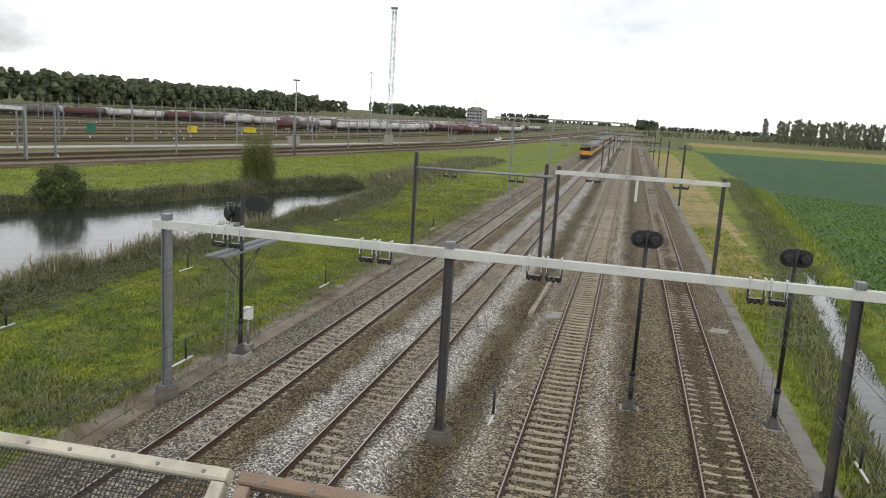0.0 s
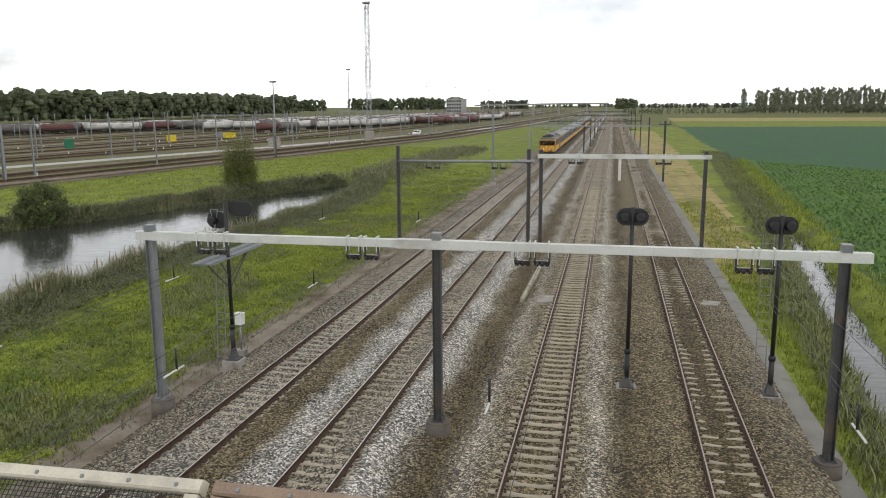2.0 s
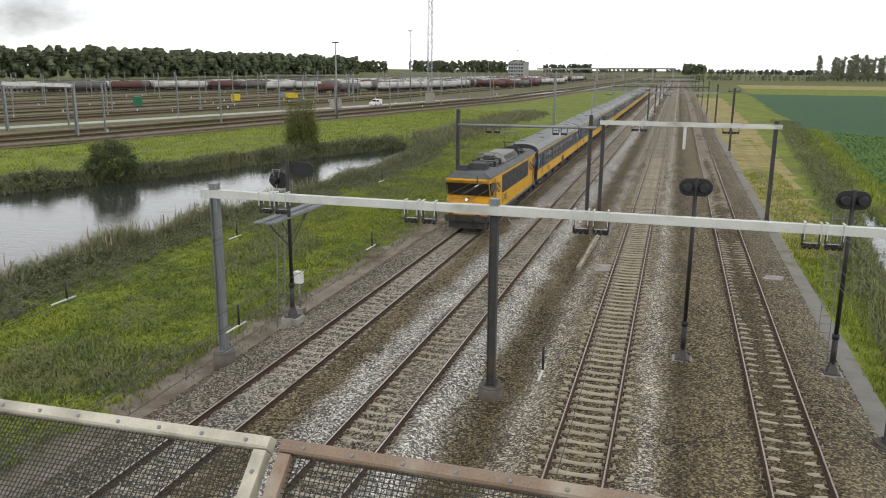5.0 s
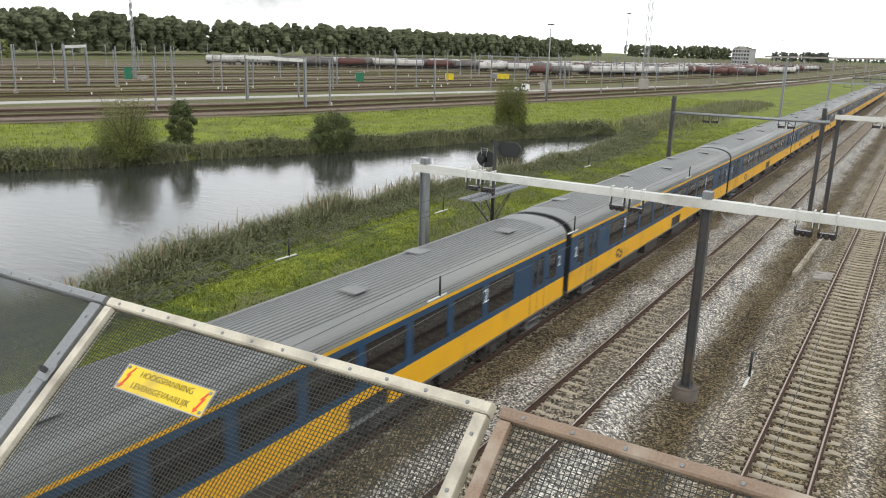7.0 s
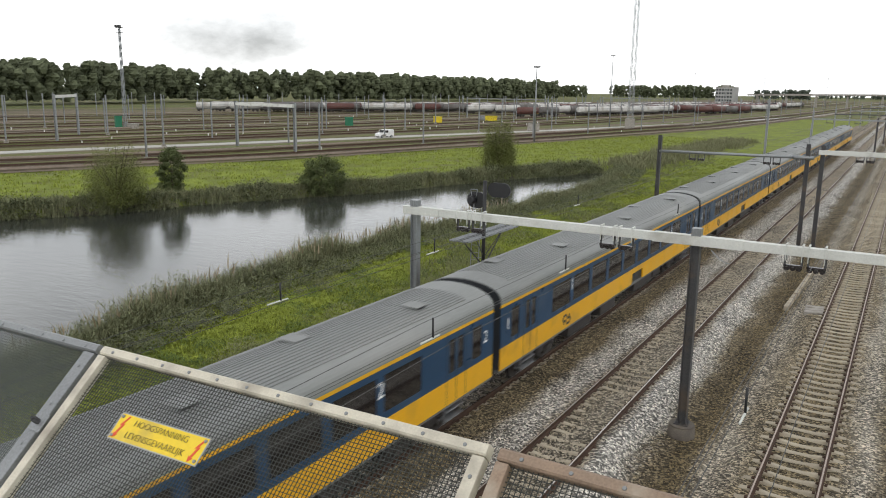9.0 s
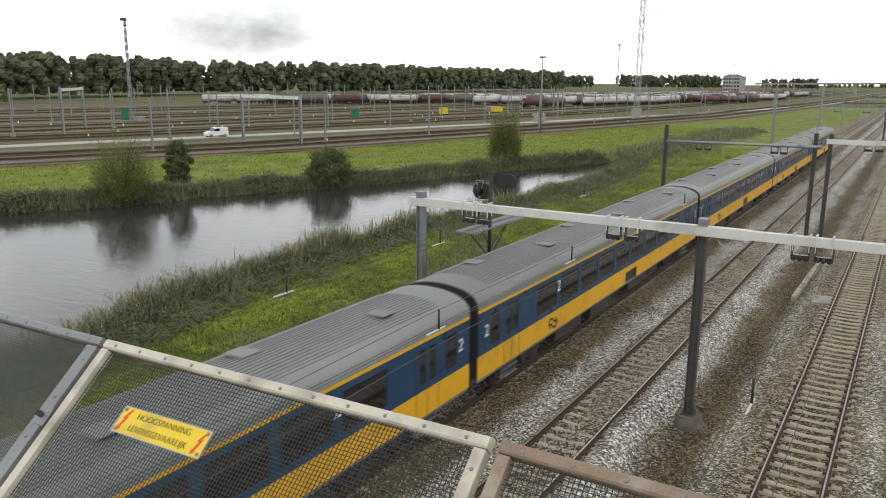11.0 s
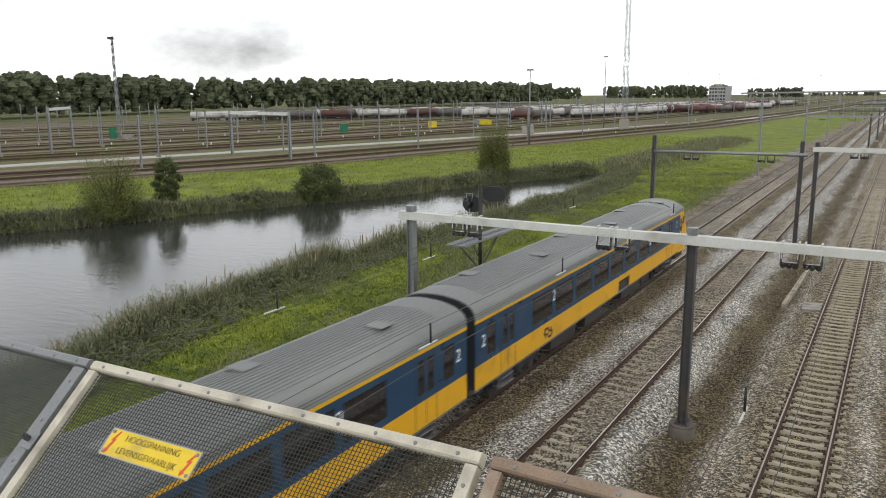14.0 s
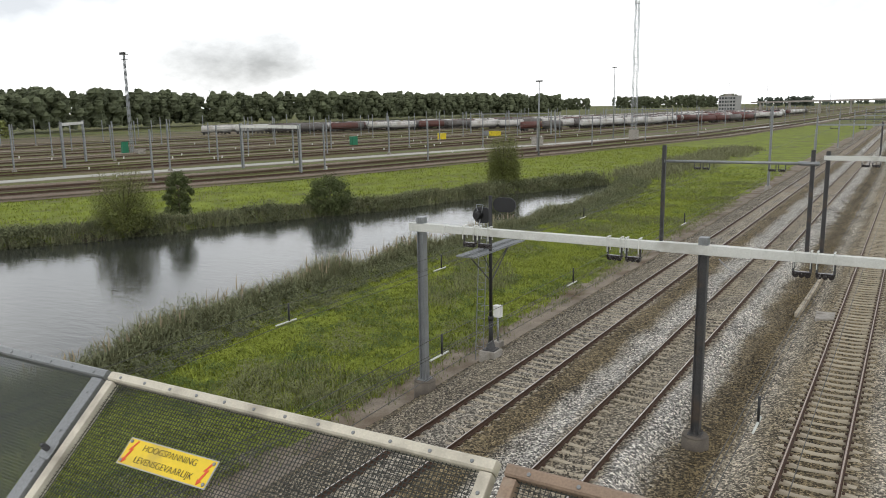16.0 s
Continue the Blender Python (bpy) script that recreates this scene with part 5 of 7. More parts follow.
def pantograph(par, y, z, raised=False):
    bm = bmesh.new()
    for s in (-0.75, 0.75):
        rod(bm, (s, y - 0.9, z + 0.22), (s, y + 0.9, z + 0.22), 0.04, n=6)
    for k in (-0.9, 0.9):
        rod(bm, (-0.75, y + k, z + 0.22), (0.75, y + k, z + 0.22), 0.04, n=6)
    box(bm, -0.4, 0.4, y + 0.6, y + 0.95, z + 0.12, z + 0.40)
    pg = part("pantograph_base", bm, M["t_kit"], par)
    for s in (-0.75, 0.75):
        for k in (-0.8, 0.8):
            bm = bmesh.new()
            for i in range(4):
                rod(bm, (s, y + k, z - 0.28 + i * 0.12), (s, y + k, z - 0.18 + i * 0.12), 0.12, 0.08, n=8)
            part("pantograph_insulator", bm, M["insulator"], pg)
    zk, zh = (z + 0.85, 5.30) if raised else (z + 0.40, z + 0.62)
    yk, yh = (y - 0.85, y + 0.1) if raised else (y - 0.75, y + 0.58)
    bm = bmesh.new()
    for s in (-0.35, 0.35):
        rod(bm, (s * 1.6, y + 0.8, z + 0.28), (s, yk, zk), 0.035, n=6)
        rod(bm, (s, yk, zk), (s * 1.3, yh, zh - 0.04), 0.028, n=6)
    rod(bm, (-0.35, yk, zk), (0.35, yk, zk), 0.04, n=6)
    part("pantograph_arm", bm, M["galv_dark"], pg)
    bm = bmesh.new()
    for k in (-0.13, 0.13):
        rod(bm, (-0.6, yh + k, zh), (0.6, yh + k, zh), 0.035, n=6)
        for s in (-1, 1):
            rod(bm, (s * 0.6, yh + k, zh), (s * 0.92, yh + k, zh - 0.14), 0.025, n=6)
    for s in (-0.45, 0.45):
        rod(bm, (s, yh - 0.13, zh), (s, yh + 0.13, zh), 0.02, n=6)
    part("pantograph_head", bm, M["galv"], pg)


def locomotive():
    c = thing("electric_locomotive", pose(0, 0, 0), "yellow and grey electric locomotive with roof hoods", "locomotive")
    W, F0, SH = 1.45, 1.10, 3.42
    y0, y1 = 0.75, LL - 0.75
    # body: main box and two raked cabs
    bm = bmesh.new()
    box(bm, -W, W, y0 + 1.9, y1 - 1.9, F0, SH)
    part("body_side", bm, M["t_yellow"], c, "yellow side wall")
    for s, ye in ((-1, y0), (1, y1)):
        def Y(d):
            return ye - s * d
        bm = bmesh.new()
        # lower nose, then windscreen raked back, roof overhang
        prof = [(Y(1.9), F0), (Y(0.0), F0), (Y(-0.02), 1.55), (Y(0.12), 1.95), (Y(0.42), 2.22), (Y(0.62), 2.28), (Y(0.30), 3.12), (Y(0.20), SH), (Y(1.9), SH)]
        prism(bm, prof, -W, W, axis="x")
        # plan taper of the nose
        for v in bm.verts:
            d = abs(v.co.y - ye)
            if d < 0.8:
                v.co.x *= 0.90 + 0.10 * min(1.0, d / 0.8)
        bmesh.ops.bevel(bm, geom=[e for e in bm.edges if all(abs(v.co.y - ye) < 0.55 and v.co.z < 2.25 for v in e.verts)], offset=0.07, segments=3, affect="EDGES")
        # cab colour holds grime plus painted shade of the front
        cabp = part("cab", bm, M["t_nose_shaded"], c, "grimy yellow angular cab, darkened for shade")
        bm = bmesh.new()
        prism(bm, [(Y(0.625), 2.30), (Y(0.31), 3.12), (Y(0.25), 3.12), (Y(0.565), 2.30)], -1.34, 1.34, axis="x")
        part("windscreen", bm, M["glass"], cabp, "wide dark windscreen")
        bm = bmesh.new()
        prism(bm, [(Y(0.12), SH - 0.12), (Y(-0.04), SH - 0.10), (Y(-0.04), SH), (Y(0.14), SH)], -1.33, 1.33, axis="x")
        part("sun_visor", bm, M["t_yellow"], cabp)
        for sx in (1, -1):
            bm = bmesh.new()
            prism(bm, [(Y(0.66), 2.30), (Y(0.36), 3.12), (Y(1.12), 3.12), (Y(1.12), 2.30)], sx * (W * 0.94), sx * (W + 0.006), axis="x")
            part("cab_side_window", bm, M["glass"], cabp)
            bm = bmesh.new()
            box(bm, sx * W - 0.004, sx * W + 0.008, min(Y(1.25), Y(1.65)), max(Y(1.25), Y(1.65)), 2.5, 3.05)
            part("door_window", bm, M["glass"], cabp)
            bm = bmesh.new()
            for d in (1.18, 1.74):
                box(bm, sx * W - 0.003, sx * W + 0.006, Y(d) - 0.014, Y(d) + 0.014, 1.15, 3.25)
                rod(bm, (sx * (W + 0.05), Y(d), 1.35), (sx * (W + 0.05), Y(d), 2.3), 0.015, n=6)
            part("door_seams", bm, M["t_dark"], cabp)
            for k, (dx, mt) in enumerate(((0.62, M["lamp"] if s < 0 else M["glass"]), (0.90, M["glass"]))):
                bm = bmesh.new()
                rod(bm, (sx * dx, Y(0.15), 1.62), (sx * dx, Y(-0.09), 1.62), 0.125, 0.115, n=14)
                hs = part("lamp_housing", bm, M["galv"], cabp)
                bm = bmesh.new()
                rod(bm, (sx * dx, Y(-0.09), 1.62), (sx * dx, Y(-0.10), 1.62), 0.075, n=14)
                part("lens", bm, mt, hs)
            bm = bmesh.new()
            rod(bm, (sx * 0.87, Y(-0.02), 1.05), (sx * 0.87, Y(-0.42), 1.05), 0.11, n=10)
            rod(bm, (sx * 0.87, Y(-0.42), 1.05), (sx * 0.87, Y(-0.48), 1.05), 0.25, n=16)
            part("buffer", bm, M["t_under"], c)
            bm = bmesh.new()
            prev = None
            for i in range(8):
                q = Vector((sx * (0.42 + 0.05 * i / 7), Y(-0.1 - 0.12 * math.sin(math.pi * i / 7)), 1.0 - 0.75 * math.sin(math.pi * 0.55 * i / 7)))
                if prev:
                    rod(bm, prev, q, 0.028, n=6)
                prev = q
            part("brake_hose", bm, M["rubber"], c)
        bm = bmesh.new()
        rod(bm, (0, Y(0.35), 2.12), (0, Y(0.02), 2.12), 0.14, 0.13, n=14)
        hs = part("lamp_housing", bm, M["galv"], cabp)
        bm = bmesh.new()
        rod(bm, (0, Y(0.02), 2.12), (0, Y(0.01), 2.12), 0.08, n=14)
        part("lens", bm, M["lamp"] if s < 0 else M["glass"], hs)
        bm = bmesh.new()
        box(bm, -1.38, 1.38, min(Y(0.5), Y(-0.06)), max(Y(0.5), Y(-0.06)), 0.72, F0 + 0.02, 0.03)
        box(bm, -1.15, 1.15, min(Y(0.9), Y(0.1)), max(Y(0.9), Y(0.1)), 0.28, 0.72)
        rod(bm, (0, Y(0.0), 0.98), (0, Y(-0.3), 0.92), 0.07, n=8)
        part("buffer_beam", bm, M["t_under"], c)
        for k in (-0.45, 0.35):
            bm = bmesh.new()
            rod(bm, (k, Y(0.40), 2.38), (k + 0.35, Y(0.22), 2.95), 0.012, n=5)
            part("wiper", bm, M["rubber"], cabp)
    for s in (1, -1):
        bm = bmesh.new()
        box(bm, s * W - 0.004, s * W + 0.012, 4.4, LL - 4.4, 2.05, 3.25)
        pn = part("side_grille", bm, M["t_dark"], c, "long dark louvred side panel")
        bm = bmesh.new()
        for i in range(9):
            z = 2.12 + 0.12 * i
            box(bm, s * W + 0.010, s * W + 0.020, 4.5, LL - 4.5, z, z + 0.03)
        part("louvre", bm, M["t_dark"], pn)
        for yy in (3.25, LL - 3.25):
            logo(c, s * (W + 0.006), yy, 2.62, 0.98, M["t_dark"])
        lettering("1749", 0.80, M["t_dark"], c, Matrix.Translation((s * (W + 0.006), 5.25 if s > 0 else LL - 5.25, 1.60)) @ pose(0, 0, 0, 90, 0, 90 if s > 0 else -90), name="fleet_number", shear=0.0, label="black fleet number")
        bm = bmesh.new()
        box(bm, s * (W - 0.02) - 0.02, s * (W - 0.02) + 0.02, y0 + 0.3, y1 - 0.3, 0.93, F0)
        part("skirt", bm, M["t_skirt"], c, "grey side skirt")
        bm = bmesh.new()
        prism(bm, [(s * W, SH), (s * W, SH + 0.05), (s * (W - 0.42), SH + 0.36), (s * (W - 0.42), SH)], y0 + 0.35, y1 - 0.35)
        part("roof_slope", bm, M["t_loco_roof"], c)
        bm = bmesh.new()
        box(bm, s * W - 0.006, s * W + 0.006, y0 + 1.2, y1 - 1.2, SH - 0.12, SH - 0.0)
        part("roof_stripe", bm, M["t_yellow"], c)
    bm = bmesh.new()
    box(bm, -1.03, 1.03, y0 + 0.4, y1 - 0.4, SH - 0.02, SH + 0.14, 0.02)
    roof = part("roof_deck", bm, M["t_deck"], c, "brown-grey roof deck")
    for a, b in ((y0 + 0.12, 4.3), (LL - 3.0, y1 - 0.12)):
        bm = bmesh.new()
        prism(bm, [(-1.42, SH), (-1.42, SH + 0.08), (-1.03, SH + 0.37), (1.03, SH + 0.37), (1.42, SH + 0.08), (1.42, SH)], a, b)
        for v in bm.verts:
            out = a if v.co.y < 9 else b
            if abs(v.co.y - out) < 0.01:
                v.co.y += (0.35 if v.co.y < 9 else -0.35) * min(1, (v.co.z - SH) / 0.37)
                v.co.x *= 0.93
        part("cab_roof", bm, M["t_loco_roof"], c, "dark grey cab roof")
    for s in (1, -1):
        bm = bmesh.new()
        for k in range(6):
            ya = 4.5 + k * 1.75
            box(bm, s * 1.10 - 0.02, s * 1.10 + 0.02, ya, ya + 0.05, SH + 0.3, SH + 0.36)
        rod(bm, (s * 1.05, 4.3, SH + 0.36), (s * 1.05, LL - 3.0, SH + 0.36), 0.03, n=6)
        part("roof_rail", bm, M["t_kit"], roof)
    bm = bmesh.new()
    prof = [(-0.98, SH + 0.12), (-0.98, SH + 0.36), (-0.66, SH + 0.80), (0.66, SH + 0.80), (0.98, SH + 0.36), (0.98, SH + 0.12)]
    prism(bm, prof, 7.3, 11.9)
    for v in bm.verts:
        if v.co.z > SH + 0.5:
            v.co.y += 0.40 if v.co.y < 9 else -0.2
    hood = part("roof_hood", bm, M["t_hood"], c, "large grey roof hood")
    for s in (1, -1):
        for k in range(4):
            ya = 7.85 + k * 0.98
            bm = bmesh.new()
            prism(bm, [(s * 0.955, SH + 0.40), (s * 0.74, SH + 0.695), (s * 0.755, SH + 0.71), (s * 0.97, SH + 0.415)], ya, ya + 0.84)
            grille = part("hood_grille", bm, M["t_kit"], hood)
            bm = bmesh.new()
            for i in range(5):
                f = (i + 0.5) / 5
                bar(bm, (s * (0.975 - 0.215 * f), ya + 0.02, SH + 0.42 + 0.295 * f), (s * (0.975 - 0.215 * f), ya + 0.82, SH + 0.42 + 0.295 * f), 0.02, 0.02)
            part("grille_slats", bm, M["t_hood"], grille)
    for x0, x1, ya, yb, h, mt in ((-0.98, -0.22, 1.75, 2.5, 0.34, "t_kit"), (-0.42, 0.78, 2.45, 3.75, 0.42, "t_kit"), (-0.5, 0.35, 13.5, 15.4, 0.45, "t_kit"), (0.42, 0.8, 12.5, 13.0, 0.34, "t_kit"), (0.15, 0.6, 5.0, 5.5, 0.34, "t_kit")):
        zb = SH + (0.36 if ya < 4 or ya > 15 else 0.13)
        bm = bmesh.new()
        box(bm, x0, x1, ya, yb, zb - 0.02, zb + h)
        for v in bm.verts:
            if v.co.z > zb + 0.1:
                v.co.x += 0.1 if v.co.x < (x0 + x1) / 2 else -0.1
                v.co.y += 0.06 if v.co.y < (ya + yb) / 2 else -0.06
        bmesh.ops.bevel(bm, geom=list(bm.edges), offset=0.02, segments=2, affect="EDGES")
        rb_ = part("roof_box", bm, M[mt], roof)
        if ya < 4:
            bm = bmesh.new()
            box(bm, x1 - 0.07, x1 - 0.025, ya + 0.12, yb - 0.12, zb + 0.08, zb + h * 0.75)
            part("vent_panel", bm, M["t_kit"], rb_)
    pantograph(c, 5.9, SH + 0.42)
    pantograph(c, 13.7, SH + 0.36, raised=True)
    for k in range(4):
        bm = bmesh.new()
        for i in range(4):
            rod(bm, (0.5 - 0.34 * k, 12.7, SH + 0.14 + i * 0.08), (0.5 - 0.34 * k, 12.7, SH + 0.21 + i * 0.08), 0.1, 0.06, n=10)
        part("roof_insulator", bm, M["insulator"], roof)
    bm = bmesh.new()
    rod(bm, (0.16, 12.6, SH + 0.46), (0.16, 15.2, SH + 0.5), 0.03, n=6)
    rod(bm, (-0.52, 12.6, SH + 0.46), (-0.52, 15.2, SH + 0.5), 0.03, n=6)
    part("roof_busbar", bm, M["galv_dark"], roof)
    bm = bmesh.new()
    box(bm, -1.2, 1.2, y0 + 0.6, y1 - 0.6, 0.78, F0 - 0.01)
    box(bm, -1.25, 1.25, 7.2, 10.8, 0.35, 0.8, 0.03)
    part("underframe", bm, M["t_under"], c)
    bogie(c, 4.1, 3.0, 0.62)
    bogie(c, LL - 4.1, 3.0, 0.62)
    # the drawing above is of an 18 m body; this one is longer
    for o in c.children_recursive:
        if o.matrix_basis.is_identity:
            o.data.transform(Matrix.Diagonal((1, STRETCH, 1, 1)))
        else:
            o.matrix_basis = Matrix.Translation((0, o.matrix_basis.translation.y * (STRETCH - 1), 0)) @ o.matrix_basis
    return c


loco = locomotive()
train = [(loco, 0.0)]
second, first, driving = coach("2"), coach("1"), coach("2", cab=True)
first["label"] = "first-class blue and yellow express coach with grey roof"
order = [second, None, None, first, None, None, "first", None, driving]
for i, o in enumerate(order):
    off = LL * STRETCH + CL * i
    if o is None:
        o = copy_thing(second, pose(0, 0, 0))
    elif o == "first":
        o = copy_thing(first, pose(0, 0, 0))
    train.append((o, off))

# ---------------------------------------------------------------- van on the yard road
ROAD = [(20, -131), (50, -126), (75, -121.5), (101, -113.5), (152, -99.5), (206, -84.5), (260, -73), (294, -66), (345, -57), (420, -47), (560, -36)]


def small_van():
    v = thing("delivery_van", pose(0, 0, 0), "small white delivery van driving on the yard road", "van")
    bm = bmesh.new()
    prof = [(-2.1, 0.35), (-2.15, 0.75), (-2.05, 1.0), (-1.15, 1.15), (-0.55, 1.72), (-0.2, 1.84), (2.05, 1.84), (2.15, 1.7), (2.15, 0.35)]
    prism(bm, prof, -0.85, 0.85, axis="x")
    bmesh.ops.bevel(bm, geom=list(bm.edges), offset=0.05, segments=2, affect="EDGES")
    part("body", bm, M["van_white"], v)
    for s in (1, -1):
        bm = bmesh.new()
        prism(bm, [(-0.95, 1.18), (-0.50, 1.64), (0.35, 1.68), (0.35, 1.15)], s * 0.845, s * 0.862, axis="x")
        part("side_window", bm, M["glass"], v)
        for y in (-1.35, 1.35):
            bm = bmesh.new()
            rod(bm, (s * 0.68, y, 0.32), (s * 0.88, y, 0.32), 0.32, n=16)
            w = part("wheel", bm, M["rubber"], v)
            bm = bmesh.new()
            rod(bm, (s * 0.88, y, 0.32), (s * 0.89, y, 0.32), 0.19, n=12)
            part("hubcap", bm, M["galv"], w)
    bm = bmesh.new()
    prism(bm, [(-1.13, 1.19), (-0.60, 1.68), (-0.63, 1.71), (-1.17, 1.21)], -0.72, 0.72, axis="x")
    part("windscreen", bm, M["glass"], v)
    return v


van = small_van()


# ---------------------------------------------------------------- marshalling yard beyond the canal
EDGE = [(-60, -150), (20, -112), (54, -97), (91, -83), (167, -66.5), (262, -51), (380, -44), (452, -40), (700, -32), (1700, -26)]
WAGONS = [(150, -330), (190, -298), (231, -266), (305, -208), (351, -172), (430, -138), (549, -104), (700, -86), (1000, -70)]
YARD_Z = -0.62


def strip(name, line, w, z, ys, material, label, cat):
    v = []
    for y in ys:
        x = interp(line, y)
        v += [(x - w / 2, y, z), (x + w / 2, y, z), (x - w / 2, y, z - 0.5), (x + w / 2, y, z - 0.5)]
    f = []
    for i in range(len(ys) - 1):
        o = 4 * i
        f += [(o, o + 1, o + 5, o + 4), (o + 1, o + 3, o + 7, o + 5), (o + 2, o, o + 4, o + 6)]
    return tagged(raw(name, v, f, material), label, cat, kind="structure")


# the yard's flat bed
yy = [(-60 + 20 * i) for i in range(40)] + [900, 1200, 1700]
v = []
for y in yy:
    x = interp(EDGE, y)
    v += [(x + 3.5, y, -0.72), (x - 40, y, -0.70), (x - 130, y, -0.70), (x - 270, y, -0.72)]
f = [(4 * i + k, 4 * i + k + 1, 4 * i + k + 5, 4 * i + k + 4) for i in range(len(yy) - 1) for k in range(3)]
tagged(raw("yard_bed", v, f, M["yard"]), "weedy brown ballast bed of a marshalling yard", "ground", kind="structure")
strip("yard_road", ROAD, 5.2, -0.64, [(-40 + 15 * i) for i in range(40)], M["road"], "pale concrete service road through the yard", "road")

YARD_TRACKS = [0, 5, 13, 18, 44, 52, 62, 70, 84, 96, 110, 124, 140, 158, 176, 196]
ys = [(-50 + 12 * i) for i in range(54)] + [680, 800, 1000, 1400]
for k, off in enumerate(YARD_TRACKS):
    line = [(y, x - off) for y, x in EDGE]
    t = thing("yard_track", pose(0, 0, 0), "rusty siding track in the marshalling yard", "railway track", "sidings in the yard", "structure")
    bm = bmesh.new()
    for a, b in zip(ys, ys[1:]):
        bar(bm, (interp(line, a), a, -0.62), (interp(line, b), b, -0.62), 2.2, 0.14)
    part("sleeper_bed", bm, M["yard"], t)
    for s in (-0.75, 0.75):
        bm = bmesh.new()
        for a, b in zip(ys, ys[1:]):
            bar(bm, (interp(line, a) + s, a, -0.46), (interp(line, b) + s, b, -0.46), 0.10, 0.16)
        part("rail", bm, M["rust"] if k % 3 else M["rail_top_rusty"], t)


# weedy green strips between sidings
for k, off in enumerate((9, 24.5, 38, 57, 77, 103, 131, 167)):
    line = [(y, x - off) for y, x in EDGE]
    o = strip("weed_strip", line, (3.5, 4.5, 5, 4, 5, 6, 6, 8)[k], -0.66, ys, M["grass_far"], "green weedy strip between yard sidings", "grass")


def yard_post():
    p = thing("yard_post", pose(0, 0, 0), "grey steel overhead-line post in the yard", "catenary post", "posts in the yard")
    bm = bmesh.new()
    h_post(bm, 0, 0, -0.75, 7.6, 0.24, 0.24, 0.04)
    part("post", bm, M["galv"], p)
    bm = bmesh.new()
    box(bm, -0.3, 0.3, -0.3, 0.3, -0.8, -0.35, 0.03)
    part("concrete_base", bm, M["concrete"], p)
    return p


base_post = yard_post()
spots = []
r2 = random.Random(11)
for off in (9, 27, 48, 66, 80, 103, 131, 150, 167, 186, 208):
    y = r2.uniform(30, 60)
    while y < 800:
        spots.append((interp(EDGE, y) - off + r2.uniform(-1, 1), y))
        y += r2.uniform(18, 32) * (1 + y / 420)
base_post.matrix_basis = pose(spots[0][0], spots[0][1], 0)
for x, y in spots[1:]:
    copy_thing(base_post, pose(x, y, r2.uniform(-0.8, 0.6)))


def yard_portal(x0, y0, x1, y1, h, pale):
    p = thing("yard_portal", pose(0, 0, 0), "overhead-line portal frame with a pale beam in the yard", "catenary portal", "portals in the yard")
    for x, y in ((x0, y0), (x1, y1)):
        bm = bmesh.new()
        h_post(bm, x, y, -0.8, h + 0.3, 0.42, 0.42, 0.06)
        part("post", bm, M["galv"], p)
    bm = bmesh.new()
    bar(bm, (x0, y0, h - 0.2), (x1, y1, h - 0.2), 0.3, 0.55 if pale else 0.3)
    part("beam", bm, M["beam"] if pale else M["galv"], p)


yard_portal(-105.5, 104.6, -87.0, 99.7, 7.3, True)
yard_portal(-155, 106, -139, 90.5, 8.0, True)
for y in (265, 400):
    x = interp(EDGE, y)
    yard_portal(x - 100, y + 8, x - 62, y, 7.2, False)
# yard wires as thin strands
for off in (13, 44, 62, 84, 110, 140, 176):
    w = thing("overhead_wire", pose(0, 0, 0), "thin overhead wire above yard sidings", "overhead wire", "wires over the yard")
    bm = bmesh.new()
    for a, b in zip(ys[4:], ys[5:]):
        rod(bm, (interp(EDGE, a) - off, a, 5.6), (interp(EDGE, b) - off, b, 5.6), 0.03, n=4, caps=False)
    part("strand", bm, M["wire"], w)


def tank_wagon(mt, label, hopper=False):
    w = thing("freight_wagon", pose(0, 0, 0), label, "freight wagon", "wagons standing in the yard")
    bm = bmesh.new()
    if hopper:
        prism(bm, [(-1.4, 1.6), (-1.45, 3.6), (-0.9, 4.0), (0.9, 4.0), (1.45, 3.6), (1.4, 1.6), (0.8, 1.1), (-0.8, 1.1)], -6.2, 6.2)
        hop = part("hopper", bm, mt, w)
        for k in range(9):
            bm = bmesh.new()
            box(bm, -1.5, 1.5, -6.1 + k * 1.5, -5.98 + k * 1.5, 1.6, 3.6)
            part("rib", bm, mt, hop)
    else:
        for a, b, r0, r1 in ((-6.3, -5.9, 0.9, 1.45), (-5.9, 5.9, 1.45, 1.45), (5.9, 6.3, 1.45, 0.9)):
            rod(bm, (0, a, 2.55), (0, b, 2.55), r0, r1, n=20)
        tank = part("tank", bm, mt, w)
        bm = bmesh.new()
        rod(bm, (0, 0, 3.9), (0, 0, 4.25), 0.35, n=10)
        box(bm, -0.5, 0.5, -1.4, 1.4, 3.96, 4.02)
        part("dome", bm, M["tank_grey"], tank)
    bm = bmesh.new()
    box(bm, -1.3, 1.3, -6.6, 6.6, 0.95, 1.15)
    part("frame", bm, M["t_under"], w)
    for y in (-4.4, 4.4):
        bm = bmesh.new()
        for k in (-0.9, 0.9):
            for s in (-1, 1):
                rod(bm, (s * 0.68, y + k, 0.46), (s * 0.82, y + k, 0.46), 0.46, n=12)
        box(bm, -1.05, 1.05, y - 1.4, y + 1.4, 0.5, 0.85)
        part("bogie", bm, M["t_under"], w)
    return w


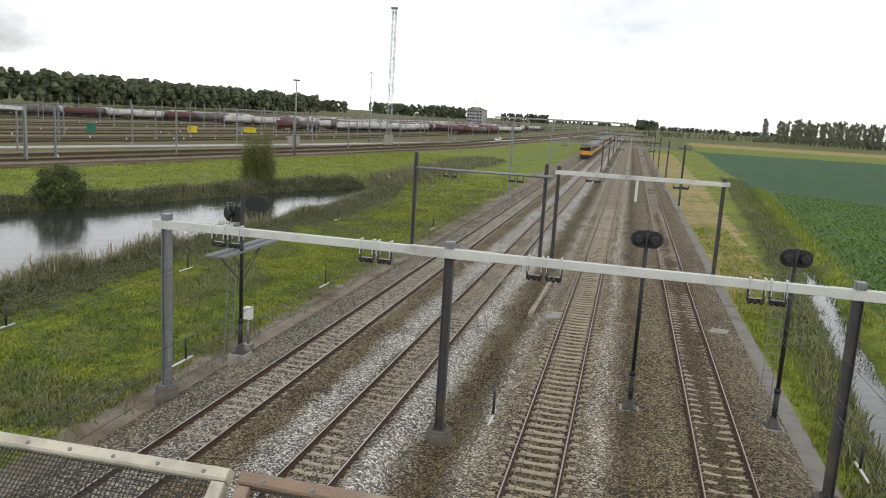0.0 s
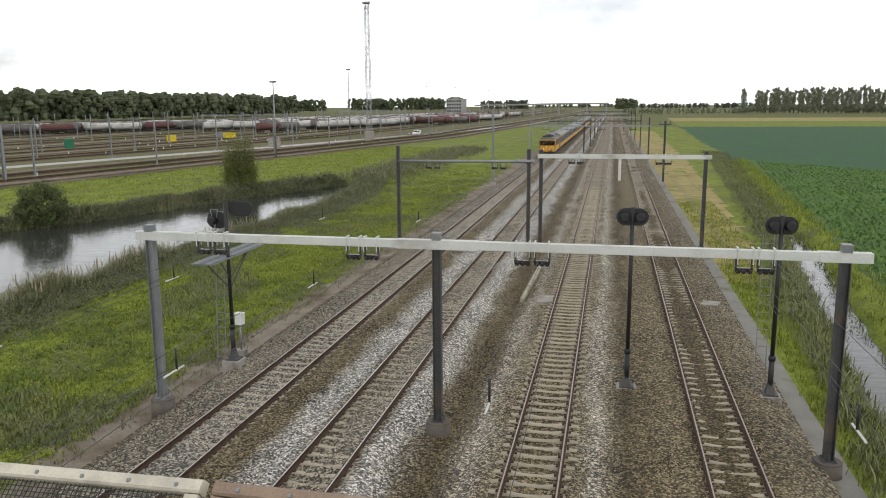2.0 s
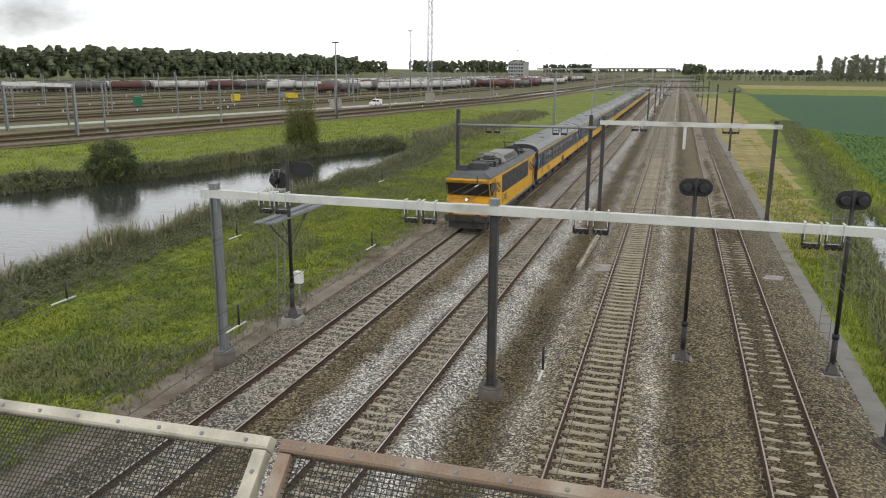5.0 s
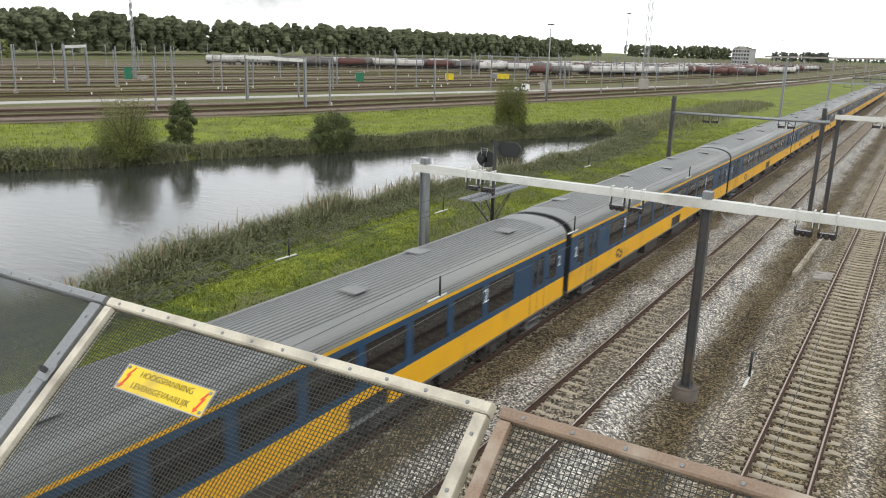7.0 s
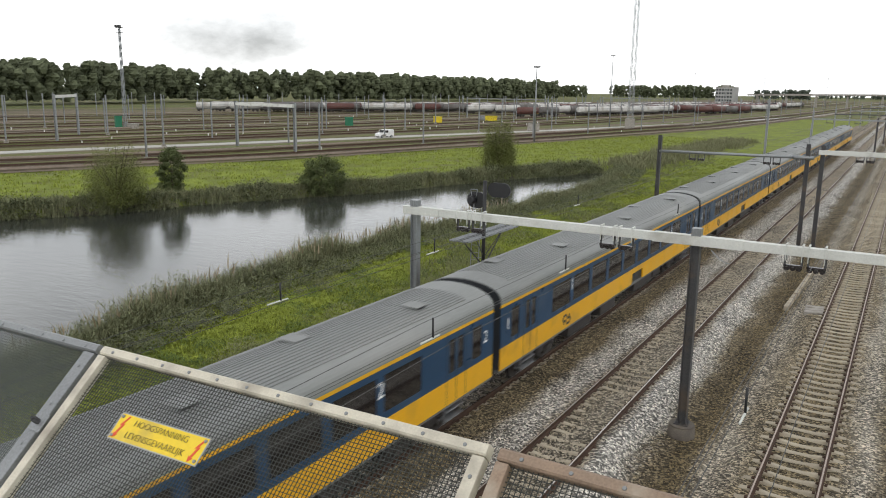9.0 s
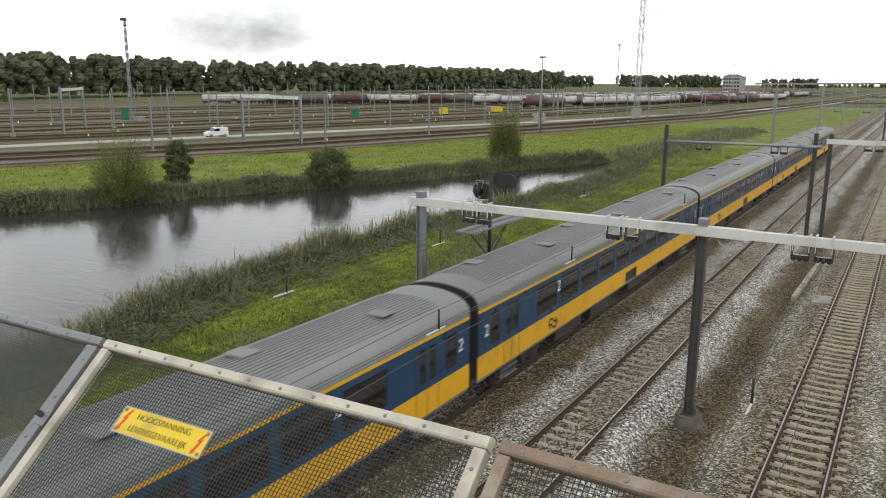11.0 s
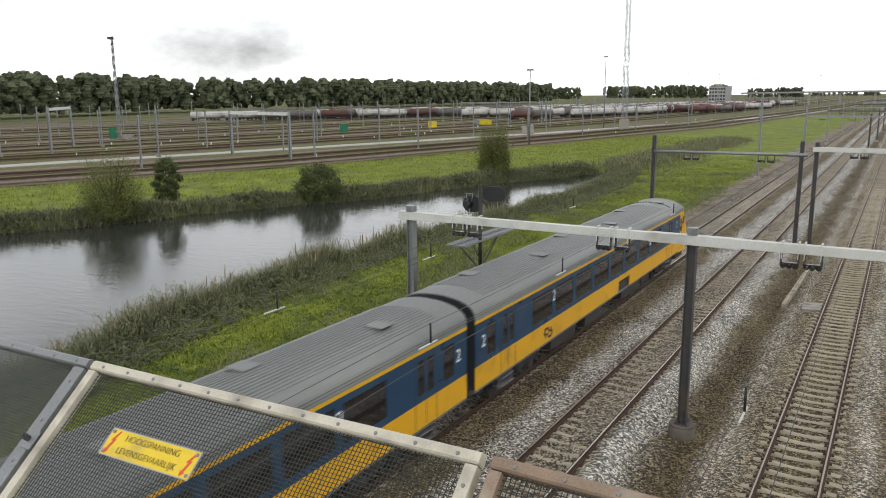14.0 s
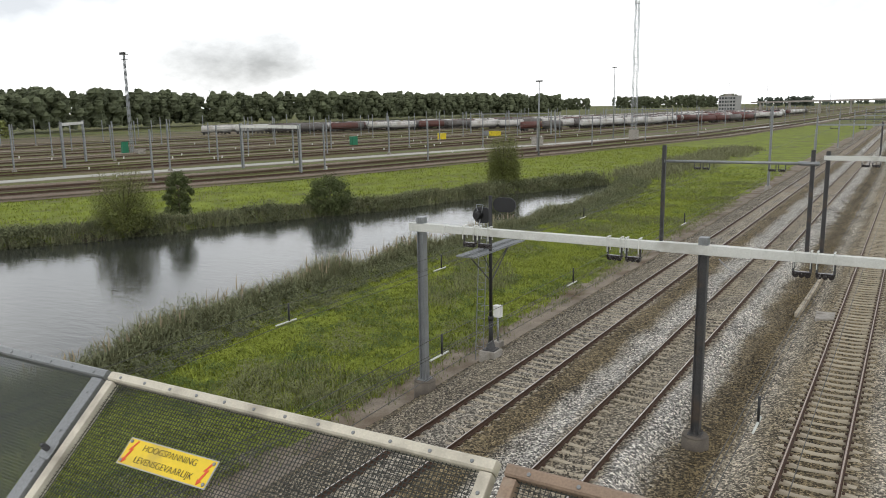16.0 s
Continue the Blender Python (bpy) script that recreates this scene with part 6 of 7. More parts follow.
kinds = [tank_wagon(M["tank_white"], "off-white tank wagon standing in the yard"), tank_wagon(M["tank_grey"], "grimy grey tank wagon standing in the yard"),
         tank_wagon(M["tank_brown"], "dark brown tank wagon standing in the yard"), tank_wagon(M["tank_red"], "red hopper wagon standing in the yard", True)]
used = set()
NEAR_WAGONS = [(280, -139), (342, -124), (400, -113), (450, -109), (500, -106), (560, -88), (640, -78)]
for row, (line, off, y_a, y_b) in enumerate(((WAGONS, 0, 240, 760), (WAGONS, 7, 258, 700), (WAGONS, 14, 252, 520), (WAGONS, 21, 280, 760), (WAGONS, 30, 310, 700), (WAGONS, 42, 330, 700), (WAGONS, 56, 360, 640), (WAGONS, -26, 320, 560),
                                             (WAGONS, -48, 335, 470), (NEAR_WAGONS, 0, 296, 590), (NEAR_WAGONS, 8, 330, 600), (NEAR_WAGONS, 16, 372, 600))):
    y = y_a
    while y < y_b:
        if r2.random() < 0.9:
            x = interp(line, y) - off
            dx = interp(line, y + 6) - interp(line, y - 6)
            ang = -math.degrees(math.atan2(dx, 12))
            k = r2.choices((0, 1, 2), (7, 4, 3))[0]
            if row == 9 and y > 470:
                k = 3
            m = pose(x, y, -0.38, 0, 0, ang)
            if k not in used:
                used.add(k)
                kinds[k].matrix_basis = m
            else:
                copy_thing(kinds[k], m)
        dx = interp(line, y + 7) - interp(line, y - 7)
        y += 14.2 * math.cos(math.atan2(dx, 14))


def lamp_mast(x, y, h, lattice, label):
    p = thing("light_mast", pose(x, y, -0.8), label, "light mast", "masts in the yard")
    if lattice:
        w0, w1 = lattice
        for sx in (-1, 1):
            for sy in (-1, 1):
                bm = bmesh.new()
                bar(bm, (sx * w0, sy * w0, 0), (sx * w1, sy * w1, h), 0.11, 0.11)
                part("leg", bm, M["galv"], p)
        bm = bmesh.new()
        n = int(h / 1.9)
        for i in range(n):
            a, b = i / n, (i + 1) / n
            wa, wb = w0 + (w1 - w0) * a, w0 + (w1 - w0) * b
            for s in (-1, 1):
                bar(bm, (-wa, s * wa, a * h), (wb, s * wb, b * h), 0.07, 0.07)
                bar(bm, (wa, s * wa, a * h), (-wb, s * wb, b * h), 0.07, 0.07)
                bar(bm, (s * wa, -wa, a * h), (s * wb, wb, b * h), 0.07, 0.07)
        tagged(part("lattice", bm, M["galv"], p), kind="stuff")
        bm = bmesh.new()
        box(bm, -1.1, 1.1, -0.5, 0.5, h - 0.1, h + 0.05)
        box(bm, -0.8, 0.8, -0.5, 0.5, h - 1.3, h - 1.2)
        part("lamp_platform", bm, M["galv_dark"], p)
        for s in (-0.9, -0.3, 0.3, 0.9):
            bm = bmesh.new()
            box(bm, s - 0.22, s + 0.22, -0.55, -0.25, h + 0.05, h + 0.55, 0.03)
            part("floodlight", bm, M["galv_dark"], p)
        if w0 > 0.7:
            bm = bmesh.new()
            box(bm, -1.2, 1.2, -1.2, 1.2, 0, 3.2, 0.05)
            part("base_housing", bm, M["concrete"], p, "grey cabin at the foot of the mast")
    else:
        bm = bmesh.new()
        rod(bm, (0, 0, 0), (0, 0, h), 0.22, 0.1, n=8)
        part("pole", bm, M["galv"], p)
        bm = bmesh.new()
        box(bm, -0.7, 0.7, -0.25, 0.25, h, h + 0.3, 0.03)
        part("lamp_head", bm, M["galv_dark"], p)


lamp_mast(-71.4, 231.6, 41.0, (0.72, 0.52), "tall galvanised lattice floodlight tower in the yard")
lamp_mast(-80.4, 239.2, 22.0, None, "slim grey lighting mast in the yard")
lamp_mast(-68.1, 155.0, 15.8, None, "slim grey lighting mast beside the sidings")
lamp_mast(-175.1, 133.2, 25.4, (0.34, 0.16), "narrow lattice floodlight mast in the yard")
for x, y, h in ((-150, 640, 26), (-118, 600, 24), (-95, 620, 22), (-60, 700, 24)):
    lamp_mast(x, y, h, None, "distant slim lighting mast")

for x, y, w, d, h, mt, lb in ((-129.5, 252.8, 4.2, 2.0, 1.7, "yellow_box", "yellow crate standing in the yard"), (-135.2, 225, 2.2, 2, 1.9, "yellow_box", "small yellow crate in the yard"),
                              (-155.6, 347, 5, 3, 3, "yellow_box", "yellow crate beside the wagons"), (-141.5, 184.8, 1.9, 1.7, 2.4, "green_box", "dark green hut in the yard"),
                              (-175.0, 131.0, 1.5, 1.5, 3.0, "green_box", "tall green hut at the foot of a mast"), (-170, 131.6, 3.2, 2, 1.1, "concrete", "pale concrete bin in the yard"),
                              (-87.1, 196.3, 2.6, 2, 2.2, "concrete", "grey relay hut beside the road"), (-134.0, 256, 3.0, 2.2, 1.6, "galv", "grey steel container in the yard")):
    o = thing("equipment_hut", pose(x, y, -0.72, 0, 0, -20), lb, "equipment hut", "huts and crates in the yard")
    bm = bmesh.new()
    box(bm, -w / 2, w / 2, -d / 2, d / 2, 0, h, 0.05)
    part("body", bm, M[mt], o)
    bm = bmesh.new()
    box(bm, -w / 2 - 0.08, w / 2 + 0.08, -d / 2 - 0.08, d / 2 + 0.08, h, h + 0.12, 0.02)
    part("lid", bm, M[mt], o)

# small white marker stones and dwarf signals along the sidings
mk = None
for i in range(60):
    off, y = r2.choice((9, 24, 48, 57, 66, 78, 90, 103, 131)), r2.uniform(50, 330)
    m = pose(interp(EDGE, y) - off + r2.uniform(-2, 2), y, -0.7, 0, 0, r2.uniform(0, 90))
    if mk is None:
        mk = thing("marker_post", m, "low white marker post beside the sidings", "marker post", "markers in the yard")
        bm = bmesh.new()
        box(bm, -0.1, 0.1, -0.1, 0.1, 0, 0.45, 0.02)
        box(bm, -0.13, 0.13, -0.12, 0.12, 0.45, 0.55, 0.02)
        part("marker", bm, M["white"], mk)
    else:
        copy_thing(mk, m)

# station building, overpass
bd = thing("office_building", pose(-145, 742, -0.8, 0, 0, -12), "distant grey flat-roofed office block", "building")
bm = bmesh.new()
box(bm, -8, 8, -6, 6, 0, 16.4)
part("wall", bm, M["building"], bd)
bm = bmesh.new()
box(bm, -8.3, 8.3, -6.3, 6.3, 16.4, 16.8)
box(bm, -4, 1, -2, 2, 16.8, 18.6)
part("roof", bm, M["concrete"], bd)
for fl in range(5):
    for k in range(6):
        bm = bmesh.new()
        box(bm, -7.4 + k * 2.55, -5.7 + k * 2.55, -6.06, -5.98, 1.2 + fl * 3.1, 2.9 + fl * 3.1)
        part("window", bm, M["pane"], bd)
ov = thing("road_overpass", pose(0, 0, 0), "distant pale concrete road overpass across the railway", "overpass", kind="structure")
bm = bmesh.new()
prism(bm, [(-128, 8.9), (-128, 10.3), (-30, 11.4), (-2, 11.4), (-2, 10.0), (-30, 10.0)], 745, 753)
part("deck", bm, M["concrete"], ov)
for x in (-120, -96, -72, -48, -22, -4):
    bm = bmesh.new()
    box(bm, x - 0.7, x + 0.7, 746, 752, -1.2, 9.0 if x < -90 else 10.0)
    part("pier", bm, M["concrete"], ov)


# ---------------------------------------------------------------- vegetation
def blades(name, xy, zs, h, spread, width, lean, material, per, label, cat, kind="stuff", parent=None, plume=None, tip_droop=0.0):
    """Clumps of tapered leaf blades on given roots."""
    n = len(xy) * per
    root = np.repeat(np.column_stack([xy, zs]), per, axis=0)
    hh = np.repeat(h, per) * rng.uniform(0.6, 1.1, n)
    ang = rng.uniform(0, 2 * np.pi, n)
    root[:, 0] += rng.normal(0, spread, n)
    root[:, 1] += rng.normal(0, spread, n)
    le = rng.uniform(0.1, 1.0, n) * lean * hh
    wdt = width * rng.uniform(0.6, 1.4, n)
    c, s = np.cos(ang), np.sin(ang)
    a = root + np.column_stack([-s * wdt / 2, c * wdt / 2, np.zeros(n)])
    b = root + np.column_stack([s * wdt / 2, -c * wdt / 2, np.zeros(n)])
    mid = root + np.column_stack([c * le * 0.35, s * le * 0.35, hh * 0.6])
    m1 = mid + np.column_stack([-s * wdt / 2.6, c * wdt / 2.6, np.zeros(n)])
    m2 = mid + np.column_stack([s * wdt / 2.6, -c * wdt / 2.6, np.zeros(n)])
    t = root + np.column_stack([c * le, s * le, hh * (1 - tip_droop)])
    v = np.stack([a, b, m2, m1, t], axis=1).reshape(-1, 3)
    i = np.arange(n) * 5
    faces = [f for k in i for f in ((k, k + 1, k + 2, k + 3), (k + 3, k + 2, k + 4))]
    ob = raw(name, v.tolist(), [tuple(int(q) for q in f) for f in faces], material, parent)
    if parent is None:
        tagged(ob, label, cat, kind=kind)
    return ob


def bank_spots(line, n, y0, y1, d0, d1, power=1.0):
    y = rng.uniform(y0, y1, n)
    d = d0 + (d1 - d0) * rng.uniform(0, 1, n) ** power
    x = np.array([interp(line, float(q)) for q in y]) + d
    return np.column_stack([x, y])


def patchy(xy, lo, hi):
    k = np.array([0.5 + 0.5 * noise.noise((float(p[0]) * 0.3, float(p[1]) * 0.3, 31.0)) for p in xy])
    return (lo + (hi - lo) * k) * rng.uniform(0.65, 1.15, len(xy))


def heights(xy):
    return np.array([height(float(x), float(y)) for x, y in xy])


def leafy(name, xy, zs, h, leaves, size, lean, material, label, cat, parent=None, low=0.1, spread=0.12):
    """Leaning stems set with many drooping leaves, as tall bank weeds grow."""
    n = len(xy) * leaves
    root = np.repeat(np.column_stack([xy, zs]), leaves, axis=0)
    hh = np.repeat(h, leaves)
    ang = np.repeat(rng.uniform(0, 2 * np.pi, len(xy)), leaves)
    ln = np.repeat(rng.uniform(0.1, 1.0, len(xy)) * lean, leaves)
    f = low + (1 - low) * rng.uniform(0, 1, n) ** 0.8
    p = root + np.column_stack([np.cos(ang) * ln * hh * f ** 2, np.sin(ang) * ln * hh * f ** 2, hh * f])
    p[:, :2] += rng.normal(0, spread, (n, 2)) * (1.15 - f)[:, None]
    a = rng.uniform(0, 2 * np.pi, n)
    tilt = rng.uniform(-0.5, 1.0, n)
    d = np.column_stack([np.cos(a) * np.cos(tilt), np.sin(a) * np.cos(tilt), np.sin(tilt)])
    w = np.column_stack([-np.sin(a), np.cos(a), rng.uniform(-0.4, 0.4, n)])
    s = (size * rng.uniform(0.6, 1.4, n) * (1.15 - 0.5 * f))[:, None]
    droop = np.column_stack([np.zeros(n), np.zeros(n), -0.35 * s[:, 0]])
    v = np.stack([p, p + d * s * 0.5 - w * s * 0.13, p + d * s + droop, p + d * s * 0.5 + w * s * 0.13], axis=1).reshape(-1, 3)
    ob = raw(name, v.tolist(), [(4 * k, 4 * k + 1, 4 * k + 2, 4 * k + 3) for k in range(n)], material, parent)
    return tagged(ob, label, cat, kind="stuff") if parent is None else tagged(ob, kind="stuff")


def bank_rise(xy, line, wide):
    """Tall at the water's edge, low towards the meadow."""
    d = np.array([abs(p[0] - interp(line, float(p[1]))) for p in xy])
    return np.clip(1.15 - d / wide, 0.28, 1.0)


def lumpy(xy):
    """Uneven growth: low gaps beside tall stands."""
    k = np.array([noise.noise((float(p[0]) * 0.16, float(p[1]) * 0.16, 13.0)) + 0.6 * noise.noise((float(p[0]) * 0.6, float(p[1]) * 0.6, 5.0)) for p in xy])
    return np.clip(1.15 + 1.3 * k, 0.35, 2.5) * rng.uniform(0.6, 1.15, len(xy))


# tall weeds and reeds along both canal banks, and in the silted end
near = bank_spots(NEAR_BANK, 8200, 6, 111, -0.7, 5.0, 1.25)
near = near[np.array([noise.noise((p[0] * 0.25, p[1] * 0.25, 8.0)) > -0.42 for p in near])]
leafy("bank_weeds", near, heights(near), patchy(near, 0.45, 2.3) * bank_rise(near, NEAR_BANK, 5.5) * np.clip(1.35 - near[:, 1] / 90, 0.8, 1.3), 22, 0.24, 0.55, M["reed_dark"], "tall dark leafy weeds along the canal bank", "weeds")
near = bank_spots(NEAR_BANK, 4200, 6, 111, -0.7, 2.6)
blades("reed_bed", near, heights(near), patchy(near, 0.6, 2.1) * np.clip(1.25 - near[:, 1] / 150, 0.5, 1), 0.25, 0.035, 1.1, M["reed"], 8, "tall grey-green reeds along the canal bank", "reeds")
pl = near[(near[:, 1] < 62)][::3]
blades("reed_plumes", pl, heights(pl) + 1.0, rng.uniform(0.4, 0.9, len(pl)), 0.25, 0.06, 0.9, M["reed_plume"], 1, "brownish reed plumes above the bank", "reeds")
far = bank_spots(FAR_BANK, 6200, 8, 111, -4.2, 0.7)
leafy("bank_weeds", far, heights(far), lumpy(far) * bank_rise(far, FAR_BANK, 5.5), 16, 0.42, 0.7, M["reed_dark"], "dense dark weeds hanging over the far water edge", "weeds", spread=0.2)
far2 = bank_spots(FAR_BANK, 1700, 8, 111, -1.8, 0.5)
blades("reed_bed", far2, heights(far2), patchy(far2, 0.5, 1.9), 0.3, 0.06, 1.1, M["reed"], 7, "taller reeds at the far water edge", "reeds")
end = np.column_stack([rng.normal(-34.5, 2.2, 3200), rng.uniform(108, 190, 3200)])
end[:, 0] += (end[:, 1] - 100) * 0.02
blades("reed_bed", end, heights(end), rng.uniform(0.7, 1.6, len(end)), 0.3, 0.07, 0.9, M["reed"], 6, "reeds filling the silted end of the canal", "reeds")
dit = bank_spots(DITCH, 2600, 14, 110, -2.6, -0.6)
blades("reed_bed", dit, heights(dit), rng.uniform(0.3, 0.8, len(dit)), 0.2, 0.05, 0.9, M["weed"], 6, "rough weeds beside the ditch", "weeds")
dit2 = np.concatenate([bank_spots(DITCH, 900, 48, 160, -1.2, 1.2), bank_spots(DITCH, 700, 14, 160, 1.3, 3.2)])
blades("reed_bed", dit2, heights(dit2), rng.uniform(0.25, 0.6, len(dit2)), 0.2, 0.07, 0.6, M["tuft"], 6, "grass overhanging the ditch", "weeds")

dw = bank_spots(DITCH, 2200, 40, 185, -3.6, 1.0)
leafy("ditch_weeds", dw, heights(dw), patchy(dw, 0.25, 1.0), 14, 0.28, 0.8, M["reed_dark"], "tangled dark weeds along the field ditch", "weeds", spread=0.25)

# grass tufts over the verges
g = np.column_stack([rng.uniform(-36, -15.2, 56000), 10 + 130 * rng.uniform(0, 1, 56000) ** 1.5])
g = np.array([p for p in g if p[0] > interp(NEAR_BANK, min(111.0, float(p[1]))) + 1.8 and p[1] < 60 + 90 * rng.random()])
blades("grass_tufts", g, heights(g) - 0.02, patchy(g, 0.05, 0.36), 0.13, 0.045, 1.2, M["tuft"], 5, "lush uneven green grass on the verge", "grass")
wd = np.array([p for p in g if noise.noise((p[0] * 0.16, p[1] * 0.16, 20.0)) > 0.16])
blades("weed_patches", wd, heights(wd), rng.uniform(0.15, 0.45, len(wd)), 0.16, 0.035, 1.0, M["weed"], 5, "grey-green weed patches in the grass", "weeds")
# broad-leaved clumps that break up the verge
cl = g[rng.random(len(g)) < 0.34]
kind_ = np.array([noise.noise((p[0] * 0.22, p[1] * 0.22, 44.0)) + 0.35 * noise.noise((p[0] * 0.9, p[1] * 0.9, 3.0)) for p in cl])
for nm, sel, mt, hh, lab in (("verge_clumps", kind_ > 0.06, "clover", (0.12, 0.34), "bright yellow-green leafy clumps in the verge"),
                             ("verge_clumps", (kind_ <= 0.06) & (kind_ > -0.2), "nettle", (0.16, 0.42), "dark green leafy weeds in the verge"),
                             ("verge_clumps", kind_ <= -0.2, "weed", (0.25, 0.62), "grey-green mugwort clumps in the verge")):
    q = cl[sel]
    leafy(nm, q, heights(q), patchy(q, *hh), 18, 0.15, 1.3, M[mt], lab, "weeds", spread=0.22)
lb = np.column_stack([rng.uniform(-16.6, -14.2, 1500), rng.uniform(12, 90, 1500)])
blades("verge_edge_tufts", lb, heights(lb), rng.uniform(0.08, 0.26, len(lb)), 0.15, 0.03, 0.9, M["weed"], 5, "sparse grass creeping over the soil edge", "grass")
rv = np.column_stack([rng.uniform(9.3, 13.0, 7000), rng.uniform(12, 90, 7000)])
rv = np.array([p for p in rv if p[0] < interp(DITCH, float(p[1])) - 0.8 and (p[1] < 55 or rng.random() < 0.35)])
blades("grass_tufts", rv, heights(rv) - 0.02, rng.uniform(0.10, 0.36, len(rv)), 0.12, 0.035, 0.9, M["tuft"], 5, "green grass between the path and the ditch", "grass")
fm = np.column_stack([rng.uniform(-100, -40, 14000), rng.uniform(20, 200, 14000)])
fm = np.array([p for p in fm if p[0] < interp(FAR_BANK, min(111.0, float(p[1]))) - 1.5 and p[0] > interp(EDGE, float(p[1])) + 3.5])
blades("grass_tufts", fm, heights(fm) - 0.02, rng.uniform(0.15, 0.4, len(fm)), 0.3, 0.08, 0.9, M["tuft"], 5, "green grass between the canal and the yard", "grass")

# crop plants in rows
rows_ = []
for k in range(60):
    x0 = 15.0 + k * 0.75
    for y in np.arange(30, 165, 0.45):
        x = x0 + (y - 30) * 0.11
        if x > interp(FIELD_EDGE, float(y)) + 0.8 and y < crop_end(x) and (y < 90 or rng.random() < 0.6):
            rows_.append((x + rng.normal(0, 0.06), y + rng.normal(0, 0.08)))
rows_ = np.array(rows_)
blades("crop_plants", rows_, heights(rows_), rng.uniform(0.12, 0.28, len(rows_)), 0.16, 0.15, 1.5, M["crop_leaf"], 4, "leafy green crop plants in rows on the field", "crop")


def leaf_cloud(centres, radii, count, size, flat=0.8):
    """Random leaf quads on the shells of many small clumps."""
    m = len(centres)
    idx = rng.integers(0, m, count)
    d = rng.normal(0, 1, (count, 3))
    d /= np.linalg.norm(d, axis=1)[:, None]
    r = radii[idx][:, None] * rng.uniform(0.3, 1.08, (count, 1))
    p = centres[idx] + d * r * np.array([1, 1, flat])
    u = rng.normal(0, 1, (count, 3))
    u -= (u * d).sum(1)[:, None] * d * 0.6
    u /= np.linalg.norm(u, axis=1)[:, None]
    w = np.cross(u, d)
    w /= np.maximum(np.linalg.norm(w, axis=1), 1e-6)[:, None]
    s = size * rng.uniform(0.5, 1.3, (count, 1))
    q = np.stack([p - u * s, p - w * s * 0.55, p + u * s, p + w * s * 0.55], axis=1).reshape(-1, 3)
    f = [(4 * i, 4 * i + 1, 4 * i + 2, 4 * i + 3) for i in range(count)]
    return q.tolist(), f


def tree(name, x, y, h, w, leaf, label, count=5000, size=0.16, trunk=0.25, shape="round", low=0.15):
    t = thing(name, pose(x, y, height(x, y) - 0.1), label, "tree" if name == "tree" else "bush")
    bm = bmesh.new()
    top = Vector((0.1 * h * 0.3, 0, h * 0.62))
    rod(bm, (0, 0, 0), top, trunk, trunk * 0.35, n=8)
    cs, rs = [], []
    n = 46
    for i in range(n):
        f = low + (0.97 - low) * (i + 0.5) / n
        if shape == "cone":
            rad = w / 2 * (1.05 - f) * 1.35
        elif shape == "vase":
            rad = w / 2 * math.sin(math.pi * min(1, (f - low) / (1 - low)) ** 0.8) ** 0.55 * (0.85 + 0.3 * rng.random())
        else:
            rad = w / 2 * math.sqrt(max(0.05, 1 - ((f - 0.42) / 0.6) ** 2))
        a = i * 2.399
        rr = rad * math.sqrt(rng.uniform(0.15, 1.0))
        c = Vector((rr * math.cos(a), rr * math.sin(a), f * h))
        cs.append(c)
        rs.append(max(0.25, w * rng.uniform(0.12, 0.22)))
        if i % 4 == 0:
            rod(bm, (top.x * f, 0, h * f * 0.55), c, trunk * 0.22, 0.02, n=5)
    part("trunk", bm, M["bark"], t)
    v, f = leaf_cloud(np.array(cs), np.array(rs), count, size)
    tagged(raw("crown", v, f, leaf, t), kind="stuff")


def brush_tree(x, y, h, w, leaf, label, stems, leaves, size):
    """A pollard-like willow: many upright twigs from a short stem."""
    t = thing("tree", pose(x, y, height(x, y) - 0.1), label, "tree")
    bm = bmesh.new()
    rod(bm, (0, 0, 0), (0.05, 0, h * 0.35), 0.2, 0.12, n=8)
    for k in range(14):
        a = k * 2.4
        rod(bm, (0, 0, h * 0.12), (w * 0.3 * math.cos(a), w * 0.3 * math.sin(a), h * rng.uniform(0.55, 0.85)), 0.06, 0.015, n=5)
    part("trunk", bm, M["bark"], t)
    rr = w * 0.36 * np.sqrt(rng.uniform(0, 1, stems))
    aa = rng.uniform(0, 2 * np.pi, stems)
    xy = np.column_stack([rr * np.cos(aa), rr * np.sin(aa)])
    hs = h * rng.uniform(0.62, 1.0, stems) * (1.0 - 0.35 * (rr / (w * 0.36)) ** 2)
    leafy("crown", xy, np.full(stems, 0.0), hs, leaves, size, 0.22, leaf, "", "", t, 0.06, 0.2)


brush_tree(-46.5, 95.5, 8.6, 6.6, M["leaf_olive"], "olive-green willow standing at the canal bank", 330, 70, 0.30)
tree("bush", -53.4, 66.4, 3.7, 5.0, M["leaf"], "dark rounded bush in the reeds at the canal", 9500, 0.11, 0.15, "round", 0.02)
tree("tree", -64.0, 54.6, 4.7, 3.0, M["leaf"], "dark upright tree at the canal bank", 9500, 0.10, 0.16, "vase", 0.02)
brush_tree(-61.6, 46.2, 7.0, 7.6, M["leaf_olive"], "loose olive-green willow bush at the canal bank", 260, 60, 0.28)
tree("bush", -69.5, 33.5, 3.6, 5.0, M["leaf"], "dark bush among the reeds", 5500, 0.12, 0.14, "round", 0.05)


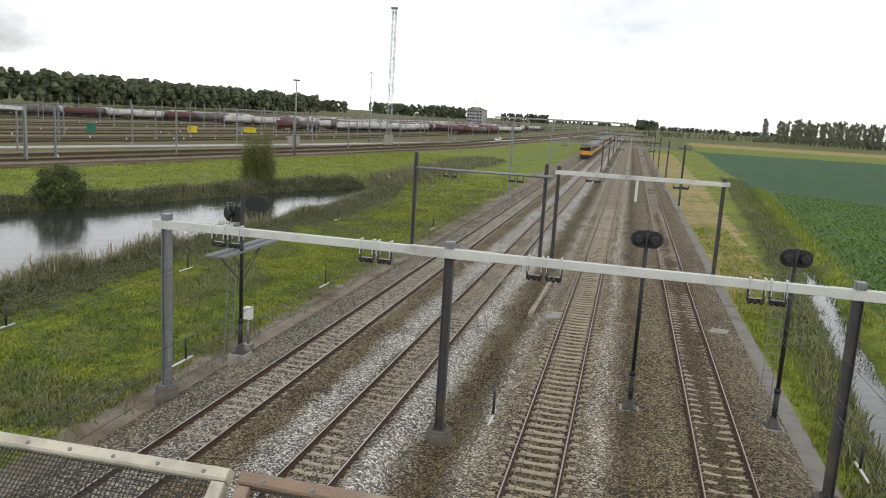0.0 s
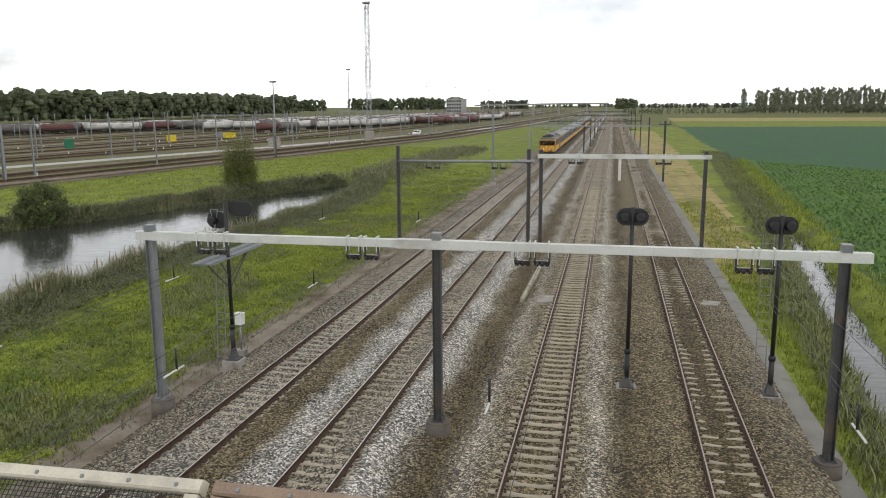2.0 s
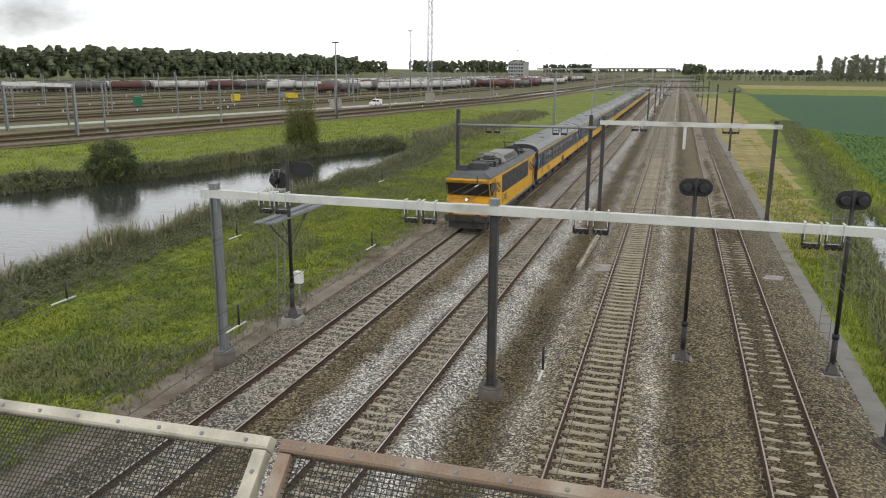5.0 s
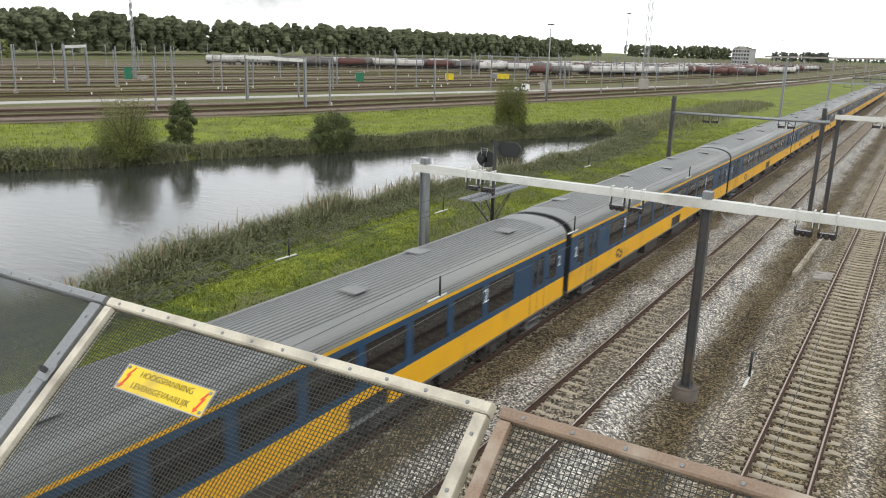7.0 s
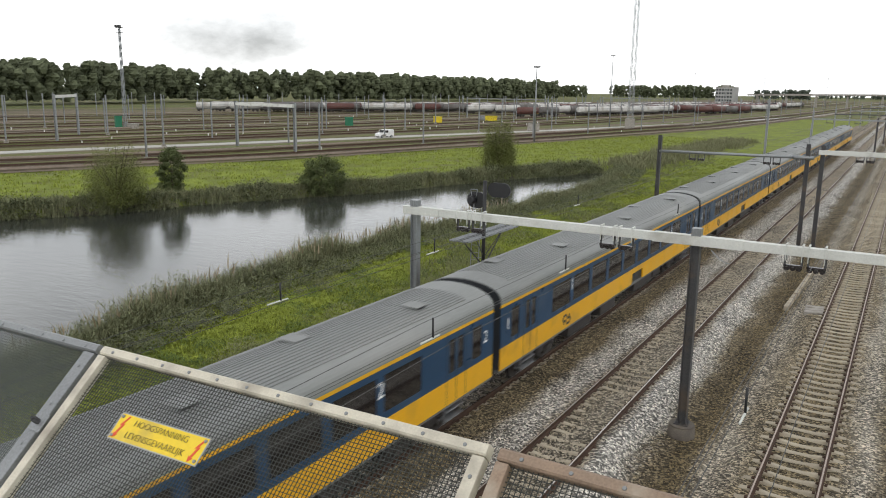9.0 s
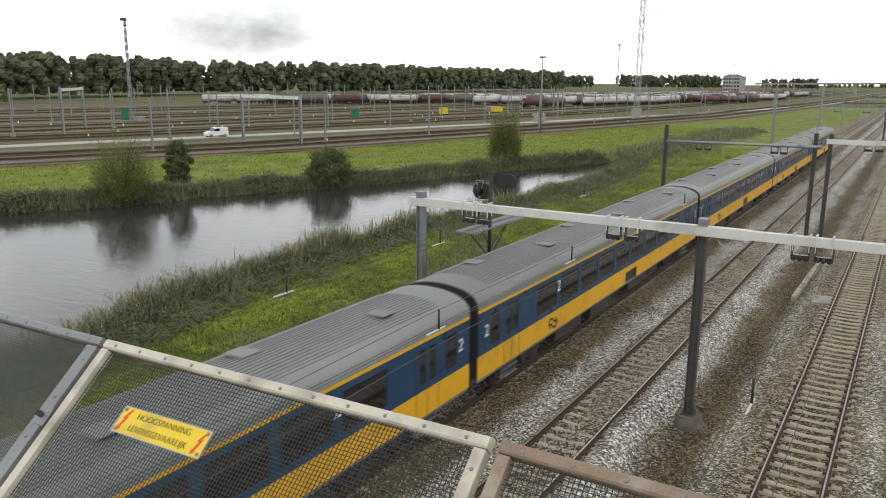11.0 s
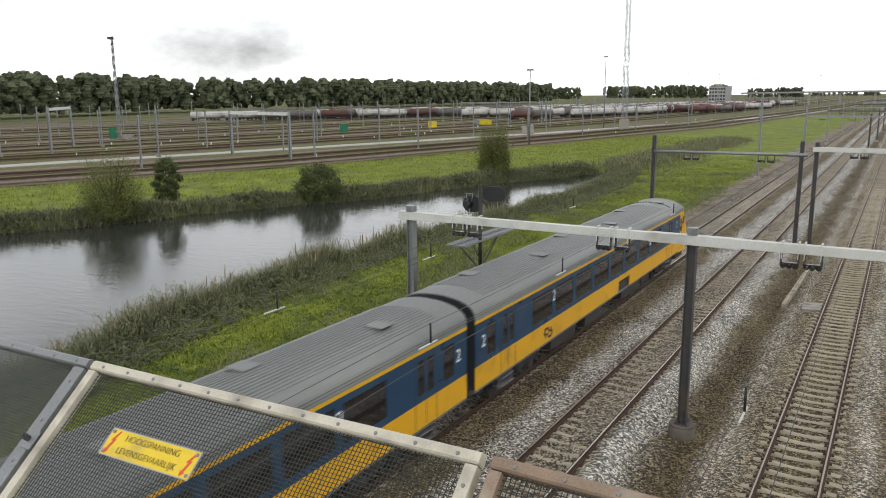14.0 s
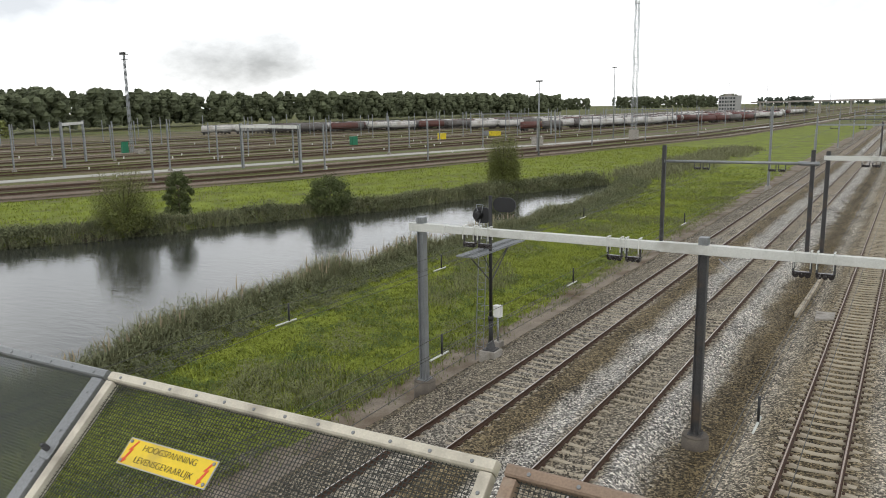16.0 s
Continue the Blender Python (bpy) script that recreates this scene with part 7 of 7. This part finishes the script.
def wood(name, line, depth, h, count, leaf, label, size, per=170):
    """A belt of crowns along a line of (x, y) corners."""
    pts = [Vector((p[0], p[1], 0)) for p in line]
    seg = [(b - a).length for a, b in zip(pts, pts[1:])]
    tot = sum(seg)
    cs, rs = [], []
    for i in range(count):
        s = rng.uniform(0, tot)
        for a, b, l in zip(pts, pts[1:], seg):
            if s <= l:
                q = a.lerp(b, s / l)
                nrm = (b - a).normalized()
                break
            s -= l
        q = q + Vector((-nrm.y, nrm.x, 0)) * rng.uniform(-depth, depth)
        th = h * rng.uniform(0.80, 1.04)
        cw = th * rng.uniform(0.34, 0.56)
        for k in range(8):
            f = (0.2, 0.3, 0.42, 0.5, 0.6, 0.68, 0.76, 0.84)[k]
            rad = cw * 0.42 * math.sqrt(max(0.06, 1 - ((f - 0.5) / 0.42) ** 2))
            a = rng.uniform(0, 2 * math.pi)
            cs.append((q.x + rad * math.cos(a), q.y + rad * math.sin(a), -0.8 + th * f))
            rs.append(min(cw * rng.uniform(0.26, 0.36), th * (1.0 - f) * 1.02 + 0.4))
    cs, rs = np.array(cs), np.array(rs)
    v, f = leaf_cloud(cs, rs, count * per, size, 0.9)
    # leafy hearts of the crowns, uneven many-sided lumps
    ring = np.array([(math.cos(a) * math.cos(e), math.sin(a) * math.cos(e), math.sin(e)) for e in (-0.9, 0.0, 0.9) for a in np.arange(6) * math.pi / 3 + e] + [(0, 0, 1)])
    for c, r in zip(cs, rs):
        o = len(v)
        v += (c + ring * (r * 0.80) * rng.uniform(0.75, 1.15, (19, 1))).tolist()
        f += [(o + 6 * j + k, o + 6 * j + (k + 1) % 6, o + 6 * j + 6 + (k + 1) % 6, o + 6 * j + 6 + k) for j in (0, 1) for k in range(6)]
        f += [(o + 12 + k, o + 12 + (k + 1) % 6, o + 18) for k in range(6)]
    tagged(raw(name, v, f, leaf), label, "wood", kind="stuff")


wood("far_wood", [(-330, 40), (-405, 225), (-440, 372), (-400, 500), (-405, 700), (-402, 930)], 18, 25.5, 640, M["wood_leaf"], "dark green deciduous wood behind the yard", 0.5, 480)
wood("far_wood", [(-270, 110), (-330, 190)], 6, 10, 34, M["leaf_olive"], "lighter green trees in front of the wood", 0.5, 300)
wood("far_wood", [(-545, 1300), (-488, 1300)], 10, 24, 22, M["wood_leaf"], "distant clump of dark trees", 1.1, 260)
wood("far_wood", [(-508, 1500), (-285, 1480)], 16, 27, 90, M["wood_leaf"], "distant belt of dark trees", 1.2, 220)
# haze over this belt and the horizon trees is only their leaf colour
wood("far_wood", [(-282, 1700), (-180, 1700)], 14, 22, 44, M["haze_leaf"], "distant belt of trees, haze tinted into the leaves", 1.4, 200)
wood("far_wood", [(-240, 2300), (60, 2700)], 30, 14, 60, M["haze_leaf"], "haze-tinted trees on the horizon", 1.8, 130)
wood("far_wood", [(8, 1500), (42, 1500)], 10, 22, 22, M["wood_leaf"], "dark clump of trees beside the line", 1.2, 260)
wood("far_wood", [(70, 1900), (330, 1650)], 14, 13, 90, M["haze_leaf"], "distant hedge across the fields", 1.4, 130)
wood("far_wood", [(140, 905), (420, 760)], 5, 9, 110, M["poplar"], "dark hedge under the poplar row", 0.8, 150)
wood("far_wood", [(14, 830), (90, 850), (150, 880)], 4, 7, 60, M["poplar"], "low dark hedge along the far field edge", 0.7, 120)
# a row of poplars, each a tree of its own
pop = None
for i in range(74):
    x, y = 140 + 3.6 * i + r2.uniform(-0.8, 0.8), 905 - 2.0 * i
    if 1 <= i <= 3:
        continue
    m = pose(x, y, -0.8, 0, 0, r2.uniform(0, 360))
    if pop is None:
        pop = thing("poplar_tree", m, "tall slender poplar in a row across the field", "tree", "row of poplars")
        bm = bmesh.new()
        rod(bm, (0, 0, 0), (0, 0, 20), 0.4, 0.1, n=6)
        part("trunk", bm, M["bark"], pop)
        cs = np.array([(rng.normal(0, 1.3), rng.normal(0, 1.3), 3 + 23 * (k + 0.5) / 26) for k in range(26)])
        v, f = leaf_cloud(cs, np.array([3.1 * (1.0 - 0.6 * abs(k - 9) / 16) for k in range(26)]), 2200, 0.62, 1.2)
        tagged(raw("crown", v, f, M["poplar"], pop), kind="stuff")
    else:
        o = copy_thing(pop, m)
        o.scale = (1, 1, r2.uniform(0.82, 1.05))
tree("tree", 212, 640, 15, 15, M["wood_leaf"], "broad dark tree standing before the poplars", 2500, 0.8, 0.5, "round", 0.05)


# ---------------------------------------------------------------- motion of the train and the van
def motions():
    front = [(0.0, 217.0), (1.5, 167.5), (3.0, 117.5), (4.25, 73.2), (5.5, 27.8), (6.2, 5.2), (7.0, -19.0), (8.0, -48.9), (9.0, -79.2),
             (10.0, -108.0), (11.5, -150.0), (12.5, -177.4), (13.5, -204.8), (14.5, -231.8), (16.0, -272.5)]
    for o, off in train:
        walk(o, [(t, pose(T1, y + off - LL * (STRETCH - 1), 0)) for t, y in front])
    rows = []
    for t, y in ((0, 345), (1.5, 294), (3.0, 252), (5.5, 206), (7.0, 186), (8.5, 156), (9.0, 145), (10.2, 120), (11.5, 94.5), (12.0, 85.5), (12.5, 75.5), (14.0, 40), (16.0, -8)):
        x = interp(ROAD, y)
        dx = interp(ROAD, y - 4) - interp(ROAD, y + 4)
        rows.append((t, pose(x + 0.8, y, -0.70, 0, 0, math.degrees(math.atan2(dx, 8)) * 1.0)))
    walk(van, rows)


motions()
